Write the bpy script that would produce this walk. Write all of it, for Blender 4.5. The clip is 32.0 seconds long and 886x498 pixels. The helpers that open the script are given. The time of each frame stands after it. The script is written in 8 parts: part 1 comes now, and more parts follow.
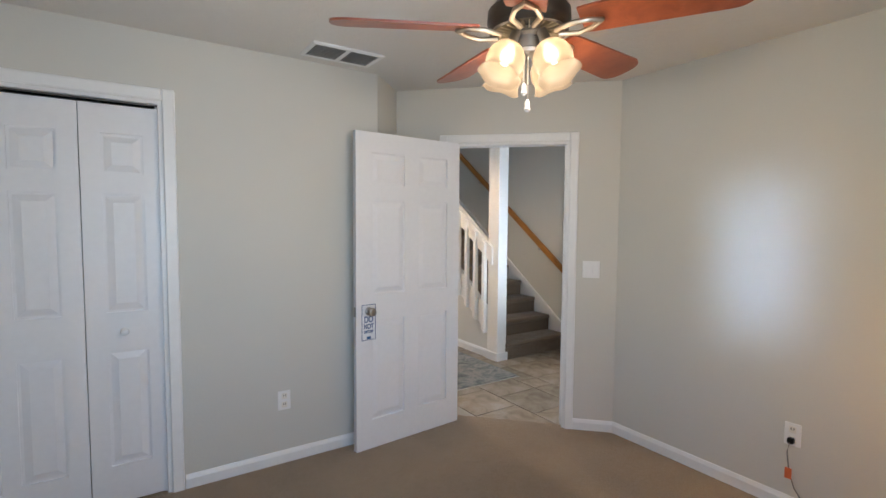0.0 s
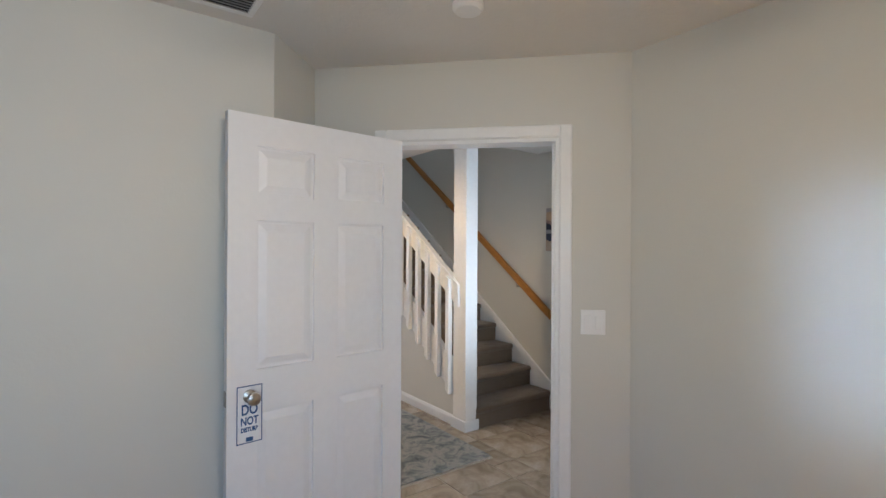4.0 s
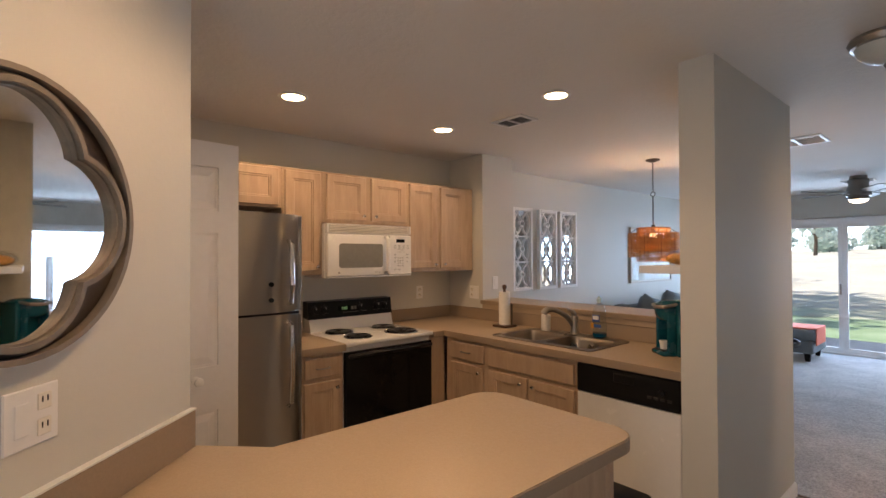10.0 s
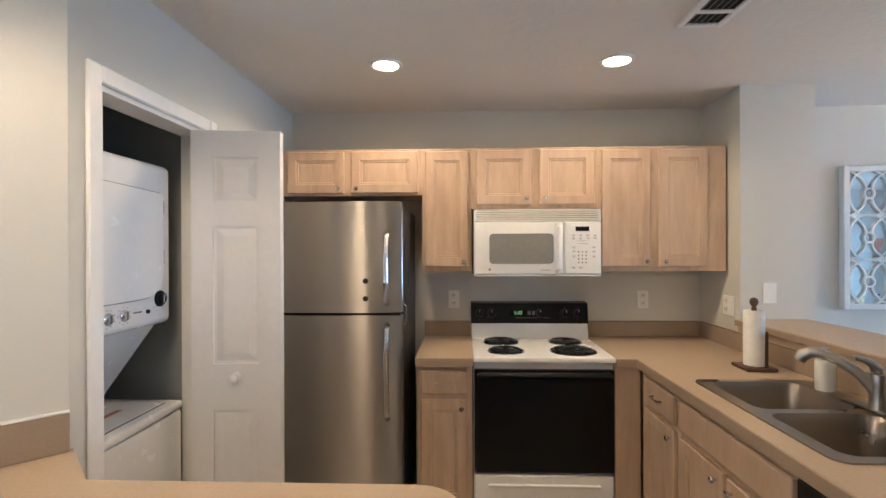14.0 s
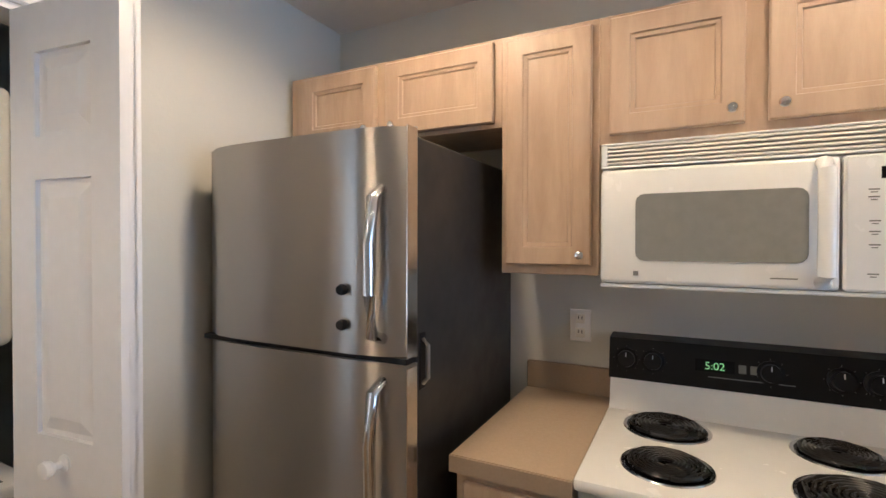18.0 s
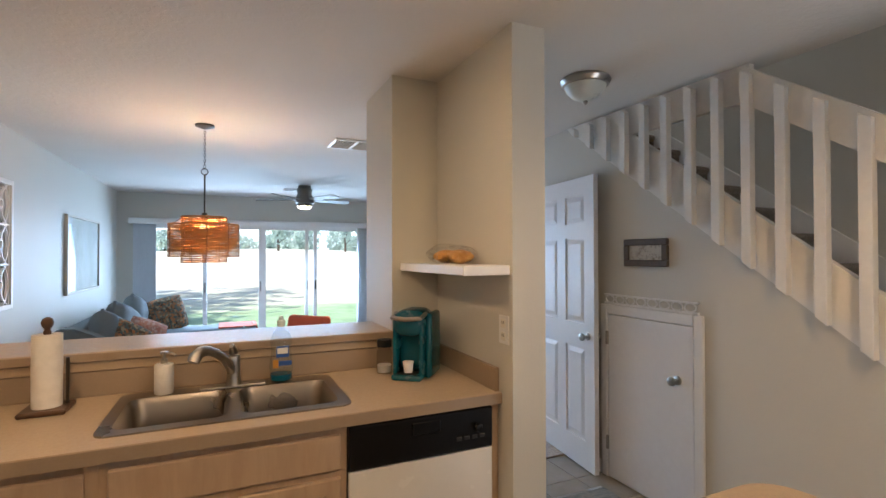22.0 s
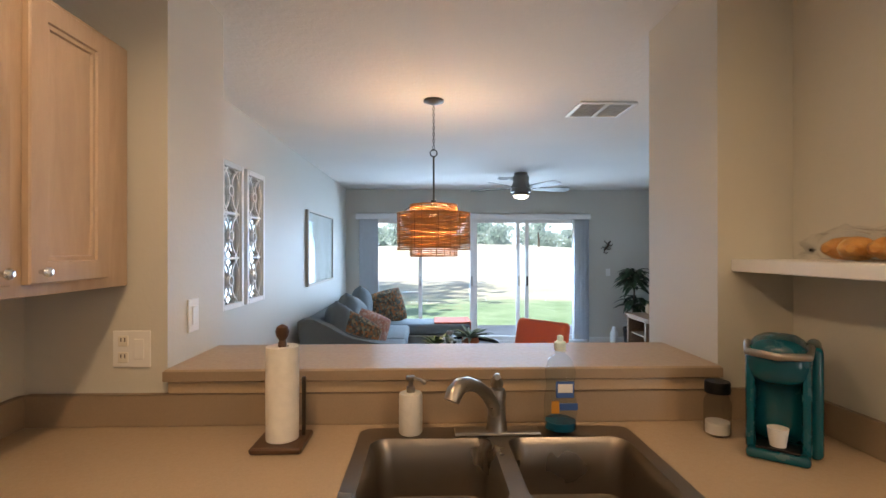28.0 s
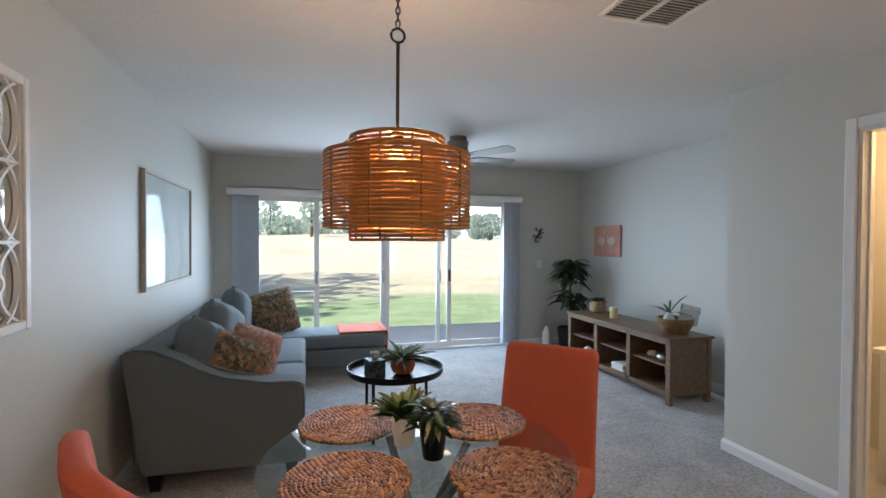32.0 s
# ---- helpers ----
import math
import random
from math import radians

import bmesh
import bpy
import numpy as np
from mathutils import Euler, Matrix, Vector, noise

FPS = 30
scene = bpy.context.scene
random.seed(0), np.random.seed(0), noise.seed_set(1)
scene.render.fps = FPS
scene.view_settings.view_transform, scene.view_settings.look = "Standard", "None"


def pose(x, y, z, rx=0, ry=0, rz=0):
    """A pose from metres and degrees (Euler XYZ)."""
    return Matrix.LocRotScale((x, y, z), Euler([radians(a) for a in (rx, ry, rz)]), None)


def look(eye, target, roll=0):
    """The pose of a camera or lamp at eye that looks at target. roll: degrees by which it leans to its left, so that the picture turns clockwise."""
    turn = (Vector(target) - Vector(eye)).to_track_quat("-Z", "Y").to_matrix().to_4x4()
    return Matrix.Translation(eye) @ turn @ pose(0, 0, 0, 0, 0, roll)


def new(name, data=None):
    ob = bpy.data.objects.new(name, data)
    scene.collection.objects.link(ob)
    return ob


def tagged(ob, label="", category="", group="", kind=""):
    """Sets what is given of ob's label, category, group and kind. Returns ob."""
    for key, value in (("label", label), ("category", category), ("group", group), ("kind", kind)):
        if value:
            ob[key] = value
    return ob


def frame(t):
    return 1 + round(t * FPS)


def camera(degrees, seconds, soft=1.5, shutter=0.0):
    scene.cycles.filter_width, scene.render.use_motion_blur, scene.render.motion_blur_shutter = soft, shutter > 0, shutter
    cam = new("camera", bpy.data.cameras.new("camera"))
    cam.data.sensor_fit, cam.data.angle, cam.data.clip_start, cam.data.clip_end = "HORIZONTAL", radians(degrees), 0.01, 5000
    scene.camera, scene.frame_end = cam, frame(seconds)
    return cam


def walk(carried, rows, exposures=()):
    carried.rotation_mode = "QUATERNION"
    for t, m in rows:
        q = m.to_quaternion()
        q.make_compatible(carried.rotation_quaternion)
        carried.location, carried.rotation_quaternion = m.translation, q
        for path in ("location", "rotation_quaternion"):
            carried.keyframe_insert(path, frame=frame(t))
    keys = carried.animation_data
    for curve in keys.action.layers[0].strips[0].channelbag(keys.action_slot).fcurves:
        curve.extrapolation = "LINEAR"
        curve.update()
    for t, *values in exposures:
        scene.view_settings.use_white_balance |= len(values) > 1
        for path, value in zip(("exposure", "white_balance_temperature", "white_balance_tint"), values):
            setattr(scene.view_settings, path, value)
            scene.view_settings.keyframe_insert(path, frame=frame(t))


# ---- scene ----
cam = camera(85.6, 32.0)
PATH = [
    (0, (0.174, 0.535, 1.495), (1.277, 2.199, 1.372), 0.4),
    (0.5, (0.162, 0.512, 1.474), (1.521, 1.977, 1.384), 0.5),
    (1, (0.218, 0.464, 1.468), (1.786, 1.705, 1.414), 0.4),
    (1.5, (0.262, 0.431, 1.468), (1.971, 1.47, 1.441), 0.3),
    (2, (0.258, 0.458, 1.47), (2.019, 1.406, 1.453), 0.4),
    (2.5, (0.301, 0.515, 1.47), (1.964, 1.625, 1.459), 0.4),
    (3, (0.393, 0.71, 1.473), (1.843, 2.086, 1.414), 0.4),
    (3.5, (0.628, 0.981, 1.488), (1.919, 2.508, 1.462), 0.4),
    (5.5, (1.947, 2.484, 1.507), (2.952, 4.214, 1.521), -0.2),
    (6, (2.232, 2.89, 1.502), (3.171, 4.655, 1.552), -0.0),
    (6.5, (2.465, 3.266, 1.507), (3.158, 5.142, 1.564), -0.0),
    (7, (2.605, 3.59, 1.524), (2.961, 5.557, 1.594), -0.1),
    (7.5, (2.707, 3.78, 1.512), (2.584, 5.773, 1.615), 0.1),
    (8, (2.834, 3.836, 1.483), (2.161, 5.717, 1.572), 0.1),
    (8.5, (2.991, 3.775, 1.496), (1.911, 5.458, 1.528), 0.1),
    (9, (3.121, 3.765, 1.52), (1.824, 5.288, 1.513), 0.0),
    (9.5, (3.181, 3.793, 1.535), (1.783, 5.222, 1.541), 0.1),
    (10, (3.124, 3.9, 1.509), (1.61, 5.208, 1.535), -0.2),
    (10.5, (2.908, 4.173, 1.524), (1.281, 5.334, 1.59), -0.0),
    (11, (2.801, 4.512, 1.522), (1.123, 5.597, 1.604), -0.2),
    (11.5, (2.726, 4.826, 1.504), (0.888, 5.611, 1.565), -0.5),
    (12, (2.74, 5.091, 1.513), (0.783, 5.503, 1.558), -0.4),
    (12.5, (2.829, 5.273, 1.514), (0.83, 5.355, 1.525), -0.4),
    (13, (2.885, 5.355, 1.517), (0.886, 5.326, 1.505), -0.2),
    (13.5, (2.91, 5.399, 1.514), (0.91, 5.379, 1.5), -0.2),
    (14, (2.854, 5.437, 1.512), (0.855, 5.361, 1.509), -0.2),
    (14.5, (2.669, 5.558, 1.52), (0.694, 5.243, 1.536), -0.1),
    (15, (2.515, 5.726, 1.511), (0.605, 5.136, 1.547), -0.2),
    (15.5, (2.419, 5.905, 1.538), (0.671, 4.934, 1.55), -0.4),
    (17.5, (1.752, 5.794, 1.478), (0.055, 4.735, 1.45), -0.1),
    (18, (1.386, 5.732, 1.465), (-0.394, 4.821, 1.44), 0.1),
    (18.5, (1.147, 5.599, 1.485), (-0.835, 5.333, 1.483), 0.2),
    (19, (1.092, 5.418, 1.501), (-0.82, 6.005, 1.511), 1.0),
    (19.5, (1.046, 5.18, 1.477), (-0.413, 6.547, 1.438), 0.7),
    (20, (0.997, 4.988, 1.497), (0.142, 6.794, 1.412), 1.0),
    (20.5, (1.006, 4.875, 1.481), (0.583, 6.828, 1.41), 0.2),
    (21, (1.026, 4.748, 1.483), (1.04, 6.748, 1.475), 0.3),
    (21.5, (1.029, 4.685, 1.493), (1.487, 6.632, 1.494), 0.1),
    (22, (1.068, 4.646, 1.496), (1.895, 6.467, 1.519), -0.1),
    (22.5, (1.105, 4.623, 1.484), (2.232, 6.275, 1.486), -0.1),
    (23, (1.127, 4.614, 1.488), (2.519, 6.05, 1.5), -0.3),
    (23.5, (1.146, 4.593, 1.492), (2.747, 5.792, 1.497), -0.4),
    (24, (1.164, 4.57, 1.5), (2.892, 5.575, 1.485), -0.2),
    (24.5, (1.165, 4.576, 1.5), (2.926, 5.524, 1.476), -0.2),
    (25, (1.143, 4.605, 1.496), (2.83, 5.681, 1.478), -0.4),
    (25.5, (1.104, 4.652, 1.494), (2.572, 6.01, 1.495), -0.3),
    (26, (1.047, 4.691, 1.487), (2.173, 6.344, 1.485), -0.1),
    (26.5, (1.003, 4.737, 1.478), (1.734, 6.598, 1.464), -0.2),
    (28.5, (0.809, 5.86, 1.485), (0.81, 7.86, 1.484), 0.2),
    (29, (0.711, 6.28, 1.472), (0.697, 8.28, 1.454), 0.3),
    (29.5, (0.688, 6.623, 1.474), (0.765, 8.621, 1.437), 0.3),
    (30, (0.683, 6.866, 1.471), (0.791, 8.862, 1.409), 0.3),
    (30.5, (0.693, 6.961, 1.452), (0.802, 8.958, 1.4), 0.3),
    (31, (0.675, 6.98, 1.448), (0.842, 8.972, 1.4), 0.3),
    (31.5, (0.664, 6.983, 1.452), (1.024, 8.95, 1.414), 0.3),
    (32, (0.644, 6.991, 1.443), (1.194, 8.913, 1.408), 0.3),
]
EXPOSURES = [(0.0, 1.17, 6050, 11), (1.0, 1.08, 6100, 11), (2.0, 1.1, 5900, 11), (3.5, 1.08, 6000, 11), (6.0, 0.98, 6500, 12), (6.5, 0.95, 7100, 14), (7.2, 0.60, 7900, 18), (9.0, 0.46, 7700, 25), (10.0, 0.42, 7500, 22), (11.0, 0.69, 6750, 14), (12.0, 1.0, 6250, 11), (14.0, 1.20, 5700, 8), (15.0, 1.30, 5600, 6), (17.5, 1.12, 5650, 9), (18.0, 1.1, 5650, 9), (19.0, 1.3, 4900, -2), (20.0, 0.82, 6200, 11), (21.0, 0.80, 6500, 14), (22.0, 0.88, 6900, 15), (23.0, 0.90, 6700, 15), (24.0, 1.15, 6400, 13), (26.5, 0.96, 7100, 13), (28.5, 0.68, 7350, 17), (29.2, 0.62, 7600, 17), (30.0, 0.42, 8000, 16), (32.0, 0.38, 8050, 18)]
walk(cam, [(t, look(eye, target, roll)) for t, eye, target, roll in PATH], EXPOSURES)


# ---- plan: one storey, metres ----
W, E, C = -0.40, 4.45, 2.44          # party walls in x, ceiling height
BED_S, BED_N, BED_E = 0.08, 3.435, 2.992
LAUNDRY = 4.276                      # kitchen face of the laundry wall
BAR_N, SILL_Y, SILL_Z = 5.43, 7.005, 1.102
STAIR_X, NORTH = 3.43, 13.06

# ---- world and sun ----
world = bpy.data.worlds.new("world")
scene.world = world
world.use_nodes = True
wn = world.node_tree.nodes
sky = wn.new("ShaderNodeTexSky")
sky.sky_type, sky.sun_disc, sky.sun_elevation, sky.sun_rotation = "NISHITA", False, radians(52), radians(250)
sky.altitude, sky.air_density, sky.dust_density, sky.ozone_density = 10, 1.0, 0.2, 5.0
world.node_tree.links.new(sky.outputs[0], wn["Background"].inputs[0])
wn["Background"].inputs[1].default_value = 0.15


def lamp(name, kind, energy, color, m, **more):
    data = bpy.data.lights.new(name, kind)
    data.energy, data.color = energy, color
    for key, value in more.items():
        if key == "size":
            data.shape, data.size, data.size_y = "RECTANGLE", value[0], value[1]
        elif key == "soft":
            data.shadow_soft_size = value
        elif key == "angle":
            data.angle = value
        elif key == "spread":
            data.spread = value
        elif key == "cone":
            data.spot_size, data.spot_blend = value
    ob = new(name, data)
    ob.matrix_basis = m
    return ob


DAY = (0.54, 0.75, 1.0)
WARM = (1.0, 0.71, 0.43)
SOFT = (1.0, 0.84, 0.66)
lamp("sun", "SUN", 5.0, (1.0, 0.97, 0.92), look((0, 0, 60), (18, 6.5, 36)), angle=radians(0.55))
# the sky's light in the glass doors, and lamps at two assumed, unseen bedroom windows
lamp("door_skylight", "AREA", 96, (0.36, 0.63, 1.0), look((1.65, 13.22, 1.25), (1.65, 10.6, 0.0)), size=(3.0, 1.5), spread=radians(170))
lamp("garden_bounce", "AREA", 7, (1.0, 0.93, 0.80), look((1.65, 13.21, 0.85), (1.65, 10.2, 1.9)), size=(3.0, 1.5), spread=radians(160))
# narrow beam from an invented west opening, shaped for the east wall's bright patch
lamp("wall_patch_lamp", "AREA", 0.27, DAY, look((W + 0.02, 1.25, 1.32), (3.0, 1.74, 1.30)), size=(0.40, 0.80), spread=radians(10))
lamp("unseen_window_daylight", "AREA", 4.8, DAY, look((0.45, BED_S + 0.02, 1.4), (0.75, 3.0, 1.25)), size=(1.0, 1.1), spread=radians(120))
lamp("front_door_daylight", "AREA", 7, (0.74, 0.87, 1.0), look((3.40, 3.03, 1.2), (3.0, 5.0, 2.4)), size=(0.55, 1.5), spread=radians(115))
# fill lamp added inside the closed stairwell; no source is seen up there
lamp("stairwell_fill", "AREA", 7, (0.86, 0.92, 1.0), look((4.0, 8.15, 4.2), (4.0, 5.6, 2.2)), size=(0.7, 1.2))
# the fourth, over the bar, is unseen: added to light bar, angled wall and hall
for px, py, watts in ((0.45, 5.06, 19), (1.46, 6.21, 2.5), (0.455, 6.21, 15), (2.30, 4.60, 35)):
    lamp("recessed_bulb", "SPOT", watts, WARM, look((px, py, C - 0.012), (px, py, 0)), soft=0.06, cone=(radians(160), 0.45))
lamp("pendant_bulb", "POINT", 23, WARM, pose(0.927, 8.52, 1.74), soft=0.035)
lamp("living_fan_bulb", "SPOT", 7, (1.0, 0.86, 0.68), look((2.05, 11.4, 2.10), (2.05, 11.4, 0)), soft=0.07, cone=(radians(165), 0.9))
for ang in (4, 94, 184, 274):
    lamp("bedroom_fan_bulb", "POINT", 2.0, SOFT, pose(1.345 + 0.12 * math.cos(radians(ang)), 1.78 + 0.12 * math.sin(radians(ang)), 2.02), soft=0.045)
lamp("bedside_bulb", "POINT", 4.8, (1.0, 0.48, 0.06), pose(2.574, 0.545, 0.853), soft=0.014)
lamp("bathroom_bulb", "POINT", 26, WARM, pose(4.2, 8.6, 2.0), soft=0.1)


# ---- materials ----
def base(name, rough=0.6, metal=0.0):
    m = bpy.data.materials.new(name)
    m.use_nodes = True
    b = m.node_tree.nodes["Principled BSDF"]
    b.inputs["Roughness"].default_value, b.inputs["Metallic"].default_value = rough, metal
    return m, m.node_tree, b


def ramp(nt, fac, stops):
    r = nt.nodes.new("ShaderNodeValToRGB")
    while len(r.color_ramp.elements) < len(stops):
        r.color_ramp.elements.new(0.5)
    for e, (p, c) in zip(r.color_ramp.elements, stops):
        e.position, e.color = p, (*c, 1)
    nt.links.new(fac, r.inputs[0])
    return r.outputs[0]


def noise_out(nt, scale, detail=4, rough=0.55, stretch=None, coord="Object", distort=0.0):
    tc = nt.nodes.new("ShaderNodeTexCoord")
    out = tc.outputs[coord]
    if stretch:
        mp = nt.nodes.new("ShaderNodeMapping")
        mp.inputs["Scale"].default_value = stretch
        nt.links.new(out, mp.inputs[0])
        out = mp.outputs[0]
    n = nt.nodes.new("ShaderNodeTexNoise")
    n.inputs["Scale"].default_value, n.inputs["Detail"].default_value, n.inputs["Roughness"].default_value = scale, detail, rough
    n.inputs["Distortion"].default_value = distort
    nt.links.new(out, n.inputs["Vector"])
    return n.outputs["Fac"]


def mix(nt, a, b, fac, mode="MIX"):
    x = nt.nodes.new("ShaderNodeMix")
    x.data_type, x.blend_type = "RGBA", mode
    for slot, v in ((6, a), (7, b)):
        if isinstance(v, tuple):
            x.inputs[slot].default_value = (*v, 1)
        else:
            nt.links.new(v, x.inputs[slot])
    if isinstance(fac, float):
        x.inputs[0].default_value = fac
    else:
        nt.links.new(fac, x.inputs[0])
    return x.outputs[2]


def bump(nt, b, height, strength=0.2, dist=0.005):
    n = nt.nodes.new("ShaderNodeBump")
    n.inputs["Strength"].default_value, n.inputs["Distance"].default_value = strength, dist
    nt.links.new(height, n.inputs["Height"])
    nt.links.new(n.outputs[0], b.inputs["Normal"])


def plain(name, color, rough=0.5, metal=0.0, var=0.06, scale=30, bumpy=0.0, grime=0.0):
    """A surface with fine grain and a slow, faint change of tone."""
    m, nt, b = base(name, rough, metal)
    lo, hi = tuple(c * (1 - var) for c in color), tuple(min(1, c * (1 + var)) for c in color)
    fine = ramp(nt, noise_out(nt, scale), ((0.3, lo), (0.7, hi)))
    slow = noise_out(nt, 1.3, 2)
    col = mix(nt, fine, tuple(c * (1 - max(var, grime)) for c in color), ramp(nt, slow, ((0.35, (0, 0, 0)), (0.8, (0.6, 0.6, 0.6)))))
    nt.links.new(col, b.inputs["Base Color"])
    rr = ramp(nt, noise_out(nt, scale * 0.4), ((0.3, (max(0.02, rough - 0.07),) * 3), (0.7, (min(1, rough + 0.07),) * 3)))
    nt.links.new(rr, b.inputs["Roughness"])
    if bumpy:
        bump(nt, b, noise_out(nt, scale * 4), bumpy, 0.002)
    return m


def wall_paint(name, color):
    m, nt, b = base(name, 0.55)
    slow = noise_out(nt, 0.7, 3)
    col = ramp(nt, slow, ((0.3, tuple(c * 0.96 for c in color)), (0.7, color)))
    nt.links.new(col, b.inputs["Base Color"])
    bump(nt, b, noise_out(nt, 55, 3), 0.16, 0.004)
    return m


def knockdown(name, color):
    m, nt, b = base(name, 0.8)
    n = noise_out(nt, 26, 3, 0.6)
    h = ramp(nt, n, ((0.45, (0, 0, 0)), (0.58, (1, 1, 1))))
    nt.links.new(ramp(nt, noise_out(nt, 1.1, 2), ((0.3, tuple(c * 0.95 for c in color)), (0.7, color))), b.inputs["Base Color"])
    bump(nt, b, h, 0.20, 0.004)
    return m


def carpet(name, lo, hi, tuft=160, patch=1.6):
    m, nt, b = base(name, 0.97)
    fine = ramp(nt, noise_out(nt, tuft, 5, 0.7), ((0.28, lo), (0.72, hi)))
    worn = ramp(nt, noise_out(nt, patch, 4, 0.6, distort=0.6), ((0.35, (0.78, 0.78, 0.78)), (0.65, (1.06, 1.05, 1.04))))
    nt.links.new(mix(nt, fine, worn, 1.0, "MULTIPLY"), b.inputs["Base Color"])
    b.inputs["Sheen Weight"].default_value = 0.25
    h = mix(nt, noise_out(nt, tuft * 1.3, 4, 0.7), noise_out(nt, 22, 4, 0.65), 0.5)
    bump(nt, b, h, 0.9, 0.012)
    return m


def wood(name, lo, hi, along=(1, 1, 14), scale=6, rough=0.45, pores=0.25):
    """Grain drawn along the axis whose stretch is least."""
    m, nt, b = base(name, rough)
    g = noise_out(nt, scale, 6, 0.6, along, distort=0.5)
    col = ramp(nt, g, ((0.25, lo), (0.5, tuple((a + c) / 2 for a, c in zip(lo, hi))), (0.75, hi)))
    fine = noise_out(nt, scale * 9, 3, 0.6, along)
    col = mix(nt, col, tuple(c * 0.7 for c in lo), ramp(nt, fine, ((0.55, (0, 0, 0)), (0.8, (pores,) * 3))))
    info = nt.nodes.new("ShaderNodeObjectInfo")
    col = mix(nt, col, hi, ramp(nt, info.outputs["Random"], ((0.0, (0, 0, 0)), (1.0, (0.3, 0.3, 0.3)))))
    nt.links.new(col, b.inputs["Base Color"])
    bump(nt, b, fine, 0.12, 0.002)
    return m


def metal(name, color, rough=0.3, stretch=None, scale=40):
    m, nt, b = base(name, rough, 1.0)
    n = noise_out(nt, scale, 4, 0.6, stretch)
    nt.links.new(ramp(nt, n, ((0.3, tuple(c * 0.9 for c in color)), (0.7, color))), b.inputs["Base Color"])
    nt.links.new(ramp(nt, n, ((0.25, (rough * 0.75,) * 3), (0.75, (min(1, rough * 1.25),) * 3))), b.inputs["Roughness"])
    return m


def brushed(name, color, rough=0.28):
    """Steel brushed round the upright axis, which draws reflections out along z."""
    m, nt, b = base(name, rough, 1.0)
    n = noise_out(nt, 6, 3, 0.6, (1, 1, 320))
    nt.links.new(ramp(nt, n, ((0.3, tuple(c * 0.985 for c in color)), (0.7, color))), b.inputs["Base Color"])
    nt.links.new(ramp(nt, n, ((0.25, (rough * 0.97,) * 3), (0.75, (rough * 1.03,) * 3))), b.inputs["Roughness"])
    b.inputs["Anisotropic"].default_value = 0.97
    b.inputs["Anisotropic Rotation"].default_value = 0.25
    tan = nt.nodes.new("ShaderNodeTangent")
    tan.direction_type, tan.axis = "RADIAL", "Z"
    nt.links.new(tan.outputs[0], b.inputs["Tangent"])
    return m


def glass(name, color=(1, 1, 1), rough=0.0, gain=1.0):
    """A thin pane: mostly clear, with a little gloss by Fresnel."""
    m = bpy.data.materials.new(name)
    m.use_nodes = True
    nt = m.node_tree
    nt.nodes.clear()
    out, t, g, x, f = (nt.nodes.new(k) for k in ("ShaderNodeOutputMaterial", "ShaderNodeBsdfTransparent", "ShaderNodeBsdfGlossy", "ShaderNodeMixShader", "ShaderNodeLayerWeight"))
    t.inputs[0].default_value, g.inputs["Roughness"].default_value = (*color, 1), rough
    edge = ramp(nt, f.outputs["Facing"], ((0.0, (0.03 * gain,) * 3), (0.55, (0.06 * gain,) * 3), (0.82, (0.22 * gain,) * 3), (1.0, (min(0.9, 1.1 * gain),) * 3)))
    nt.links.new(edge, x.inputs[0])
    nt.links.new(t.outputs[0], x.inputs[1])
    nt.links.new(g.outputs[0], x.inputs[2])
    nt.links.new(x.outputs[0], out.inputs[0])
    return m


def leafy(name, stops, scale):
    """Foliage that lets part of the light through."""
    m = mottled(name, stops, scale, 0.95, 6, 3, 0.4)
    nt = m.node_tree
    b, out = nt.nodes["Principled BSDF"], nt.nodes["Material Output"]
    t, x = nt.nodes.new("ShaderNodeBsdfTranslucent"), nt.nodes.new("ShaderNodeMixShader")
    nt.links.new(b.inputs["Base Color"].links[0].from_socket, t.inputs[0])
    x.inputs[0].default_value = 0.5
    nt.links.new(b.outputs[0], x.inputs[1])
    nt.links.new(t.outputs[0], x.inputs[2])
    nt.links.new(x.outputs[0], out.inputs[0])
    return m


def glow(name, color, strength, body=(0.9, 0.88, 0.84)):
    m, nt, b = base(name, 0.4)
    b.inputs["Base Color"].default_value = (*body, 1)
    b.inputs["Specular IOR Level"].default_value = 0.15
    b.inputs["Emission Color"].default_value, b.inputs["Emission Strength"].default_value = (*color, 1), strength
    return m


def spotted(name, cols, scale, rough=0.85, kind="VORONOI"):
    """Patches of several colours, as in a print or woven fabric."""
    m, nt, b = base(name, rough)
    tc, v = nt.nodes.new("ShaderNodeTexCoord"), nt.nodes.new("ShaderNodeTexVoronoi")
    v.inputs["Scale"].default_value = scale
    nt.links.new(tc.outputs["Object"], v.inputs["Vector"])
    sep = nt.nodes.new("ShaderNodeSeparateColor")
    nt.links.new(v.outputs["Color"], sep.inputs[0])
    n = len(cols)
    r = nt.nodes.new("ShaderNodeValToRGB")
    r.color_ramp.interpolation = "CONSTANT"
    while len(r.color_ramp.elements) < n:
        r.color_ramp.elements.new(0.5)
    for k, (e, c) in enumerate(zip(r.color_ramp.elements, cols)):
        e.position, e.color = k / n, (*c, 1)
    nt.links.new(sep.outputs[0], r.inputs[0])
    nt.links.new(mix(nt, r.outputs[0], cols[0], ramp(nt, noise_out(nt, scale * 6), ((0.45, (0, 0, 0)), (0.8, (0.5,) * 3)))), b.inputs["Base Color"])
    bump(nt, b, noise_out(nt, 220, 2), 0.3, 0.002)
    return m


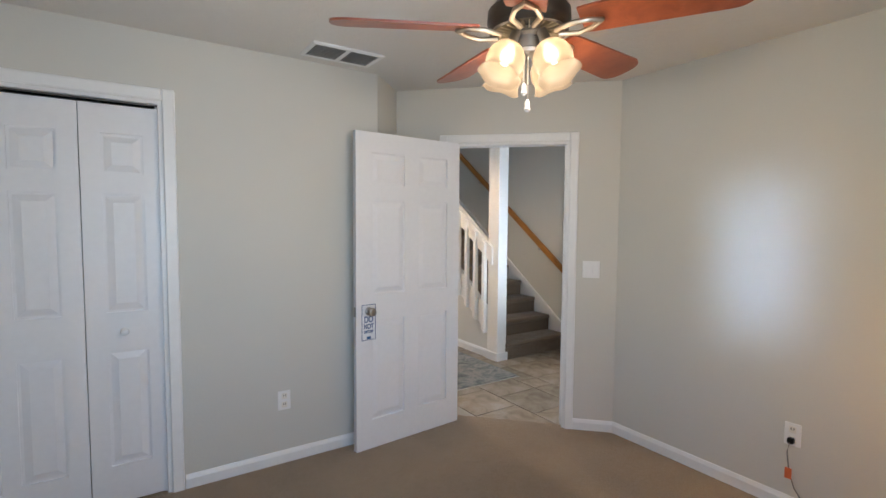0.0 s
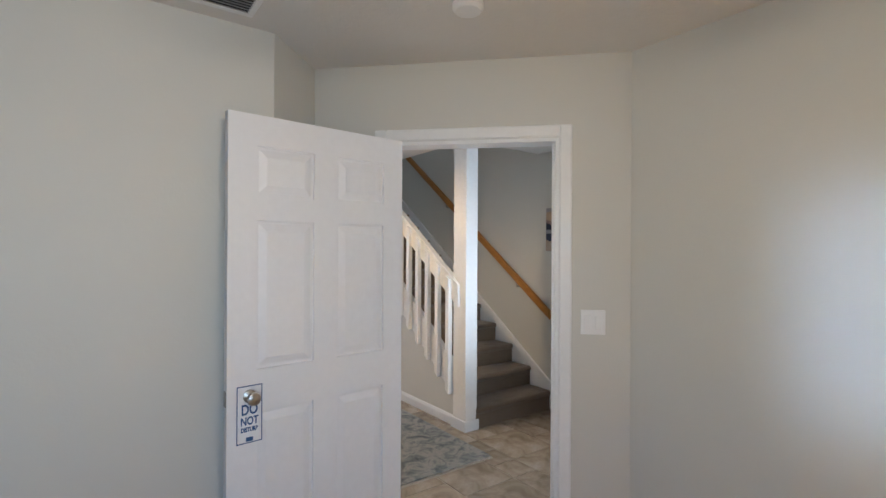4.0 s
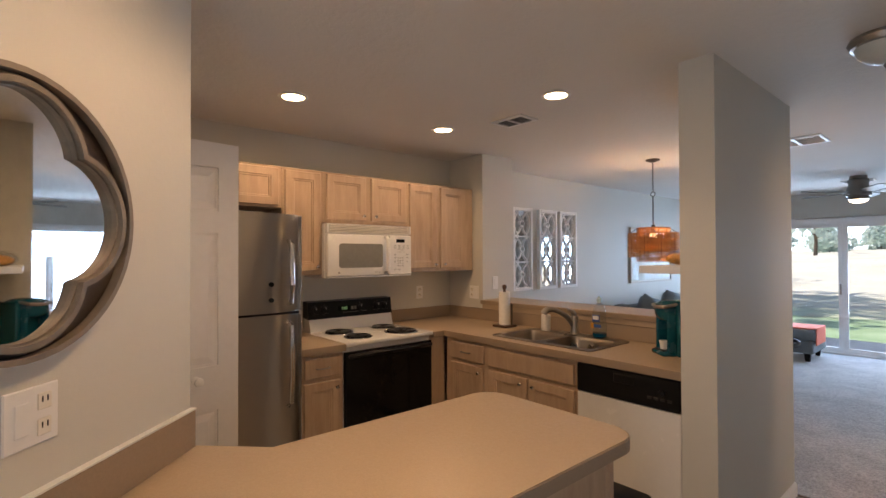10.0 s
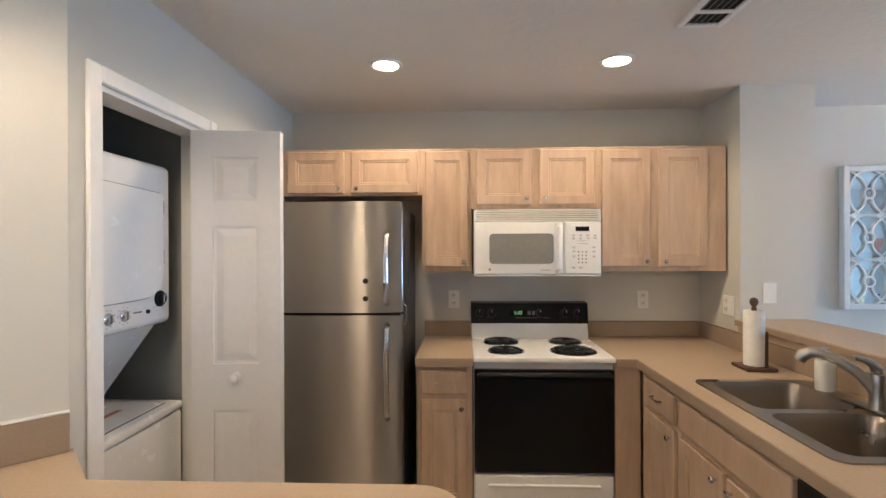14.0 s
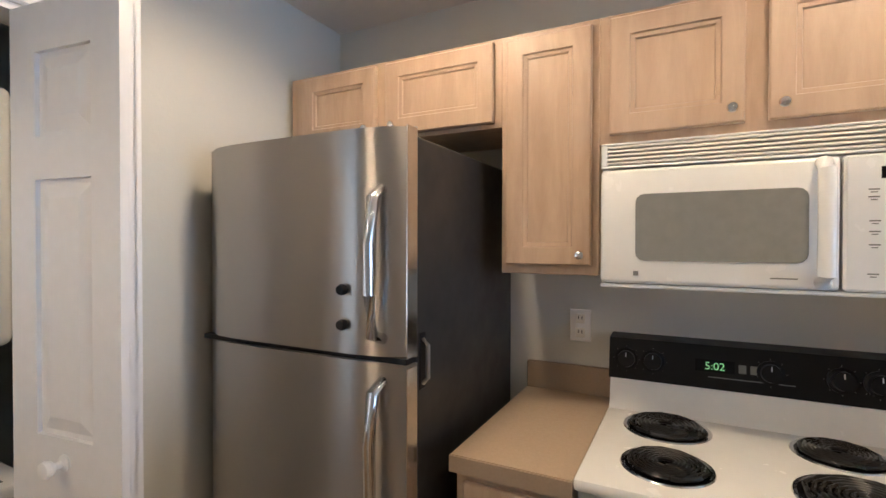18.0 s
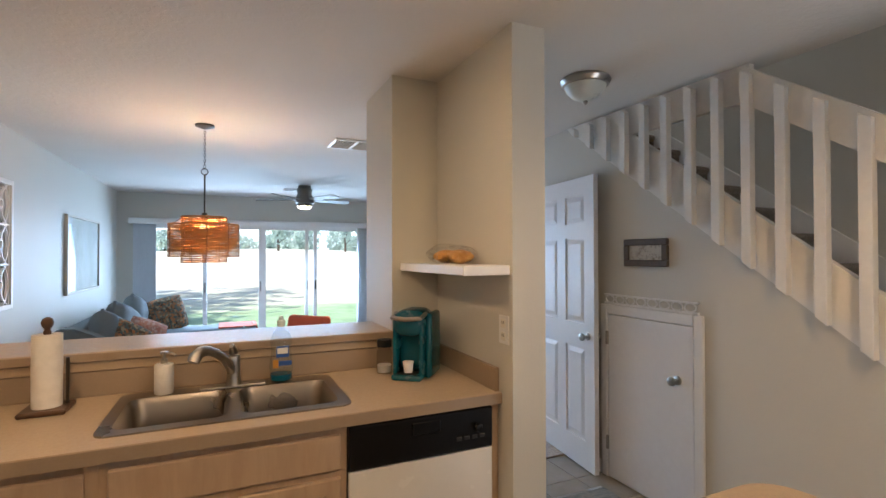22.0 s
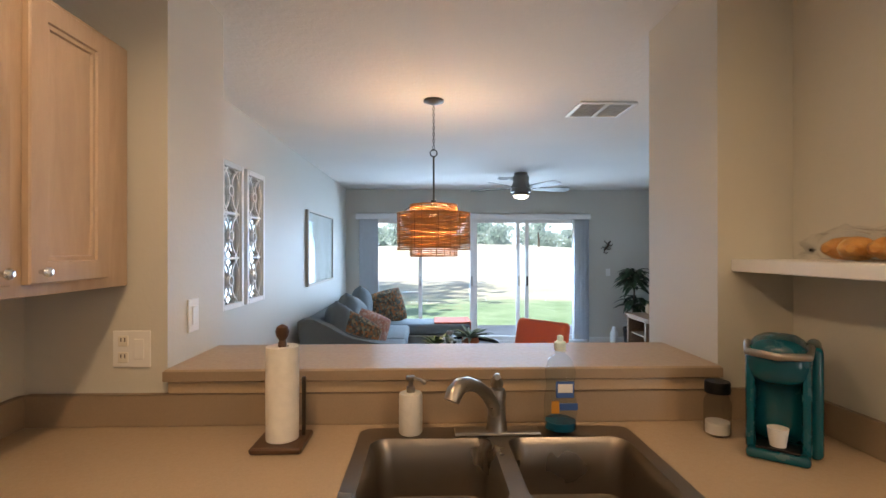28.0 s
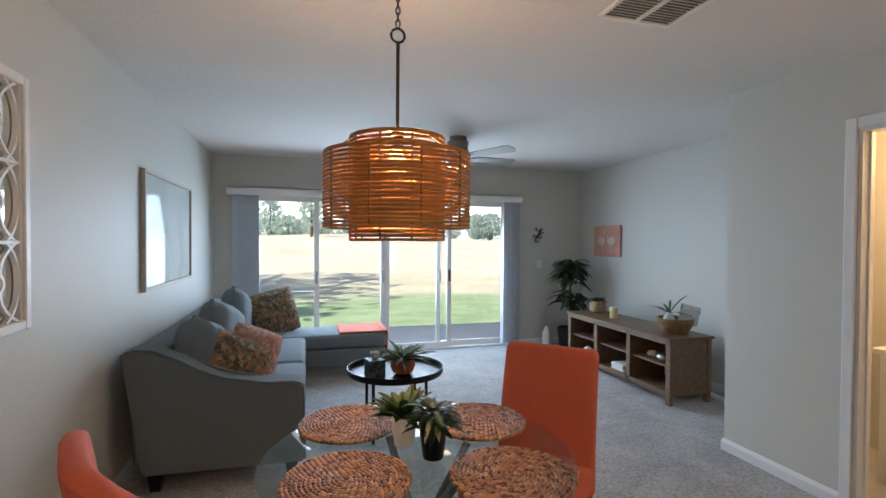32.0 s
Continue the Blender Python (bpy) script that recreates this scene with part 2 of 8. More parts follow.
def mottled(name, stops, scale=3.0, rough=0.6, detail=8, fine=60, bumpy=0.15, distort=0.8, random=0.0):
    m, nt, b = base(name, rough)
    col = ramp(nt, noise_out(nt, scale, detail, 0.65, distort=distort), stops)
    col = mix(nt, col, stops[0][1], ramp(nt, noise_out(nt, fine, 3), ((0.5, (0, 0, 0)), (0.85, (0.4,) * 3))))
    if random:
        info = nt.nodes.new("ShaderNodeObjectInfo")
        col = mix(nt, col, ramp(nt, info.outputs["Random"], ((0.0, (1 - random,) * 3), (1.0, (1 + random * 0.4,) * 3))), 1.0, "MULTIPLY")
    nt.links.new(col, b.inputs["Base Color"])
    bump(nt, b, noise_out(nt, fine, 3), bumpy, 0.003)
    return m


def islands(name, cols, rough=0.35, scale=60):
    """Many small strands in one mesh, each with a tone of its own."""
    m, nt, b = base(name, rough)
    geo = nt.nodes.new("ShaderNodeNewGeometry")
    col = ramp(nt, geo.outputs["Random Per Island"], [(k / (len(cols) - 1), c) for k, c in enumerate(cols)])
    col = mix(nt, col, tuple(v * 0.4 for v in cols[0]), ramp(nt, noise_out(nt, scale, 3), ((0.5, (0, 0, 0)), (0.8, (0.6,) * 3))))
    nt.links.new(col, b.inputs["Base Color"])
    bump(nt, b, noise_out(nt, scale * 4, 2), 0.4, 0.002)
    return m


PAINT = wall_paint("wall_paint", (0.61, 0.597, 0.546))
CEIL = knockdown("ceiling_texture", (0.73, 0.705, 0.665))
# closet and alcove walls are a darker grey than the rooms
DARKPAINT = wall_paint("alcove_dark_grey", (0.30, 0.32, 0.31))
WHITE = plain("white_trim", (0.80, 0.80, 0.79), 0.35, var=0.02)
DOORWHITE = plain("white_door", (0.78, 0.78, 0.79), 0.4, var=0.02, bumpy=0.03)
CREAM = plain("cream_paint", (0.80, 0.785, 0.75), 0.42, var=0.03)
BEDCARPET = carpet("bedroom_carpet", (0.19, 0.13, 0.075), (0.39, 0.28, 0.17))
LIVCARPET = carpet("living_carpet", (0.17, 0.165, 0.16), (0.60, 0.585, 0.57), 60, 3.0)
STAIRCARPET = carpet("stair_carpet", (0.12, 0.08, 0.048), (0.25, 0.18, 0.115))
TILE = mottled("stone_tile", ((0.3, (0.20, 0.155, 0.11)), (0.5, (0.35, 0.295, 0.23)), (0.7, (0.46, 0.42, 0.36))), 4.0, 0.22, random=0.25)
GROUT = plain("grout", (0.42, 0.39, 0.34), 0.85)
WHITETILE = mottled("pale_tile", ((0.3, (0.50, 0.48, 0.44)), (0.7, (0.66, 0.65, 0.62))), 3.0, 0.3, random=0.1)
PALETILE = mottled("pale_hall_tile", ((0.3, (0.27, 0.245, 0.21)), (0.7, (0.37, 0.34, 0.30))), 3.0, 0.15, random=0.08)
RUG = mottled("rug_pile", ((0.32, (0.06, 0.07, 0.08)), (0.46, (0.16, 0.175, 0.185)), (0.56, (0.29, 0.285, 0.26)), (0.68, (0.12, 0.14, 0.16))), 9.0, 0.95, 12, 150, 0.5)
CABINET = wood("pickled_maple", (0.40, 0.28, 0.19), (0.56, 0.42, 0.305), (2.2, 2.2, 0.35), 9, 0.42, 0.12)
LAMINATE = plain("beige_laminate", (0.455, 0.35, 0.245), 0.38, var=0.05, scale=160)
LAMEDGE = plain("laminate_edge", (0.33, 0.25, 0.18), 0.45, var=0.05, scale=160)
STEEL = brushed("brushed_steel", (0.43, 0.405, 0.375), 0.34)
SINKSTEEL = metal("sink_steel", (0.32, 0.285, 0.25), 0.30, None, 3)
CHROME = metal("chrome", (0.72, 0.72, 0.72), 0.16)
NICKEL = metal("brushed_nickel", (0.42, 0.40, 0.37), 0.33)
DARKMETAL = metal("dark_bronze", (0.10, 0.085, 0.07), 0.42)
BLACK = plain("black_plastic", (0.007, 0.007, 0.008), 0.38, var=0.1)
BLACKGLASS = plain("black_glass", (0.006, 0.006, 0.007), 0.10, var=0.05)
BLACKSIDE = plain("black_sheet", (0.025, 0.024, 0.024), 0.45, bumpy=0.06)
APPLIANCE = plain("white_enamel", (0.80, 0.80, 0.79), 0.22, var=0.015)
BISQUE = plain("ivory_plastic", (0.76, 0.73, 0.66), 0.35, var=0.02)
GREYWIN = plain("oven_mesh", (0.24, 0.24, 0.225), 0.2)
for m_ in (BLACKGLASS, BLACK):
    m_.node_tree.nodes["Principled BSDF"].inputs["Specular IOR Level"].default_value = 0.2
OAK = wood("oak_rail", (0.32, 0.125, 0.025), (0.50, 0.225, 0.055), (3, 0.5, 3), 9, 0.38)
TEAL = plain("teal_plastic", (0.0, 0.075, 0.108), 0.25, var=0.04)
GLASS = glass("clear_glass")
TABLEGLASS = glass("table_glass", (0.86, 0.93, 0.92))
MIRROR = metal("mirror", (0.90, 0.92, 0.92), 0.02)
SOFA = plain("slate_fabric", (0.155, 0.185, 0.20), 0.92, var=0.22, scale=260, bumpy=0.5)
CORAL = plain("coral_fabric", (0.66, 0.135, 0.075), 0.85, var=0.12, scale=240, bumpy=0.3)
RATTAN = wood("rattan", (0.40, 0.150, 0.040), (0.62, 0.285, 0.090), (1, 1, 1), 12, 0.5)
WALNUT = wood("rustic_walnut", (0.105, 0.060, 0.034), (0.25, 0.15, 0.088), (3, 0.45, 3), 8, 0.5)
WALNUTTOP = wood("walnut_top", (0.10, 0.05, 0.025), (0.21, 0.115, 0.06), (3, 0.45, 3), 8, 0.4)
UMBER = plain("umber_wood", (0.085, 0.060, 0.042), 0.6, var=0.2)
TAUPE = wood("greyed_wood", (0.13, 0.105, 0.08), (0.25, 0.21, 0.165), (1.5, 1.5, 1.5), 9, 0.5)
BLADE = wood("cherry_blade", (0.16, 0.034, 0.012), (0.31, 0.080, 0.027), (3, 3, 3), 6, 0.3)
LEAF = plain("leaf", (0.035, 0.085, 0.025), 0.5, var=0.35, scale=25)
DARKLEAF = plain("dark_leaf", (0.016, 0.042, 0.016), 0.45, var=0.3, scale=25)
PALELEAF = plain("pale_leaf", (0.17, 0.23, 0.15), 0.6, var=0.25, scale=40)
TERRACOTTA = plain("terracotta", (0.42, 0.125, 0.055), 0.7, var=0.1)
SOIL = plain("soil", (0.04, 0.028, 0.02), 0.95, var=0.3, scale=80, bumpy=0.8)
FROST = glow("frosted_shade", (1.0, 0.70, 0.40), 0.17, (0.04, 0.03, 0.02))
fn_, fl_ = FROST.node_tree.nodes, FROST.node_tree.links
through_, clear_, add_, mix_ = fn_.new("ShaderNodeBsdfTranslucent"), fn_.new("ShaderNodeBsdfTransparent"), fn_.new("ShaderNodeAddShader"), fn_.new("ShaderNodeMixShader")
through_.inputs[0].default_value = (0.05, 0.036, 0.021, 1)
out_ = [n for n in fn_ if n.type == "OUTPUT_MATERIAL"][0]
fl_.new(out_.inputs[0].links[0].from_socket, add_.inputs[0])
fl_.new(through_.outputs[0], add_.inputs[1])
mix_.inputs[0].default_value = 0.12
fl_.new(add_.outputs[0], mix_.inputs[1])
fl_.new(clear_.outputs[0], mix_.inputs[2])
fl_.new(mix_.outputs[0], out_.inputs[0])
BRASS = metal("pale_brass", (0.52, 0.43, 0.32), 0.38)
# vent slats, a darker grey than their white frames
SLAT = plain("grey_slat", (0.34, 0.335, 0.32), 0.5, var=0.1)
BULB = glow("bulb", (1.0, 0.70, 0.36), 7)
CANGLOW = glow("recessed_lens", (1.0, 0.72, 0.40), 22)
FANGLOW = glow("fan_lens", (1.0, 0.88, 0.68), 7)
DOMEGLASS = plain("alabaster_glass", (0.62, 0.64, 0.60), 0.3, var=0.1, scale=14)
BLIND = plain("vinyl_blind", (0.60, 0.64, 0.69), 0.5, var=0.03)
GREENLED = glow("clock_digits", (0.12, 1.0, 0.15), 0.2)


# ---- building kit ----
def thing(name, label, category, loc=(0, 0, 0), rz=0.0, group="", kind=""):
    root = new(name)
    root.empty_display_size = 0.1
    root.matrix_basis = pose(*loc, 0, 0, rz)
    return tagged(root, label, category, group, kind)


def finish(bm, name, material, smooth):
    bmesh.ops.recalc_face_normals(bm, faces=bm.faces)
    data = bpy.data.meshes.new(name)
    bm.to_mesh(data)
    bm.free()
    data.materials.append(material)
    if smooth:
        for p in data.polygons:
            p.use_smooth = True
        data.set_sharp_from_angle(angle=radians(38))
    return data


def part(name, bm, material, parent, label="", smooth=False):
    """One mesh under a thing or a part, in the thing's own axes."""
    ob = new(name, finish(bm, name, material, smooth))
    ob.parent = parent
    return tagged(ob, label)


def solo(name, bm, material, label, category, group="", kind="", smooth=False):
    """A thing or piece of the setting that is one mesh, in world axes."""
    return tagged(new(name, finish(bm, name, material, smooth)), label, category, group, kind)


def setting(name, bm, material, smooth=False, label=""):
    return tagged(new(name, finish(bm, name, material, smooth)), label, "", "", "structure")


def box(bm, x0, y0, z0, x1, y1, z1, bevel=0.0, m=None, seg=1):
    vs = [bm.verts.new((x, y, z)) for x in (x0, x1) for y in (y0, y1) for z in (z0, z1)]
    fs = [bm.faces.new([vs[i] for i in q]) for q in ((0, 1, 3, 2), (4, 6, 7, 5), (0, 4, 5, 1), (2, 3, 7, 6), (0, 2, 6, 4), (1, 5, 7, 3))]
    if bevel:
        es = list({e for f in fs for e in f.edges})
        r = bmesh.ops.bevel(bm, geom=es, offset=bevel, segments=seg, profile=0.5, affect="EDGES", clamp_overlap=True)
        vs = list({v for f in r["faces"] for v in f.verts} | {v for v in vs if v.is_valid})
    if m is not None:
        bmesh.ops.transform(bm, matrix=m, verts=vs)
    return bm


def boxes(*list_, bevel=0.0):
    bm = bmesh.new()
    for b in list_:
        box(bm, *b, bevel=bevel)
    return bm


def one(x0, y0, z0, x1, y1, z1, bevel=0.0, m=None, seg=1):
    return box(bmesh.new(), x0, y0, z0, x1, y1, z1, bevel, m, seg)


def prism(points, z0, z1, bm=None):
    bm = bm or bmesh.new()
    lo, hi = [bm.verts.new((x, y, z0)) for x, y in points], [bm.verts.new((x, y, z1)) for x, y in points]
    n = len(points)
    bm.faces.new(lo[::-1]), bm.faces.new(hi)
    for i in range(n):
        bm.faces.new((lo[i], lo[(i + 1) % n], hi[(i + 1) % n], hi[i]))
    return bm


def slab(points, m, depth, bm=None):
    """An outline in the plane x, z of m, pushed out by depth along its y."""
    bm = bm or bmesh.new()
    a, b = [bm.verts.new(m @ Vector((x, 0, z))) for x, z in points], [bm.verts.new(m @ Vector((x, depth, z))) for x, z in points]
    n = len(points)
    bm.faces.new(a), bm.faces.new(b[::-1])
    for i in range(n):
        bm.faces.new((a[i], b[i], b[(i + 1) % n], a[(i + 1) % n]))
    return bm


def lathe(profile, seg=24, bm=None, m=None, caps=True):
    """Turned about z from (radius, height) pairs."""
    bm = bm or bmesh.new()
    rings = [[bm.verts.new((r * math.cos(2 * math.pi * k / seg), r * math.sin(2 * math.pi * k / seg), z)) for k in range(seg)] for r, z in profile]
    for a, b in zip(rings, rings[1:]):
        for k in range(seg):
            bm.faces.new((a[k], a[(k + 1) % seg], b[(k + 1) % seg], b[k]))
    if caps:
        bm.faces.new(rings[0][::-1]), bm.faces.new(rings[-1])
    if m is not None:
        bmesh.ops.transform(bm, matrix=m, verts=[v for r in rings for v in r])
    return bm


def tube(points, radius, seg=8, bm=None, closed=False, taper=None):
    """A round bar along a line of points."""
    bm = bm or bmesh.new()
    pts = [Vector(p) for p in points]
    n = len(pts)
    rings = []
    for i, p in enumerate(pts):
        d = (pts[(i + 1) % n] - pts[i - 1]) if closed else (pts[min(i + 1, n - 1)] - pts[max(i - 1, 0)])
        d.normalize()
        u = d.orthogonal() if abs(d.z) > 0.95 else d.cross(Vector((0, 0, 1)))
        u.normalize()
        v = d.cross(u)
        r = radius * (taper[i] if taper else 1)
        rings.append([bm.verts.new(p + (u * math.cos(2 * math.pi * k / seg) + v * math.sin(2 * math.pi * k / seg)) * r) for k in range(seg)])
    for a, b in list(zip(rings, rings[1:])) + ([(rings[-1], rings[0])] if closed else []):
        for k in range(seg):
            bm.faces.new((a[k], a[(k + 1) % seg], b[(k + 1) % seg], b[k]))
    if not closed:
        bm.faces.new(rings[0][::-1]), bm.faces.new(rings[-1])
    return bm


def sweep(path, profile, bm=None):
    """A flat profile (side, up) carried along level points, as a skirting board is."""
    bm = bm or bmesh.new()
    rings = []
    n = len(path)
    for i, p in enumerate(path):
        a, b = Vector(path[max(i - 1, 0)]), Vector(path[min(i + 1, n - 1)])
        p = Vector(p)
        d1, d2 = (p - a), (b - p)
        d1 = d1.normalized() if d1.length else d2.normalized()
        d2 = d2.normalized() if d2.length else d1
        t = (d1 + d2).normalized()
        side = Vector((-t.y, t.x))
        k = 1 / max(0.3, side.dot(Vector((-d1.y, d1.x))))
        rings.append([bm.verts.new((p.x + side.x * s * k, p.y + side.y * s * k, z)) for s, z in profile])
    m = len(profile)
    for a, b in zip(rings, rings[1:]):
        for k in range(m):
            bm.faces.new((a[k], a[(k + 1) % m], b[(k + 1) % m], b[k]))
    bm.faces.new(rings[0]), bm.faces.new(rings[-1][::-1])
    return bm


def pillow(w, h, d, nx=10, nz=10, puff=1.0, bm=None, m=None):
    """A stuffed cushion in the plane x, z with pinched corners."""
    bm = bm or bmesh.new()
    made = []
    sides = []
    for s in (1, -1):
        grid = []
        for i in range(nx + 1):
            row = []
            for j in range(nz + 1):
                u, v = i / nx * 2 - 1, j / nz * 2 - 1
                t = max(0.0, (1 - abs(u) ** 3.2) * (1 - abs(v) ** 3.2)) ** 0.5
                pin = 1 - 0.07 * (u * u * v * v)
                row.append(bm.verts.new((u * w / 2 * pin, s * d / 2 * t * puff, v * h / 2 * pin)))
            grid.append(row)
            made += row
        for i in range(nx):
            for j in range(nz):
                bm.faces.new((grid[i][j], grid[i + 1][j], grid[i + 1][j + 1], grid[i][j + 1]))
        sides.append(grid)
    bmesh.ops.remove_doubles(bm, verts=made, dist=0.0008)
    if m is not None:
        bmesh.ops.transform(bm, matrix=m, verts=[v for v in made if v.is_valid])
    return bm


def plump(w, h, d, m, seed):
    """A boxed back cushion, crowned, softly creased and slumped at its top edge."""
    bm = bmesh.new()
    nx, nz = 16, 12
    faces = []
    for s in (1, -1):
        g = []
        for i in range(nx + 1):
            col = []
            for j in range(nz + 1):
                u, v = i / nx * 2 - 1, j / nz * 2 - 1
                edge = max(abs(u), abs(v)) ** 6
                crown = 0.16 + 0.84 * (max(0.0, 1 - abs(u) ** 5) * max(0.0, 1 - abs(v) ** 4)) ** 0.42
                fold = 0.010 * noise.noise(Vector((u * 2.2 + seed * 5, v * 2.2, s * 3.0))) + 0.006 * math.sin(7 * u + 3 * v + seed) * (1 - edge)
                sag = -0.022 * (1 - u * u) * max(0.0, v) ** 3 + 0.010 * math.sin(3 * u + seed * 2) * max(0.0, v)
                pin = 1 - 0.05 * (u * u * v * v)
                col.append(bm.verts.new((u * w / 2 * pin, s * (d / 2 * crown + fold) * (1 - 0.35 * edge), v * h / 2 * pin + sag)))
            g.append(col)
        for i in range(nx):
            for j in range(nz):
                bm.faces.new((g[i][j], g[i + 1][j], g[i + 1][j + 1], g[i][j + 1]))
        faces.append(g)
    a, b = faces
    loop = [(i, 0) for i in range(nx)] + [(nx, j) for j in range(nz)] + [(nx - i, nz) for i in range(nx)] + [(0, nz - j) for j in range(nz)]
    for p, q in zip(loop, loop[1:] + loop[:1]):
        bm.faces.new((a[p[0]][p[1]], a[q[0]][q[1]], b[q[0]][q[1]], b[p[0]][p[1]]))
    bmesh.ops.transform(bm, matrix=m, verts=bm.verts)
    return bm


def leaf_blade(bm, root, way, length, width, droop=0.3, seg=5, fold=0.15):
    """One leaf: a tapered, drooping, folded strip."""
    root, way = Vector(root), Vector(way).normalized()
    side = way.cross(Vector((0, 0, 1)))
    side = side.normalized() if side.length > 0.01 else Vector((1, 0, 0))
    last = None
    for i in range(seg + 1):
        t = i / seg
        p = root + way * length * t - Vector((0, 0, 1)) * droop * length * t * t
        w = width * (math.sin(math.pi * (0.12 + 0.88 * t)) ** 0.8) * (1 if t < 1 else 0.02) / 2 + 0.0005
        row = [bm.verts.new(p - side * w + Vector((0, 0, fold * w))), bm.verts.new(p), bm.verts.new(p + side * w + Vector((0, 0, fold * w)))]
        if last:
            bm.faces.new((last[0], last[1], row[1], row[0])), bm.faces.new((last[1], last[2], row[2], row[1]))
        last = row


def panelled(w, h, t, cols, rows, stile=0.11, deep=0.011):
    """A moulded panel door, hinge edge at x = 0, standing on z = 0, y from 0 to t."""
    bm = one(0, deep, 0, w, t - deep, h)
    gap = (w - stile * (cols + 1)) / cols
    xs = [(stile + k * (gap + stile), stile + k * (gap + stile) + gap) for k in range(cols)]
    edges_x = [0.0] + [v for a, b in xs for v in (a, b)] + [w]
    for k in range(0, len(edges_x), 2):
        box(bm, edges_x[k], 0, 0, edges_x[k + 1], t, h)
    edges_z = [0.0] + [v for a, b in rows for v in (a, b)] + [h]
    for a, b in xs:
        for k in range(0, len(edges_z), 2):
            box(bm, a, 0, edges_z[k], b, t, edges_z[k + 1])
        for z0, z1 in rows:
            for s in (0, 1):
                i = 0.044
                y_out, y_in = (0.0015, deep) if s == 0 else (t - 0.0015, t - deep)
                o = [(a + 0.012, z0 + 0.012), (b - 0.012, z0 + 0.012), (b - 0.012, z1 - 0.012), (a + 0.012, z1 - 0.012)]
                n = [(a + i, z0 + i), (b - i, z0 + i), (b - i, z1 - i), (a + i, z1 - i)]
                vo, vn = [bm.verts.new((x, y_in, z)) for x, z in o], [bm.verts.new((x, y_out, z)) for x, z in n]
                bm.faces.new(vn)
                for q in range(4):
                    bm.faces.new((vo[q], vo[(q + 1) % 4], vn[(q + 1) % 4], vn[q]))
    return bm


ROUND_KNOB = ((0.026, 0), (0.026, 0.006), (0.011, 0.012), (0.010, 0.03), (0.021, 0.038), (0.027, 0.05), (0.024, 0.062), (0.010, 0.068))
SMALL_KNOB = ((0.006, 0), (0.006, 0.012), (0.012, 0.016), (0.015, 0.022), (0.012, 0.028), (0.004, 0.030))


def knob(parent, at, way, profile=ROUND_KNOB, material=None, scale=1.0, name="knob", label=""):
    m = Matrix.Translation(at) @ Vector(way).to_track_quat("Z", "Y").to_matrix().to_4x4() @ Matrix.Scale(scale, 4)
    return part(name, lathe(profile, 16, m=m), material or NICKEL, parent, label, True)


def lettering(text, size, m, material, parent, name="lettering", label="", align="CENTER", thick=0.0):
    """Raised writing, turned into a mesh of its own; m carries x, y of the text into the world."""
    cu = bpy.data.curves.new(name, "FONT")
    cu.body, cu.size, cu.align_x, cu.align_y, cu.extrude = text, size, align, "CENTER", 0.0006
    cu.offset = thick
    tmp = bpy.data.objects.new(name, cu)
    data = bpy.data.meshes.new_from_object(tmp)
    bpy.data.objects.remove(tmp)
    bpy.data.curves.remove(cu)
    data.transform(m)
    data.materials.append(material)
    ob = new(name, data)
    ob.parent = parent
    return tagged(ob, label)


def facing(at, right, up=(0, 0, 1)):
    """A frame at a point with its x along right and its y along up."""
    r, u = Vector(right).normalized(), Vector(up).normalized()
    n = r.cross(u)
    return Matrix.Translation(at) @ Matrix((r, u, n)).transposed().to_4x4()


# ---- structure ----
def wall_run(name, axis, at, thick, a0, a1, holes=(), z0=0.0, z1=None, material=None):
    """A straight wall along x or y; its near face at `at`, grown by thick. Holes are (a, b, z low, z high)."""
    z1 = C if z1 is None else z1
    bm = bmesh.new()

    def put(a, b, lo, hi):
        if b - a > 1e-4 and hi - lo > 1e-4:
            if axis == "x":
                box(bm, a, min(at, at + thick), lo, b, max(at, at + thick), hi)
            else:
                box(bm, min(at, at + thick), a, lo, max(at, at + thick), b, hi)
    x = a0
    for h0, h1, lo, hi in sorted(holes):
        put(x, h0, z0, z1)
        put(h0, h1, z0, lo), put(h0, h1, hi, z1)
        x = h1
    put(x, a1, z0, z1)
    return setting(name, bm, material or PAINT)


D45 = Matrix.Translation((1.87, 3.73, 0)) @ pose(0, 0, 0, 0, 0, -45)   # along the angled wall, its bedroom face at y = 0
DOOR_A, DOOR_B, THICK = 0.39, 1.252, 0.115


def angled(name, parts, material=None):
    bm = bmesh.new()
    for p in parts:
        box(bm, *p, m=D45)
    return setting(name, bm, material or PAINT)


# bedroom
# openings in the west and south walls are assumed, unseen, to let daylight in
wall_run("wall_west", "y", W, -0.15, BED_S - 0.15, NORTH + 0.15, [(0.5, 1.6, 0.8, 1.9)])
wall_run("wall_bedroom_south", "x", BED_S, -0.15, W, BED_E + 0.115, [(-0.05, 0.95, 0.85, 1.95)])
wall_run("wall_bedroom_east", "y", BED_E, 0.115, BED_S, 2.61)
wall_run("wall_bedroom_north", "x", BED_N, 0.115, W, 1.573, [(-0.36, 0.345, 0, 2.095)])
setting("wall_bedroom_return", prism([(1.573, 3.435), (1.87, 3.73), (1.79, 3.81), (1.46, 3.55), (1.573, 3.55)], 0, C), PAINT)
angled("wall_angled", [(-0.66, 0.0, 0, DOOR_A, THICK, C), (DOOR_B, 0.0, 0, 1.584, THICK, C), (DOOR_A, 0.0, 2.045, DOOR_B, THICK, C)])
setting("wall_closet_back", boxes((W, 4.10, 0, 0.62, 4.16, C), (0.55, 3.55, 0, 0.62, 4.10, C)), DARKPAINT)
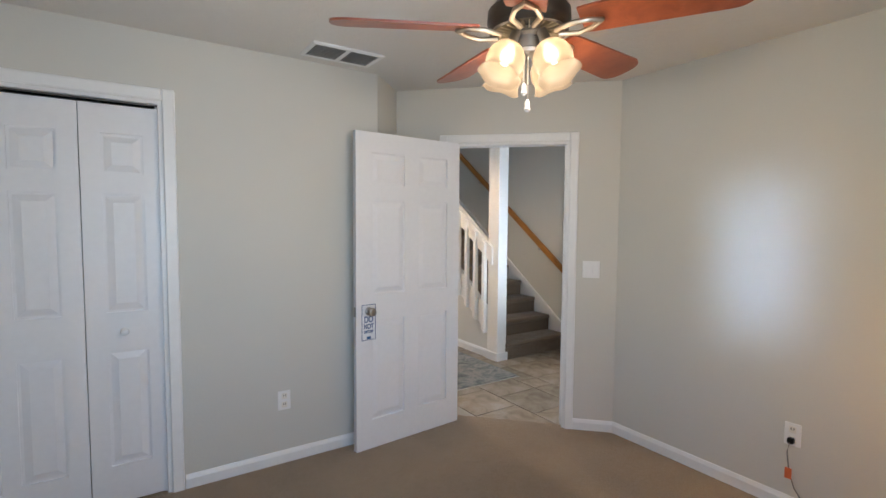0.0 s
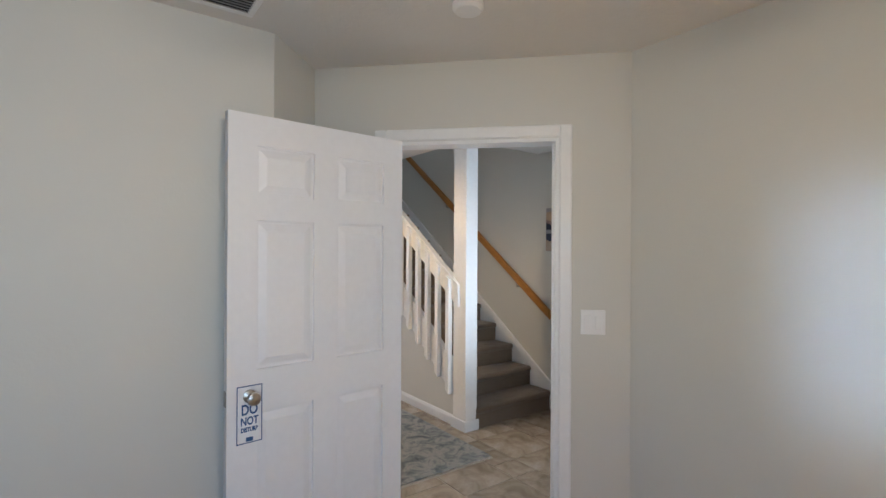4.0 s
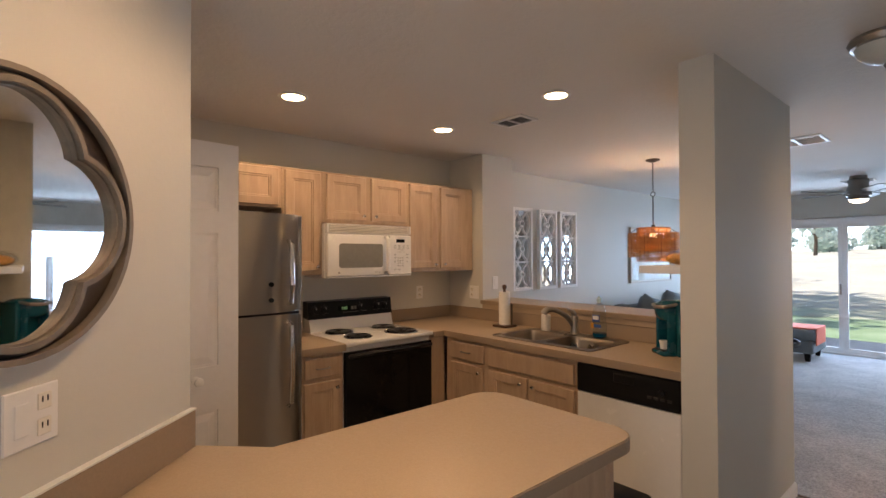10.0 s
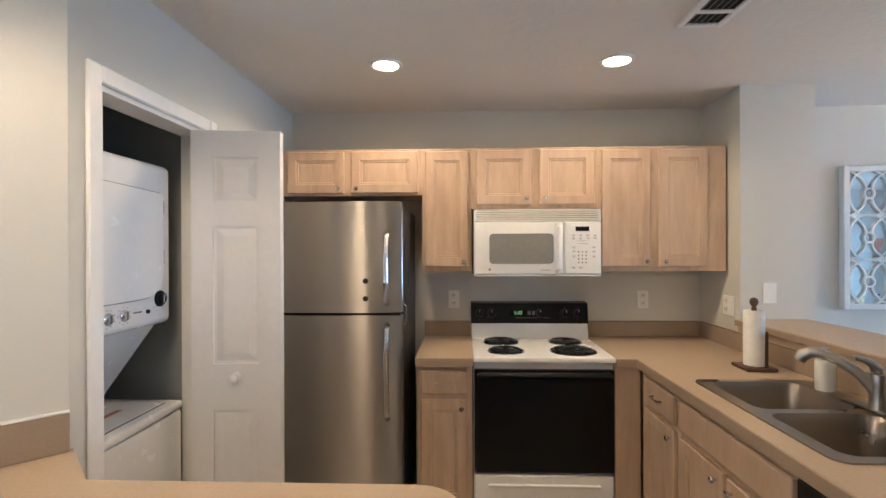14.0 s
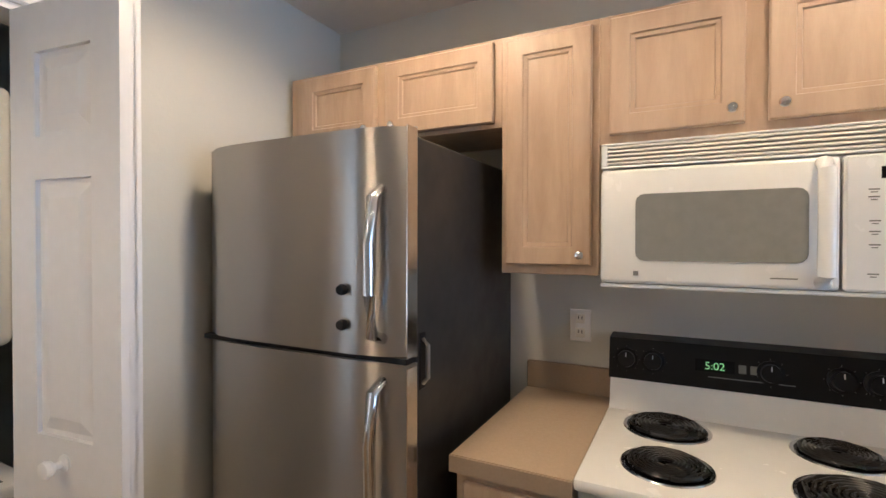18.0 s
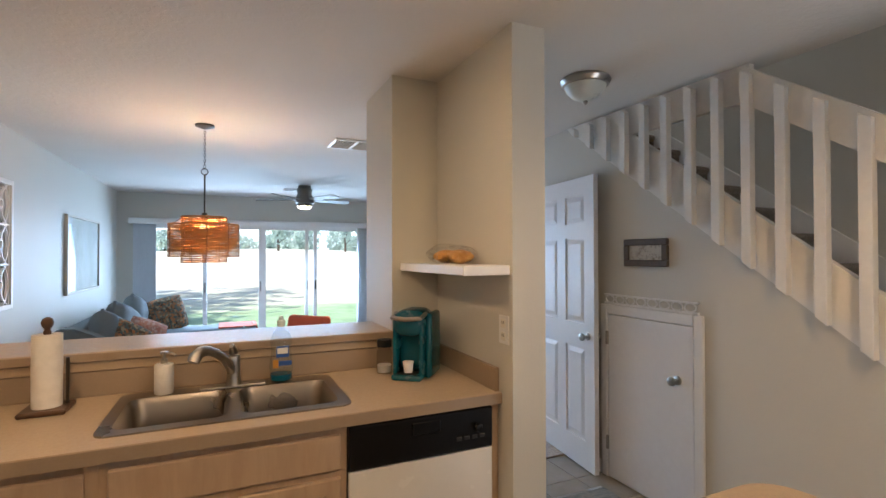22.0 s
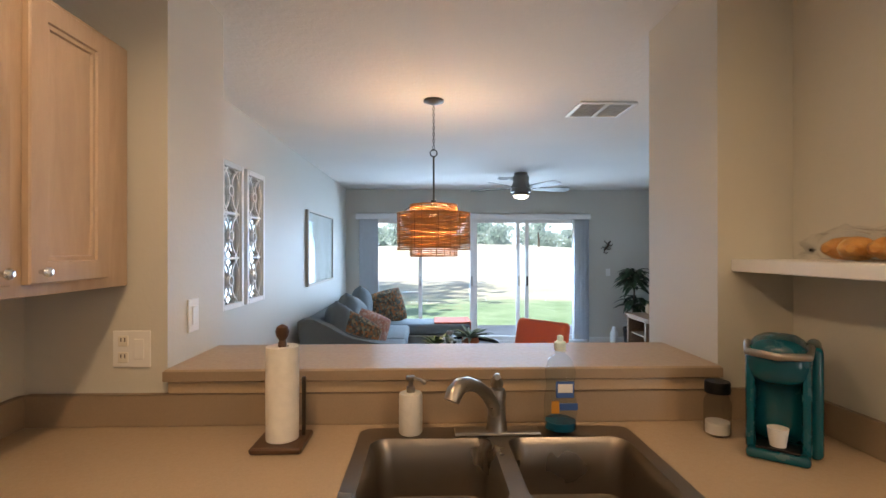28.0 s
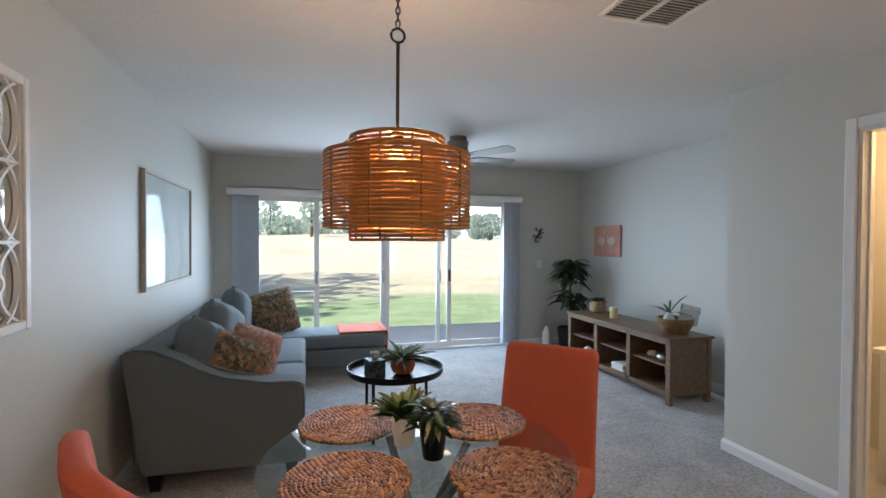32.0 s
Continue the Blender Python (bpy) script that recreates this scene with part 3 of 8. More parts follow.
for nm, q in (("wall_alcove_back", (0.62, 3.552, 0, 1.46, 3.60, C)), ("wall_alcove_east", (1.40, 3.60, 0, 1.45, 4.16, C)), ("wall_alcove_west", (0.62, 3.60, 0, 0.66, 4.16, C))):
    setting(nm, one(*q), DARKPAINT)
# kitchen
wall_run("wall_laundry", "x", LAUNDRY, -0.115, W, 1.484, [(0.70, 1.362, 0, 2.044)])
setting("wall_column", one(W, 7.035, 0, 0.05, 7.455, C), PAINT)
setting("wall_pass_through", one(0.05, 7.035, 0, 1.86, 7.40, 1.062), PAINT)
setting("wall_pier", prism([(2.12, 6.285), (2.28, 6.285), (2.28, 7.53), (1.86, 7.53), (1.86, 7.035), (2.12, 7.035)], 0, C), PAINT)
# front door wall, entry and stairs
F45 = Matrix.Translation((3.05, 2.712, 0)) @ pose(0, 0, 0, 0, 0, 45)
front = bmesh.new()
for p in ((0, -0.12, 0, 0.10, 0, C), (1.00, -0.12, 0, 1.10, 0, C), (0.10, -0.12, 2.05, 1.00, 0, C)):
    box(front, *p, m=F45)
setting("wall_front", front, PAINT)
wall_run("wall_entry", "x", 3.47, -0.12, 3.84, E)
wall_run("wall_east", "y", E, 0.15, 3.35, NORTH + 0.15, z1=5.1)
stair_wall = bmesh.new()
STEP_Y, RISE, RUN = 4.36, 0.18, 0.252


def string_z(y):
    return 0.413 + 0.7245 * (y - 4.75)


slab([(4.50, 0), (4.50, string_z(4.50) - 0.001), (7.545, C), (7.97, C), (7.97, 0)], facing((STAIR_X + 0.09, 0, 0), (0, 1, 0)) @ pose(0, 0, 0, -90), 0.09, stair_wall)
setting("wall_stair", stair_wall, PAINT)
wall_run("wall_bath", "y", STAIR_X, 0.09, 7.97, 9.62, [(7.97, 8.81, 0, 2.04)])
wall_run("wall_bath_north", "x", 9.62, -0.09, STAIR_X + 0.09, E)
wall_run("wall_bath_south", "x", 7.86, 0.09, STAIR_X + 0.09, E)
# stairwell above the ceiling
setting("wall_stairwell", boxes((3.45, 4.55, C + 0.09, 3.54, 8.3, 5.1), (3.54, 8.2, C + 0.09, E, 8.3, 5.1)), PAINT)
# the soffit over the stairs rises with them from the edge of the opening
setting("ceiling_stairwell", slab([(4.55, C), (4.55, C + 0.10), (4.75, C + 0.35), (8.3, 5.18), (8.3, 5.04)], facing((E, 0, 0), (0, 1, 0)) @ pose(0, 0, 0, -90), E - 3.54), CEIL)
# north wall with the glass doors
SL0, SL1, SLZ = -0.15, 3.45, 2.02
wall_run("wall_north", "x", NORTH, 0.15, W, E, [(SL0, SL1, 0.0, SLZ)])
# ceilings: one slab with the stair opening left out
setting("ceiling", boxes((W, BED_S, C, 3.54, NORTH, C + 0.09), (3.54, BED_S, C, E, 4.55, C + 0.09), (3.54, 7.95, C, E, NORTH, C + 0.09)), CEIL)

# floors
setting("floor_bedroom", prism([(W, BED_S), (BED_E, BED_S), (BED_E, 2.61), (2.992, 2.69), (1.91, 3.77), (1.573, BED_N), (W, BED_N)], -0.12, 0.009), BEDCARPET)
setting("floor_living", boxes((W, 7.42, -0.12, 2.28, NORTH, 0.006), (2.28, 7.54, -0.12, E, NORTH, 0.006)), LIVCARPET)
hall_floor = setting("floor_hall", boxes((W, LAUNDRY, -0.12, 2.28, 7.42, -0.006), (2.28, LAUNDRY, -0.12, E, 7.54, -0.006), (1.9, 2.4, -0.12, E, LAUNDRY, -0.006)), GROUT)
setting("floor_closet", one(W, BED_N, -0.12, 1.5, 4.2, 0.0), BEDCARPET)

# skirting boards and casings
SKIRT = [(0, 0), (0.014, 0), (0.014, 0.062), (0.009, 0.076), (0.005, 0.085), (0, 0.085)]


def skirting(*paths):
    bm = bmesh.new()
    for p in paths:
        sweep(p, SKIRT, bm)
    return setting("baseboard", bm, WHITE)


def u45(u, v=0.0):
    p = D45 @ Vector((u, v, 0))
    return (p.x, p.y)


skirting([(BED_E, BED_S), (BED_E, 2.61), u45(DOOR_B + 0.06)], [u45(DOOR_A - 0.06), u45(0), (1.573, BED_N), (0.41, BED_N)], [(W, BED_S), (BED_E, BED_S)], [(W, BED_N), (W, BED_S)])
skirting([(2.28, 7.53), (2.28, 6.285), (2.12, 6.285), (2.12, 6.37)], [(STAIR_X, 4.56), (STAIR_X, 6.44)], [(STAIR_X, 7.21), (STAIR_X, 7.90)])
skirting([(E, 9.62), (STAIR_X, 9.62), (STAIR_X, 8.875)][::-1], [(E, NORTH), (E, 9.62)][::-1], [(SL1 + 0.02, NORTH), (E, NORTH)][::-1], [(W, NORTH), (W, 7.455)], [(W, 7.455), (0.05, 7.455)][::-1], [(E, 4.3), (E, 3.47)][::-1])


def casing(name, a, b, top, m, wide=0.06, proud=0.016, deep=0.115, both=True):
    """Door casing and jamb lining round an opening from a to b along x of m; wall face at y = 0, wall body at y > 0."""
    root = thing(name, "white painted wooden door casing and jamb", "door frame", kind="structure")
    for s, y0, y1 in ((0, -proud, 0.0), (1, deep, deep + proud)) if both else ((0, -proud, 0.0),):
        for nm, q in (("casing_upright", (a - wide, y0, 0, a, y1, top + wide)), ("casing_upright", (b, y0, 0, b + wide, y1, top + wide)), ("casing_head", (a, y0, top, b, y1, top + wide))):
            bm = one(*q, 0.006, m)
            part(nm, bm, WHITE, root)
    for q in ((a, 0, 0, a + 0.018, deep, top), (b - 0.018, 0, 0, b, deep, top), (a + 0.018, 0, top - 0.018, b - 0.018, deep, top)):
        part("jamb", one(*q, 0.0, m), WHITE, root)
    for q in ((a + 0.018, 0.045, 0, a + 0.03, 0.075, top - 0.018), (b - 0.03, 0.045, 0, b - 0.018, 0.075, top - 0.018)):
        part("door_stop", one(*q, 0.0, m), WHITE, root)
    return root


casing("door_frame_bedroom", DOOR_A, DOOR_B, 2.045, D45)
casing("door_frame_laundry", -1.362, -0.70, 2.044, Matrix.Translation((0, LAUNDRY, 0)) @ pose(0, 0, 0, 0, 0, 180), both=False)
casing("door_frame_closet", -0.36, 0.345, 2.095, Matrix.Translation((0, BED_N, 0)), both=False)
casing("door_frame_front", 0.10, 1.00, 2.05, F45 @ pose(1.10, 0, 0, 0, 0, 180), deep=0.12, both=False)
casing("door_frame_bathroom", 7.97, 8.81, 2.04, Matrix.Translation((STAIR_X, 0, 0)) @ Matrix(((0, 1, 0, 0), (1, 0, 0, 0), (0, 0, 1, 0), (0, 0, 0, 1))), deep=0.09)

SIX = [(0.19, 0.83), (1.0, 1.60), (1.70, 1.90)]


def hinges(root, z_list, x=0.0, y=0.0):
    for z in z_list:
        part("hinge", lathe([(0.007, z), (0.007, z + 0.09)], 10, m=Matrix.Translation((x, y, 0))), NICKEL, root, "", True)


# bedroom door, standing open against the closet wall
door = thing("door_1", "white six-panel bedroom door standing wide open", "door", (2.178, 3.392, 0.012), 184.6, kind="structure")
part("leaf", panelled(0.828, 2.025, 0.035, 2, SIX), DOORWHITE, door)
knob(door, (0.742, 0.035, 0.90), (0, 1, 0)), knob(door, (0.742, 0, 0.90), (0, -1, 0))
part("latch_plate", one(0.827, 0.006, 0.87, 0.831, 0.029, 0.93), NICKEL, door)
hinges(door, (0.18, 0.98, 1.78), 0.0, 0.018)
# bathroom door, folded back on the wall
bath = thing("door_2", "white six-panel bathroom door opened back against the wall", "door", (STAIR_X - 0.018, 7.955, 0.012), 263.7, kind="structure")
part("leaf", panelled(0.80, 2.025, 0.035, 2, SIX), DOORWHITE, bath)
knob(bath, (0.735, 0.0, 0.92), (0, -1, 0)), knob(bath, (0.735, 0.035, 0.92), (0, 1, 0))
hinges(bath, (0.18, 0.98, 1.78), 0.0, 0.018)
# front door with a blind in its glass
fdoor = thing("door_3", "white front door with a blind inside its half-length glass", "door", tuple((F45 @ Vector((0.985, -0.05, 0.01)))), 225, kind="structure")
for q in ((0, 0, 0, 0.17, 0.044, 2.03), (0.70, 0, 0, 0.87, 0.044, 2.03), (0.17, 0, 1.85, 0.70, 0.044, 2.03), (0.17, 0, 0, 0.70, 0.044, 0.26)):
    part("door_panel", one(*q, 0.003), DOORWHITE, fdoor)
for q in ((0.15, -0.012, 0.24, 0.18, 0.0, 1.87), (0.69, -0.012, 0.24, 0.72, 0.0, 1.87), (0.18, -0.012, 1.84, 0.69, 0.0, 1.87), (0.18, -0.012, 0.24, 0.69, 0.0, 0.27)):
    part("glass_trim", one(*q, 0.004), WHITE, fdoor)
# daylight behind the blind is put in as emission of the blind itself
LITBLIND = glow("self_glowing_blind", (0.72, 0.88, 1.0), 0.9)
part("blind", one(0.17, 0.018, 0.26, 0.70, 0.024, 1.85), LITBLIND, fdoor, "drawn white blind with the daylight behind put in as its own glow")
for z in (0.93, 1.13, 1.28):
    knob(fdoor, (0.075, 0, z), (0, -1, 0), scale=1.0 if z < 1 else 0.7, name="knob" if z < 1 else "deadbolt")

# glass doors: four panels in two tracks, with their frame, valance and blinds
slider = thing("window_1", "white aluminium sliding glass patio doors in four panels", "patio door", (1.65, NORTH + 0.07, 0), kind="structure")
x0, x1 = SL0 - 1.65, SL1 - 1.65
for q in ((x0, -0.06, 0, x0 + 0.05, 0.06, SLZ), (x1 - 0.05, -0.06, 0, x1, 0.06, SLZ), (x0, -0.06, SLZ - 0.05, x1, 0.06, SLZ), (x0, -0.06, 0, x1, 0.06, 0.03)):
    part("window_frame", one(*q, 0.003), WHITE, slider)
for k, (a, b, y) in enumerate(((-1.62, -0.85, 0.03), (-0.91, -0.031, -0.02), (-0.029, 0.855, -0.02), (0.665, 1.74, 0.03))):
    pan = part("sash", boxes((a, y - 0.016, 0.03, a + 0.055, y + 0.016, SLZ - 0.05), (b - 0.055, y - 0.016, 0.03, b, y + 0.016, SLZ - 0.05), (a + 0.055, y - 0.016, 0.03, b - 0.055, y + 0.016, 0.10), (a + 0.055, y - 0.016, SLZ - 0.11, b - 0.055, y + 0.016, SLZ - 0.05)), WHITE, slider)
    gl = part("pane", one(a + 0.055, y - 0.003, 0.10, b - 0.055, y + 0.003, SLZ - 0.11), GLASS, pan)
    gl.visible_shadow = False
for hx in (-0.88, -0.06, 0.695, 0.83):
    part("handle", one(hx - 0.012, -0.066, 0.90, hx + 0.012, -0.034, 1.06, 0.005), NICKEL if hx < 0.8 else DARKMETAL, slider)
part("security_bar", tube([(-1.55, -0.02, 0.80), (-0.92, -0.02, 0.80)], 0.009, 8), NICKEL, slider)
blinds = thing("vertical_blinds", "pale grey vertical blinds drawn aside under a white valance", "blinds", (1.65, NORTH - 0.06, 1.96))
part("valance", boxes((-1.88, -0.09, 0.0, 1.80, -0.075, 0.09), (-1.88, -0.09, 0.078, 1.80, 0.055, 0.09), (-1.88, -0.075, 0, -1.868, 0.055, 0.078), (1.788, -0.075, 0, 1.80, 0.055, 0.078)), WHITE, blinds)
part("track", one(-1.80, -0.02, 0.03, 1.78, 0.02, 0.07), WHITE, blinds)
for side, n0 in ((-1, -1.80), (1, 1.55)):
    for k in range(11):
        x = n0 + k * 0.0225
        part("slat", one(-0.0015, -0.044, -1.90, 0.0015, 0.044, 0.03, 0, Matrix.Translation((x, 0.0, 0)) @ pose(0, 0, 0, 0, 0, (3 * math.sin(k * 2.1) + 58) if side < 0 else (9 * math.sin(k * 2.1) + 6))), BLIND, blinds)


# ---- outdoors: unseen upper storey, patio, lawn, fairway, tree line ----
STUCCO = wall_paint("stucco", (0.55, 0.52, 0.47))
# unseen wall, eave and neighbour fronts, added to keep the sun off the patio
setting("facade_upper_shade", boxes((W - 0.15, NORTH, C + 0.092, E + 0.15, NORTH + 0.15, 5.4), (W - 14, NORTH - 0.4, 5.4, E + 6, NORTH + 0.65, 5.52)), STUCCO)
setting("facade_sun_block", boxes((W - 14, NORTH, -0.12, W - 0.152, NORTH + 0.15, 5.398), (E + 0.152, NORTH, -0.12, E + 6, NORTH + 0.15, 5.398)), STUCCO)


def lawn_grass():
    """Green near the patio, thinning out into the dry fairway in ragged patches."""
    m, nt, b = base("lawn", 0.95)
    green = ramp(nt, noise_out(nt, 1.2, 6, 0.65), ((0.3, (0.16, 0.29, 0.16)), (0.6, (0.26, 0.41, 0.25)), (0.8, (0.40, 0.50, 0.36))))
    dry = ramp(nt, noise_out(nt, 0.4, 6, 0.65), ((0.3, (0.40, 0.44, 0.32)), (0.7, (0.56, 0.58, 0.48))))
    tc, sep = nt.nodes.new("ShaderNodeTexCoord"), nt.nodes.new("ShaderNodeSeparateXYZ")
    nt.links.new(tc.outputs["Object"], sep.inputs[0])
    rng_, add = nt.nodes.new("ShaderNodeMapRange"), nt.nodes.new("ShaderNodeMath")
    rng_.inputs["From Min"].default_value, rng_.inputs["From Max"].default_value = 16.5, 25.0
    rng_.inputs["To Min"].default_value, rng_.inputs["To Max"].default_value = -0.30, 0.55
    nt.links.new(sep.outputs[1], rng_.inputs["Value"])
    nt.links.new(rng_.outputs[0], add.inputs[0])
    nt.links.new(noise_out(nt, 0.35, 8, 0.7, (0.5, 1.6, 1)), add.inputs[1])
    nt.links.new(mix(nt, green, dry, ramp(nt, add.outputs[0], ((0.42, (0, 0, 0)), (0.62, (1, 1, 1))))), b.inputs["Base Color"])
    bump(nt, b, noise_out(nt, 40, 3), 0.6, 0.02)
    return m


GRASS = lawn_grass()
FAIRWAY = mottled("fairway", ((0.3, (0.44, 0.47, 0.38)), (0.6, (0.56, 0.58, 0.50)), (0.8, (0.64, 0.66, 0.60))), 0.12, 0.95, 8, 6, 0.3)
CONCRETE = mottled("patio_concrete", ((0.3, (0.50, 0.505, 0.51)), (0.7, (0.62, 0.63, 0.64))), 2.0, 0.9)
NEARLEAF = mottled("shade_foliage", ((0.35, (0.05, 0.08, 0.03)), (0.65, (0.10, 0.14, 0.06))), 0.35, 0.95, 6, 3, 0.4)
# distance haze is put into these pale blue-green leaf colours
FARLEAF = leafy("hazed_foliage", ((0.35, (0.42, 0.55, 0.53)), (0.65, (0.55, 0.67, 0.61))), 0.35)
BARK = mottled("bark", ((0.3, (0.07, 0.05, 0.035)), (0.7, (0.16, 0.12, 0.09))), 5, 0.95)
grid = bmesh.new()
ys = [NORTH + 0.15, 14, 17, 20, 24, 30, 38, 48, 60, 75, 95, 120, 160, 240, 400, 900]
xs = [-900, -300, -150, -90, -60, -40, -26, -16, -9, -4, 0, 4, 9, 16, 26, 40, 60, 90, 150, 300, 900]
vs = [[grid.verts.new((x, y, -0.10 + (max(0, y - 26) * 0.022 if y < 160 else 2.95) + (0.9 * math.sin(x * 0.06 + 1) * min(1, max(0, y - 30) / 60)))) for x in xs] for y in ys]
for a, b in zip(vs, vs[1:]):
    for i in range(len(xs) - 1):
        grid.faces.new((a[i], a[i + 1], b[i + 1], b[i]))
setting("ground", grid, FAIRWAY, True)
setting("backdrop", one(-700, 520, -20, 700, 521, 190), glow("hazy_sky", (0.70, 0.86, 1.0), 1.5, (0.6, 0.7, 0.8)))
setting("ground_yard", boxes((-60, -60, -0.25, W - 0.16, NORTH + 0.2, -0.13), (E + 0.16, -60, -0.25, 60, NORTH + 0.2, -0.13), (W - 0.16, -60, -0.25, E + 0.16, BED_S - 0.2, -0.13)), FAIRWAY)
setting("pavement_patio", one(-3.0, NORTH + 0.15, -0.14, 6.5, NORTH + 1.9, -0.02, 0.01), CONCRETE)
setting("lawn", one(-30, NORTH + 1.9, -0.2, 34, 27.0, -0.06), GRASS)
rng = random.Random(4)


def tree(at, height, spread, name="tree", label="tall leafy tree out of view, set to shade the lawn", clumps=260, leaf=0.32, low=0.68, deep=0.30, foliage=None):
    root = thing(name, label, "tree", at)
    trunk = tube([(0, 0, -0.3), (0.1, 0.05, height * 0.25), (-0.05, 0.1, height * 0.5), (0.1, 0, height * 0.8)], height * 0.028, 8, taper=[1.2, 1, 0.7, 0.25])
    for k in range(7):
        a, z = k * 2.4, height * (0.3 + 0.07 * k)
        tube([(0, 0, z), (math.cos(a) * spread * 0.4, math.sin(a) * spread * 0.4, z + height * 0.1), (math.cos(a) * spread * 0.8, math.sin(a) * spread * 0.8, z + height * 0.16)], height * 0.011, 6, trunk, taper=[1, 0.7, 0.3])
    part("trunk", trunk, BARK, root, "", True)
    bm = bmesh.new()
    for k in range(clumps):
        a, r, h = rng.uniform(0, 6.28), spread * rng.random() ** 0.5, rng.uniform(-1, 1)
        r *= math.sqrt(max(0.05, 1 - h * h))
        c = Vector((math.cos(a) * r, math.sin(a) * r, height * (low + deep * h)))
        for q in range(5):
            n = Vector((rng.uniform(-1, 1), rng.uniform(-1, 1), rng.uniform(-0.6, 1))).normalized()
            u = n.orthogonal().normalized()
            v = n.cross(u)
            p = c + Vector((rng.uniform(-1, 1), rng.uniform(-1, 1), rng.uniform(-0.7, 0.7))) * leaf * 2
            s = leaf * rng.uniform(0.5, 1.2)
            bm.faces.new([bm.verts.new(p + u * s * math.cos(t) + v * s * 0.6 * math.sin(t)) for t in (0, 1.2, 2.2, 3.4, 4.6, 5.5)])
    part("crown", bm, foliage or NEARLEAF, root)
    return root


# unseen trees, placed out of view so that their shadows dapple the lawn
tree((-8.8, 17.5, -0.1), 12.5, 4.2, clumps=150)
tree((-9.2, 22.0, -0.1), 15, 4.8, clumps=170)
tree((-13, 18.5, -0.1), 17, 5.0, clumps=180)
tree((-17, 29, -0.1), 15, 6, clumps=200)
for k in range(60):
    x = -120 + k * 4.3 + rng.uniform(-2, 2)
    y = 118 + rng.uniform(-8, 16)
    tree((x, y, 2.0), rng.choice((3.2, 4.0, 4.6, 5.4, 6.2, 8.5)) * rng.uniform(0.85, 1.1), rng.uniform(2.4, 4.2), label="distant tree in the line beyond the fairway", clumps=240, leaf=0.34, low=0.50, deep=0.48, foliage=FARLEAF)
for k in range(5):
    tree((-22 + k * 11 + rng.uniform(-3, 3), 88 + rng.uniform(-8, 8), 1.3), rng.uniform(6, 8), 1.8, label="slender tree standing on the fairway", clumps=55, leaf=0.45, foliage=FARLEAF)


# ---- stairs, railing, post ----
stairs = thing("staircase", "straight carpeted staircase with white painted skirt", "stairs", (3.95, STEP_Y, 0))
for n in range(1, 15):
    y, z = (n - 1) * RUN, n * RISE
    bm = one(-0.43, y - 0.022, z - 0.055, 0.475, y + RUN + 0.02, z, 0.022, seg=3)
    box(bm, -0.43, y + 0.004, z - RISE - 0.02, 0.475, y + 0.07, z - 0.05)
    part("step", bm, STAIRCARPET, stairs, "", True)
skirt_ = slab([(-0.10, 0.0), (-0.10, 0.10), (0.0, 0.25), (3.6, 0.25 + 3.6 * 0.714), (3.6, 3.6 * 0.714 - 0.3), (0.3, 0.0)], facing((0.50, 0, 0), (0, 1, 0)) @ pose(0, 0, 0, -90), 0.02)
part("skirt_board", skirt_, WHITE, stairs)
part("carriage", slab([(0.06, 0), (0.06, 0.03), (3.4, 0.03 + 3.34 * 0.714), (3.4, 3.38 * 0.714 - 0.25), (0.4, 0)], facing((0.470, 0, 0), (0, 1, 0)) @ pose(0, 0, 0, -90), 0.88), STAIRCARPET, stairs)

railing = thing("stair_railing", "white painted stair railing of flat boards and square balusters", "railing", (3.42, 4.5, 0))
side = facing((0, 0, 0), (0, 1, 0)) @ pose(0, 0, 0, -90)


def rail_z(y):
    return 1.272 + 0.706 * (y - 4.542)


def plank(y0, y1, lo, hi, x0, x1):
    pts = [(y0 - 4.5, lo(y0)), (y0 - 4.5, hi(y0)), (y1 - 4.5, hi(y1)), (y1 - 4.5, lo(y1))]
    return slab(pts, Matrix.Translation((x1 - 3.42, 0, 0)) @ side, x1 - x0)


part("stringer", slab([(0.05, string_z(4.55)), (0.05, string_z(4.55) + 0.275), (7.166 - 4.5, C - 0.0015), (7.545 - 4.5, C - 0.0015)], Matrix.Translation((0.035, 0, 0)) @ side, 0.043), CREAM, railing)
part("rail_board", plank(4.45, 6.17, lambda y: rail_z(y) - 0.185, rail_z, 3.386, 3.440), CREAM, railing)
part("header_board", slab([(6.16 - 4.5, C - 0.185), (6.16 - 4.5, C - 0.001), (7.53 - 4.5, C - 0.001), (7.29 - 4.5, C - 0.185)], Matrix.Translation((0.032, 0, 0)) @ side, 0.037), CREAM, railing)
for k in range(20):
    y = 4.562 + 0.1585 * k
    zl, zh = string_z(y) + 0.020, min(rail_z(y) - 0.022, C - 0.03)
    if zl > zh - 0.03:
        continue
    bm = slab([(-0.023, zl - 0.022), (-0.023, zh - 0.016), (0.023, zh + 0.012), (0.023, zl + 0.012)], Matrix.Translation((-0.0205, y - 4.5, 0)) @ side, 0.042)
    bmesh.ops.bevel(bm, geom=list(bm.edges), offset=0.0022, segments=1, affect="EDGES")
    part("baluster", bm, CREAM, railing)
post = solo("stair_post", one(3.407, 4.366, 0, 3.532, 4.536, C, 0.004), CREAM, "square cream painted post from floor to ceiling", "post")
part("foot_trim", boxes((3.395, 4.354, 0, 3.544, 4.366, 0.085), (3.395, 4.366, 0, 3.407, 4.548, 0.085), (3.532, 4.366, 0, 3.544, 4.548, 0.085)), WHITE, post)
hand = thing("handrail", "oak handrail on brackets along the stair wall", "handrail", (4.39, 4.32, 0))
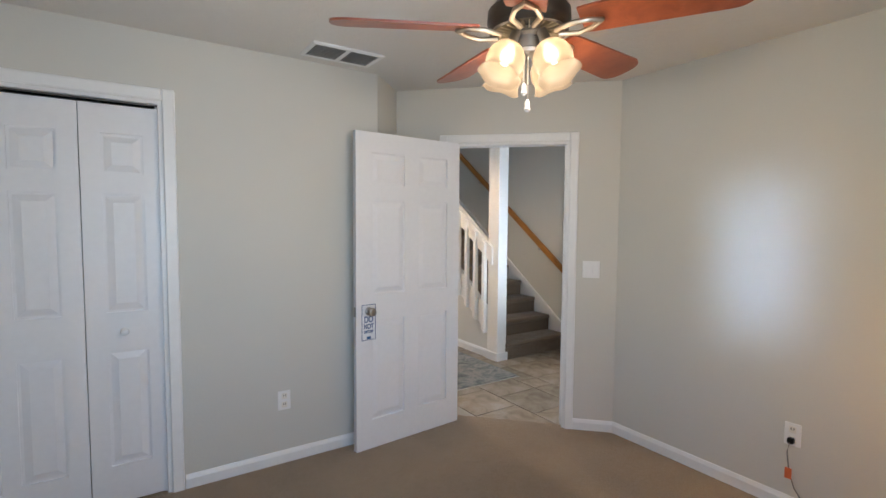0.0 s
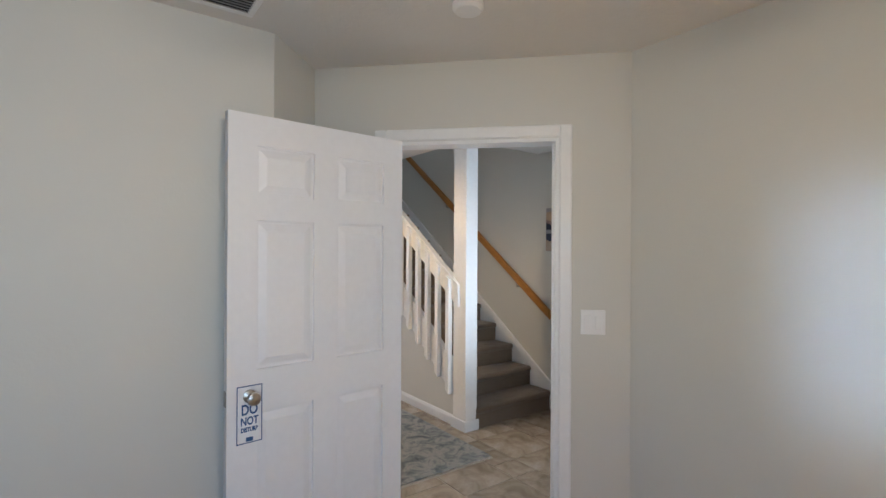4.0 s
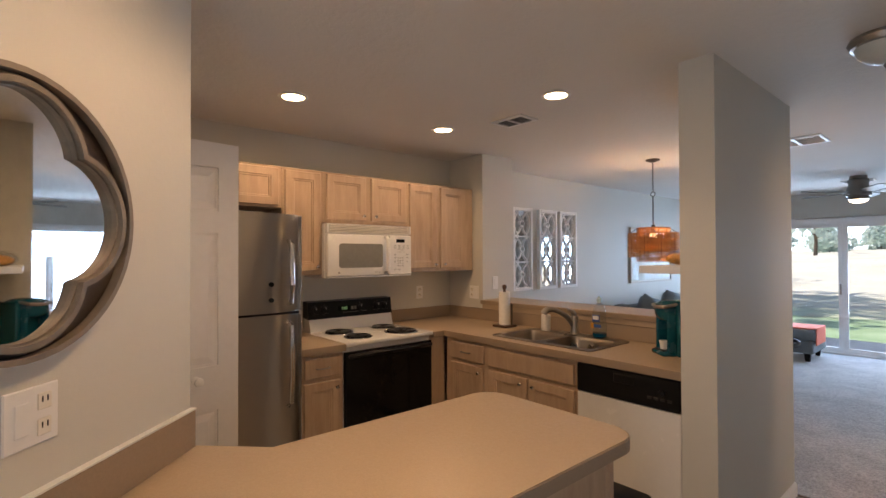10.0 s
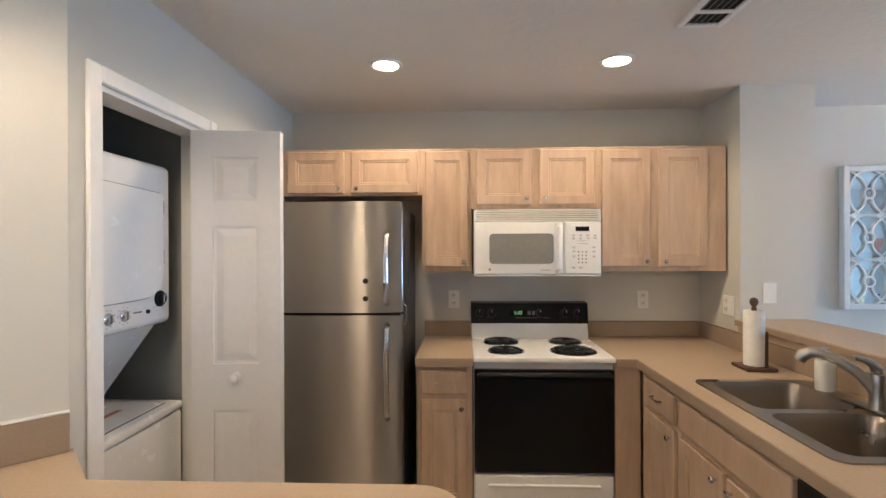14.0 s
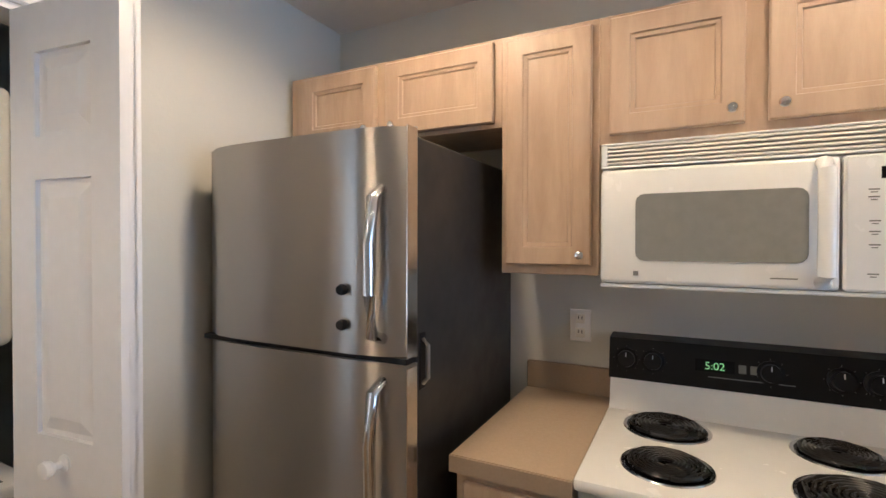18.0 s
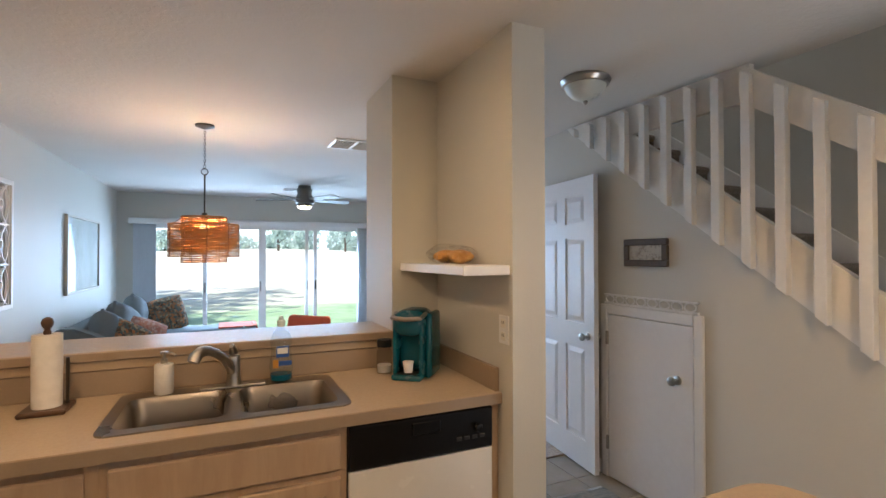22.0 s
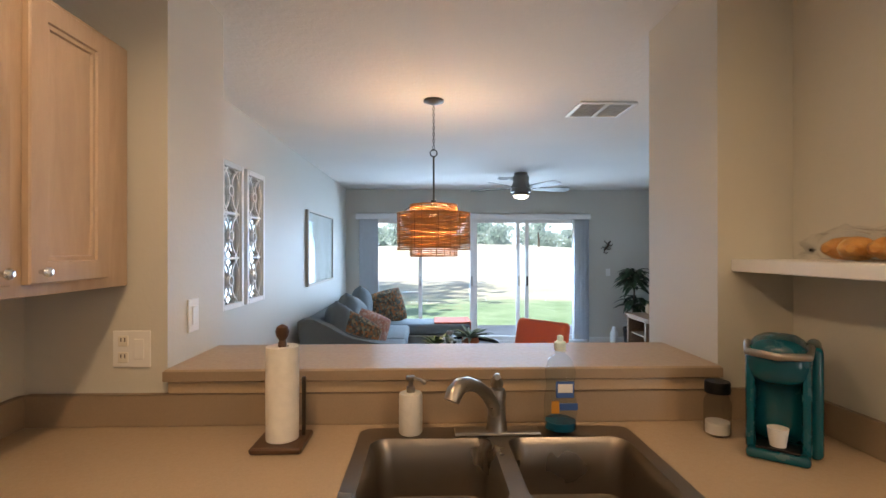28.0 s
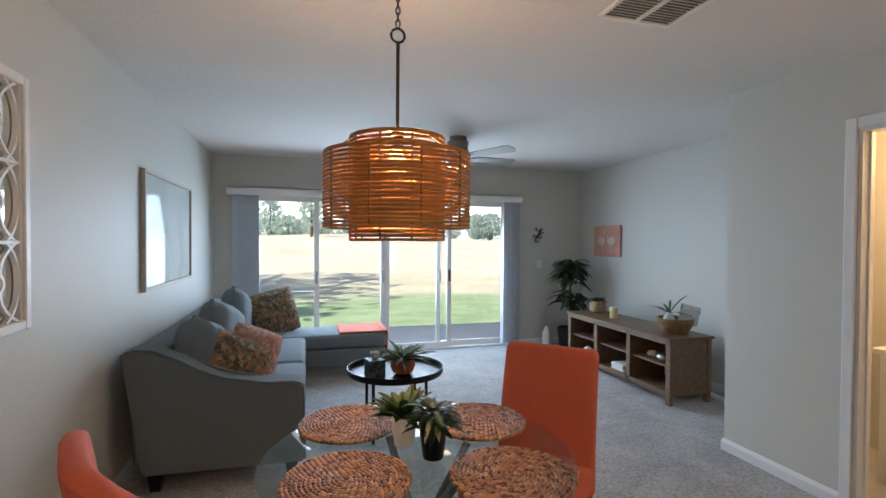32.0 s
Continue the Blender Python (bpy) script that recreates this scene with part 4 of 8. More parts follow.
hr = slab([(0.0, 0.845), (0.0, 0.925), (3.3, 0.925 + 3.3 * 0.735), (3.3, 0.845 + 3.3 * 0.735)], Matrix.Translation((0.02, 0, 0)) @ side, 0.042)
bmesh.ops.bevel(hr, geom=list(hr.edges), offset=0.008, segments=2, affect="EDGES")
part("rail", hr, OAK, hand, "", True)
for y in (0.45, 1.65, 2.8):
    part("bracket", tube([(0.058, y, 0.80 + y * 0.735), (0.0, y, 0.80 + y * 0.735), (0.0, y, 0.855 + y * 0.735)], 0.007, 8), NICKEL, hand)

# under-stair cupboard door with its peg rail
cup = thing("door_4", "low white cupboard door under the stairs", "door", (STAIR_X, 7.15, 0.01), 270, kind="structure")
part("leaf", one(0.02, -0.012, 0.0, 0.665, 0.012, 1.08, 0.003), DOORWHITE, cup)
for q in ((-0.045, -0.018, -0.01, 0.015, 0.0, 1.15), (0.67, -0.018, -0.01, 0.73, 0.0, 1.15), (0.015, -0.018, 1.085, 0.67, 0.0, 1.15)):
    part("casing", one(*q, 0.005), WHITE, cup)
knob(cup, (0.565, -0.012, 0.765), (0, -1, 0))
for z in (0.18, 0.88):
    part("hinge", one(0.008, -0.026, z, 0.026, -0.012, z + 0.09, 0.002), NICKEL, cup)
pegs = thing("peg_rail", "white scalloped peg rail above the cupboard door", "coat rack", (STAIR_X - 0.003, 7.16, 1.163), 270)
part("board", boxes((0, -0.014, 0.0, 0.71, 0.0, 0.012), (0, -0.014, 0.058, 0.71, 0.0, 0.068)), WHITE, pegs)
for k in range(8):
    cx = 0.05 + k * 0.087
    part("ring", tube([(cx + 0.036 * math.cos(a), -0.008, 0.035 + 0.024 * math.sin(a)) for a in [i * math.pi / 8 for i in range(16)]], 0.005, 6, closed=True), WHITE, pegs)
sign = thing("wall_plaque", "small carved dark wooden frame with a cream plaque", "wall decor", (STAIR_X - 0.002, 6.81, 1.505), 270)
for q in ((-0.168, -0.025, -0.085, 0.168, 0.0, -0.045), (-0.168, -0.025, 0.045, 0.168, 0.0, 0.085), (-0.168, -0.025, -0.045, -0.125, 0.0, 0.045), (0.125, -0.025, -0.045, 0.168, 0.0, 0.045)):
    part("frame", one(*q, 0.006), UMBER, sign)
part("plaque", one(-0.125, -0.014, -0.045, 0.125, 0, 0.045), mottled("carved_cream", ((0.35, (0.20, 0.165, 0.13)), (0.5, (0.48, 0.44, 0.37))), 30, 0.7, 4), sign)

# canvas of a lake among mountains
canvas = thing("canvas_picture", "canvas print of dark mountains mirrored in a misty lake", "picture", (E - 0.002, 4.145, 1.488), 270)
part("canvas", one(-0.265, -0.03, 0, 0.265, 0.0, 0.408, 0.003), plain("print_sky", (0.34, 0.31, 0.31), 0.7), canvas)


def ridge(seed, base_z, amp, lo, n=24, rough=1.0):
    r = random.Random(seed)
    ph = [r.uniform(0, 6) for _ in range(4)]
    top = [(-0.262 + 0.524 * i / n, base_z + amp * (0.5 * math.sin(2.2 * i / n * 3 + ph[0]) + 0.3 * math.sin(7 * i / n * 2 + ph[1]) + 0.12 * rough * math.sin(31 * i / n + ph[2]))) for i in range(n + 1)]
    return [(-0.262, lo)] + top + [(0.262, lo)]


for k, (pts, col, nm) in enumerate((
        ([(-0.262, 0.27), (-0.262, 0.368), (-0.1, 0.378), (0.1, 0.366), (0.262, 0.374), (0.262, 0.27)], (0.50, 0.36, 0.24), "dawn_band"),
        (ridge(3, 0.285, 0.03, 0.23), (0.30, 0.20, 0.18), "far_ridge"),
        (ridge(11, 0.268, 0.055, 0.19), (0.018, 0.025, 0.05), "near_ridge"),
        ([(-0.262, 0.02), (-0.262, 0.20), (0.262, 0.20), (0.262, 0.02)], (0.032, 0.042, 0.075), "dark_water"),
        ([(-0.262, 0.165), (-0.262, 0.205), (-0.1, 0.198), (0.1, 0.206), (0.262, 0.198), (0.262, 0.170), (0.0, 0.176)], (0.27, 0.28, 0.32), "mist"),
        ([(-0.262, 0.004), (-0.262, 0.112), (-0.22, 0.092), (-0.17, 0.104), (-0.12, 0.094), (-0.07, 0.102), (-0.02, 0.086), (0.06, 0.072), (0.12, 0.084), (0.17, 0.080), (0.21, 0.096), (0.262, 0.104), (0.262, 0.004)], (0.44, 0.34, 0.26), "bright_water"))):
    part(nm, slab(pts, Matrix.Translation((0, -0.0312 - k * 0.0006, 0)), 0.0008), plain("print_" + nm, col, 0.7, var=0.12, scale=14), canvas)


# ---- kitchen ----
def shaker(w, h, t=0.02, rail=0.055):
    """A framed cabinet door lying in x, z; front at y = -t."""
    bm = bmesh.new()
    last = None
    for i, y in ((0, 0), (0, -t + 0.004), (0.004, -t), (rail - 0.002, -t), (rail + 0.001, -t * 0.74), (rail + 0.011, -t * 0.70), (rail + 0.014, -t * 0.42)):
        ring = [bm.verts.new(p) for p in ((i, y, i), (w - i, y, i), (w - i, y, h - i), (i, y, h - i))]
        if last:
            for k in range(4):
                bm.faces.new((last[k], last[(k + 1) % 4], ring[(k + 1) % 4], ring[k]))
        else:
            bm.faces.new(ring)
        last = ring
    bm.faces.new(last)
    return bm


def cabinet(name, label, loc, rz, w, d, h, doors, drawers=(), toe=0.0, group="", well=0.0):
    """A case with its face frame at y = 0, body behind (y > 0). Doors: (x, z, w, h, knob x, knob z); drawers: (x, z, w, h, pull)."""
    root = thing(name, label, "cabinet", loc, rz, group)
    part("body", one(0, 0.0, toe, w, d, h - well, 0.002), CABINET, root)
    if well:
        part("front_rail", one(0, 0.0, h - well, w, 0.03, h), CABINET, root)
    if toe:
        part("toe_kick", one(0.0, 0.06, 0, w, 0.08, toe), BLACKSIDE, root)
    for x, z, dw, dh, kx, kz in doors:
        dr = part("door", shaker(dw, dh), CABINET, root)
        dr.data.transform(Matrix.Translation((x, -0.001, z)))
        knob(dr, (kx, -0.021, kz), (0, -1, 0), SMALL_KNOB, CHROME, 0.9)
    for x, z, dw, dh, pull in drawers:
        dr = part("drawer", one(x, -0.021, z, x + dw, -0.001, z + dh, 0.006, seg=2), CABINET, root)
        cx, cz = x + dw / 2, z + dh / 2
        if pull:
            part("pull", tube([(cx - 0.045, -0.022, cz), (cx - 0.043, -0.042, cz), (cx - 0.02, -0.047, cz), (cx + 0.02, -0.047, cz), (cx + 0.043, -0.042, cz), (cx + 0.045, -0.022, cz)], 0.0045, 8), NICKEL, dr, "", True)
    return root


UP = "wall cabinets over the range"
FX = -0.068          # face of the wall cabinets
# wall cabinets: local x runs along +y of the world, so turn by 90 degrees
cabinet("wall_cabinet", "pickled maple wall cabinet above the refrigerator with two doors", (FX, 4.30, 1.835), 90, 0.90, 0.33, 0.285, [(0.07, 0.015, 0.35, 0.255, 0.385, 0.045), (0.465, 0.015, 0.41, 0.255, 0.50, 0.045)], group=UP)
cabinet("wall_cabinet", "tall narrow pickled maple wall cabinet with one door", (FX, 5.20, 1.37), 90, 0.30, 0.33, 0.75, [(0.02, 0.03, 0.26, 0.70, 0.25, 0.06)], group=UP)
cabinet("wall_cabinet", "pickled maple wall cabinet above the microwave with two doors", (FX, 5.50, 1.75), 90, 0.765, 0.33, 0.37, [(0.03, 0.025, 0.33, 0.33, 0.33, 0.06), (0.41, 0.025, 0.33, 0.33, 0.44, 0.06)], group=UP)
cabinet("wall_cabinet", "tall pickled maple wall cabinet with two doors", (FX, 6.265, 1.37), 90, 0.755, 0.33, 0.75, [(0.015, 0.03, 0.29, 0.70, 0.275, 0.06), (0.355, 0.03, 0.285, 0.70, 0.385, 0.06)], group=UP)
BASEG = "base cabinets along the counter"
cabinet("base_cabinet", "narrow pickled maple base cabinet with a drawer and a door", (0.245, 5.19, 0), 90, 0.305, 0.60, 0.87, [(0.025, 0.13, 0.25, 0.56, 0.245, 0.645)], [(0.025, 0.72, 0.25, 0.125, 1)], 0.10, BASEG)
cabinet("base_cabinet", "pickled maple corner filler panel beside the range", (0.245, 6.262, 0), 90, 0.138, 0.60, 0.87, [], [], 0.10, BASEG)
SX = 0.245
FY = 6.40            # face of the sink run
cabinet("base_cabinet", "pickled maple base cabinet with a drawer over a door", (SX + 0.03, FY, 0), 0, 0.445, 0.60, 0.87, [(0.065, 0.13, 0.345, 0.56, 0.38, 0.65)], [(0.065, 0.72, 0.345, 0.125, 1)], 0.10, BASEG)
cabinet("base_cabinet", "pickled maple sink cabinet with a false front and two doors", (SX + 0.475, FY, 0), 0, 0.755, 0.60, 0.87, [(0.025, 0.13, 0.34, 0.56, 0.325, 0.65), (0.39, 0.13, 0.34, 0.56, 0.43, 0.65)], [(0.025, 0.72, 0.705, 0.125, 0)], 0.10, BASEG, 0.16)
cabinet("base_cabinet", "pickled maple end panel beside the dishwasher", (2.08, FY, 0), 0, 0.04, 0.60, 0.87, [], [], 0.10, BASEG)

# laminate counter with its upstand, cut out for the sink
SKX0, SKX1, SKY0, SKY1 = 0.685, 1.515, 6.46, 6.965
top = thing("countertop", "beige laminate countertop with matching upstand", "countertop", (0.9, 6.7, 0.875))


def rel(bm, root):
    bmesh.ops.transform(bm, matrix=root.matrix_basis.inverted(), verts=bm.verts)
    return bm


Z0, Z1 = 0.875, 0.92
part("slab", rel(boxes((W, 5.19, Z0, 0.28, 5.50, Z1)), top), LAMINATE, top)
gx, gy = (W, 0.28, SKX0 + 0.03, SKX1 - 0.03, 2.119), (6.262, 6.37, SKY0 + 0.03, SKY1 - 0.03, 7.034)
bm = bmesh.new()
gv = {(i, j): bm.verts.new((gx[i], gy[j], Z0)) for i in range(5) for j in range(5) if j or i < 2}
for i in range(4):
    for j in range(4):
        if (i, j) != (2, 2) and (j or i == 0):
            bm.faces.new((gv[i, j], gv[i + 1, j], gv[i + 1, j + 1], gv[i, j + 1]))
up_faces = bmesh.ops.extrude_face_region(bm, geom=list(bm.faces))
bmesh.ops.translate(bm, vec=(0, 0, Z1 - Z0), verts=[v for v in up_faces["geom"] if isinstance(v, bmesh.types.BMVert)])
part("slab", rel(bm, top), LAMINATE, top)
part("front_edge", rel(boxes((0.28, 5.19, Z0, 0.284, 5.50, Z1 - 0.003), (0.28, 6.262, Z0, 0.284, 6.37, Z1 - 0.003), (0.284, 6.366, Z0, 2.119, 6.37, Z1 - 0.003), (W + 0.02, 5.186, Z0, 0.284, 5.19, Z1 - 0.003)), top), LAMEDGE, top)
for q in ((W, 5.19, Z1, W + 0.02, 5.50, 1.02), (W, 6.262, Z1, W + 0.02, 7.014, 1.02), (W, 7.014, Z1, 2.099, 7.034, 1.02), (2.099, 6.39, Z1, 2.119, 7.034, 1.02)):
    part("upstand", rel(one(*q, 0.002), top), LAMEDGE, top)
part("seam", rel(boxes((W + 0.02, 7.0125, 1.0205, 2.099, 7.034, 1.0225), (W, 6.262, 1.0205, W + 0.0215, 7.0125, 1.0225)), top), plain("laminate_seam", (0.27, 0.20, 0.14), 0.6), top)
sill = thing("bar_sill", "deep beige laminate bar ledge in the pass-through opening", "bar ledge", (0.95, 7.2, 1.075))
part("ledge", rel(one(0.052, SILL_Y, 1.064, 1.858, 7.41, SILL_Z, 0.004), sill), LAMINATE, sill)
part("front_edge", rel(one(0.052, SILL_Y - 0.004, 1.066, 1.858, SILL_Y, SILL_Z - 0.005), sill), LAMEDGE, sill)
part("trim", rel(boxes((0.06, SILL_Y + 0.010, 1.0232, 1.858, SILL_Y + 0.033, 1.063), bevel=0.003), sill), LAMINATE, sill)

# sink
sink = thing("kitchen_sink", "stainless steel double-bowl kitchen sink", "sink", ((SKX0 + SKX1) / 2, (SKY0 + SKY1) / 2, 0.92))
hw, hd = (SKX1 - SKX0) / 2, (SKY1 - SKY0) / 2
RQ = 0.045
rim = boxes((-hw, -hd + 0.05, 0, -hw + 0.04, hd - 0.085, 0.006), (hw - 0.04, -hd + 0.05, 0, hw, hd - 0.085, 0.006), (-0.022, -hd + 0.05, 0, 0.022, hd - 0.085, 0.006))
bend = [(RQ * math.cos(radians(a)), RQ * math.sin(radians(a))) for a in range(0, 91, 15)]
prism([(hw, hd - 0.085)] + [(hw - RQ + x, hd - RQ + y) for x, y in bend] + [(-hw + RQ - x, hd - RQ + y) for x, y in bend[::-1]] + [(-hw, hd - 0.085)], 0, 0.006, rim)
prism([(-hw, -hd + 0.05)] + [(-hw + RQ - x, -hd + RQ - y) for x, y in bend] + [(hw - RQ + x, -hd + RQ - y) for x, y in bend[::-1]] + [(hw, -hd + 0.05)], 0, 0.006, rim)
for a, b in ((-hw + 0.04, -0.022), (0.022, hw - 0.04)):
    for cx, sx in ((a, 1), (b, -1)):
        for cy, sy in ((-hd + 0.05, 1), (hd - 0.085, -1)):
            fill = [(cx, cy)] + [(cx + sx * (0.05 - 0.05 * math.cos(radians(t))), cy + sy * (0.05 - 0.05 * math.sin(radians(t)))) for t in range(0, 91, 15)]
            prism(fill, 0, 0.0055, rim)
bmesh.ops.recalc_face_normals(rim, faces=rim.faces)
part("rim", rim, SINKSTEEL, sink)
for a, b in ((-hw + 0.04, -0.022), (0.022, hw - 0.04)):
    bm = bmesh.new()
    lo, hi = -hd + 0.05, hd - 0.085
    loops = []
    for inset, z in ((0, 0.004), (0.012, -0.02), (0.022, -0.155), (0.05, -0.17)):
        pts = []
        r = 0.05
        for cx, cy, s in ((b - inset - r, hi - inset - r, 0), (a + inset + r, hi - inset - r, 90), (a + inset + r, lo + inset + r, 180), (b - inset - r, lo + inset + r, 270)):
            for q in range(5):
                t = radians(s + q * 22.5)
                pts.append(bm.verts.new((cx + r * math.cos(t), cy + r * math.sin(t), z)))
        loops.append(pts)
    for p, q in zip(loops, loops[1:]):
        for k in range(20):
            bm.faces.new((p[k], p[(k + 1) % 20], q[(k + 1) % 20], q[k]))
    bm.faces.new(loops[-1])
    bowl = part("bowl", bm, SINKSTEEL, sink, "", True)
    part("drain", lathe([(0.045, -0.169), (0.045, -0.166), (0.03, -0.165), (0.028, -0.168)], 20, m=Matrix.Translation(((a + b) / 2, 0.0, 0))), CHROME, bowl, "", True)
faucet = thing("faucet", "brushed nickel pull-out kitchen faucet with side lever", "faucet", (1.10, 6.915, 0.926))
part("base_plate", one(-0.13, -0.03, 0, 0.13, 0.03, 0.012, 0.006, seg=2), NICKEL, faucet, "", True)
part("body", lathe([(0.034, 0.01), (0.031, 0.02), (0.027, 0.06), (0.027, 0.095), (0.029, 0.118), (0.025, 0.134), (0.010, 0.140)], 24), NICKEL, faucet, "", True)
part("spout", tube([(0.004, 0.006, 0.03), (-0.010, -0.014, 0.085), (-0.036, -0.046, 0.132), (-0.066, -0.082, 0.164), (-0.096, -0.118, 0.184), (-0.120, -0.146, 0.186), (-0.138, -0.166, 0.172), (-0.146, -0.174, 0.152)], 0.020, 14, taper=[1.15, 1.05, 0.95, 0.88, 0.9, 1.1, 1.2, 1.12]), NICKEL, faucet, "", True)
part("lever", tube([(0.0, 0.0, 0.125), (0.0, -0.004, 0.150), (-0.003, -0.022, 0.172), (-0.006, -0.046, 0.184), (-0.009, -0.076, 0.190)], 0.012, 12, taper=[2.1, 1.7, 1.15, 0.85, 0.75]), NICKEL, faucet, "", True)

# refrigerator
fr = thing("refrigerator", "stainless top-freezer refrigerator with black sides", "refrigerator", (0.02, 4.75, 0))
part("body", one(-0.40, -0.375, 0.02, 0.325, 0.375, 1.735, 0.006), BLACKSIDE, fr)
for z0, z1, nm in ((0.10, 1.165, "door"), (1.18, 1.755, "freezer_door")):
    bm = bmesh.new()
    n = 10
    prof = [(0.335 + 0.052 * (1 - abs(2 * k / n - 1) ** 6), -0.38 + 0.76 * k / n) for k in range(n + 1)]
    prism([(0.33, -0.38)] + prof + [(0.33, 0.38)], z0, z1, bm)
    d = part(nm, bm, STEEL, fr, "", True)
    if nm == "door":
        hp = [(0.372, 0.305, 1.12), (0.418, 0.305, 1.10), (0.432, 0.305, 0.98), (0.430, 0.305, 0.80), (0.415, 0.305, 0.66), (0.376, 0.305, 0.63)]
    else:
        hp = [(0.372, 0.305, 1.225), (0.418, 0.305, 1.24), (0.432, 0.305, 1.34), (0.430, 0.305, 1.46), (0.415, 0.305, 1.575), (0.376, 0.305, 1.60)]
    part("handle", tube(hp, 0.016, 10, taper=[0.9, 1, 1, 1, 1, 0.9]), CHROME, d, "curved polished handle", True)
# added chrome strips stand for the highlight on the rounded door edge
for z0, z1 in ((0.105, 1.16), (1.185, 1.75)):
    part("edge_highlight", one(0.336, 0.3805, z0, 0.384, 0.3835, z1, 0.001), CHROME, fr, "chrome strip for the highlight along the rounded door edge")
part("gasket", one(0.325, -0.372, 1.165, 0.37, 0.372, 1.18), BLACK, fr)
part("grille", one(0.325, -0.37, 0.02, 0.34, 0.37, 0.095), BLACK, fr)
for z in (1.345, 1.255):
    part("magnet", lathe([(0.013, 0), (0.015, 0.012), (0.012, 0.02), (0.004, 0.021)], 14, m=Matrix.Translation((0.386, 0.195, z)) @ pose(0, 0, 0, 0, 90)), BLACK, fr, "", True)
part("side_plate", one(0.285, 0.375, 1.09, 0.315, 0.379, 1.235, 0.003), BLACK, fr)
part("side_handle", tube([(0.30, 0.379, 1.22), (0.30, 0.394, 1.205), (0.30, 0.394, 1.12), (0.30, 0.379, 1.105)], 0.006, 8), NICKEL, fr, "", True)

# range
stove = thing("electric_range", "white electric coil range with black oven door and control panel", "stove", (-0.06, 5.88, 0))
part("body", boxes((-0.33, -0.378, 0.04, 0.29, 0.378, 0.895), bevel=0.004), APPLIANCE, stove)
part("cooktop", one(-0.32, -0.38, 0.895, 0.338, 0.38, 0.925, 0.009, seg=2), APPLIANCE, stove, "", True)
part("backguard", slab([(-0.32, 0.92), (-0.20, 0.92), (-0.235, 1.03), (-0.32, 1.03)], Matrix.Translation((0, -0.375, 0)), 0.75), APPLIANCE, stove)
cp = part("control_panel", slab([(-0.325, 1.03), (-0.225, 1.02), (-0.245, 1.15), (-0.325, 1.155)], Matrix.Translation((0, -0.38, 0)), 0.76), BLACK, stove)
tilt = Matrix.Translation((-0.234, 0, 1.085)) @ pose(0, 0, 0, 0, 81, 0)
for y in (-0.325, -0.245, 0.07, 0.235, 0.315):
    part("burner_knob", lathe([(0.035, 0), (0.035, 0.006), (0.027, 0.010), (0.025, 0.028), (0.004, 0.029)], 20, m=tilt @ Matrix.Translation((0, y, 0))), BLACK, cp, "", True)
    part("dial_mark", one(-0.020, -0.0015, 0.029, -0.006, 0.0015, 0.0302, 0, tilt @ Matrix.Translation((0, y, 0))), WHITE, cp)
    for a in range(0, 360, 45):
        part("tick_mark", one(0.038, -0.0007, 0, 0.042, 0.0007, 0.0012, 0, tilt @ Matrix.Translation((0, y, 0)) @ pose(0, 0, 0, 0, 0, a)), GREYWIN, cp)
part("clock", one(-0.022, -0.125, 0, 0.014, -0.02, 0.003, 0, tilt), BLACKGLASS, cp)
lettering("5:02", 0.032, Matrix.Translation((-0.2305, -0.072, 1.088)) @ Matrix(((0, -0.156, 0.988, 0), (1, 0, 0, 0), (0, 0.988, 0.156, 0), (0, 0, 0, 1))), GREENLED, cp, "clock_digits", "green glowing clock digits")
for y in (0.0, 0.03):
    part("button", one(-0.015, y - 0.01, 0, 0.01, y + 0.01, 0.003, 0, tilt), GREYWIN, cp)
part("label_line", one(0.028, -0.09, 0, 0.031, 0.13, 0.0012, 0, tilt), GREYWIN, cp)
od = part("oven_door", one(0.29, -0.374, 0.30, 0.325, 0.374, 0.855, 0.006), BLACKGLASS, stove, "glossy black glass oven door")
part("handle", boxes((0.325, -0.36, 0.815, 0.362, 0.36, 0.845), bevel=0.012), BLACK, od, "", True)
part("storage_drawer", one(0.29, -0.374, 0.07, 0.32, 0.374, 0.285, 0.008), APPLIANCE, stove)
part("drawer_lip", one(0.32, -0.30, 0.225, 0.335, 0.30, 0.24, 0.004), APPLIANCE, stove)
COIL = plain("coil_element", (0.010, 0.010, 0.010), 0.28)
for cx, cy, r in ((-0.09, -0.20, 0.098), (-0.09, 0.20, 0.086), (0.175, -0.19, 0.086), (0.175, 0.19, 0.112)):
    pan_ = part("drip_pan", lathe([(r + 0.012, 0.927), (r, 0.926), (r * 0.5, 0.9262), (0.02, 0.9264)], 30, m=Matrix.Translation((cx, cy, 0))), BLACKGLASS, stove, "", True)
    part("trim_ring", lathe([(r + 0.020, 0.9255), (r + 0.018, 0.929), (r + 0.013, 0.9285), (r + 0.008, 0.9262)], 36, m=Matrix.Translation((cx, cy, 0)), caps=False), CHROME, pan_, "", True)
    pts = [(cx + (0.018 + (r - 0.014) * k / 84) * math.cos(k * 0.54), cy + (0.018 + (r - 0.014) * k / 84) * math.sin(k * 0.54), 0.935) for k in range(85)]
    part("coil", tube(pts, 0.0060, 7), COIL, pan_, "", True)

# microwave
mw = thing("microwave", "white over-the-range microwave with a grey window", "microwave", (-0.2, 5.89, 1.343))
part("body", one(-0.20, -0.378, 0, 0.150, 0.378, 0.40, 0.005), APPLIANCE, mw)
mdoor = part("door", one(0.150, -0.377, 0.012, 0.192, 0.155, 0.325, 0.012, seg=3), APPLIANCE, mw, "", True)
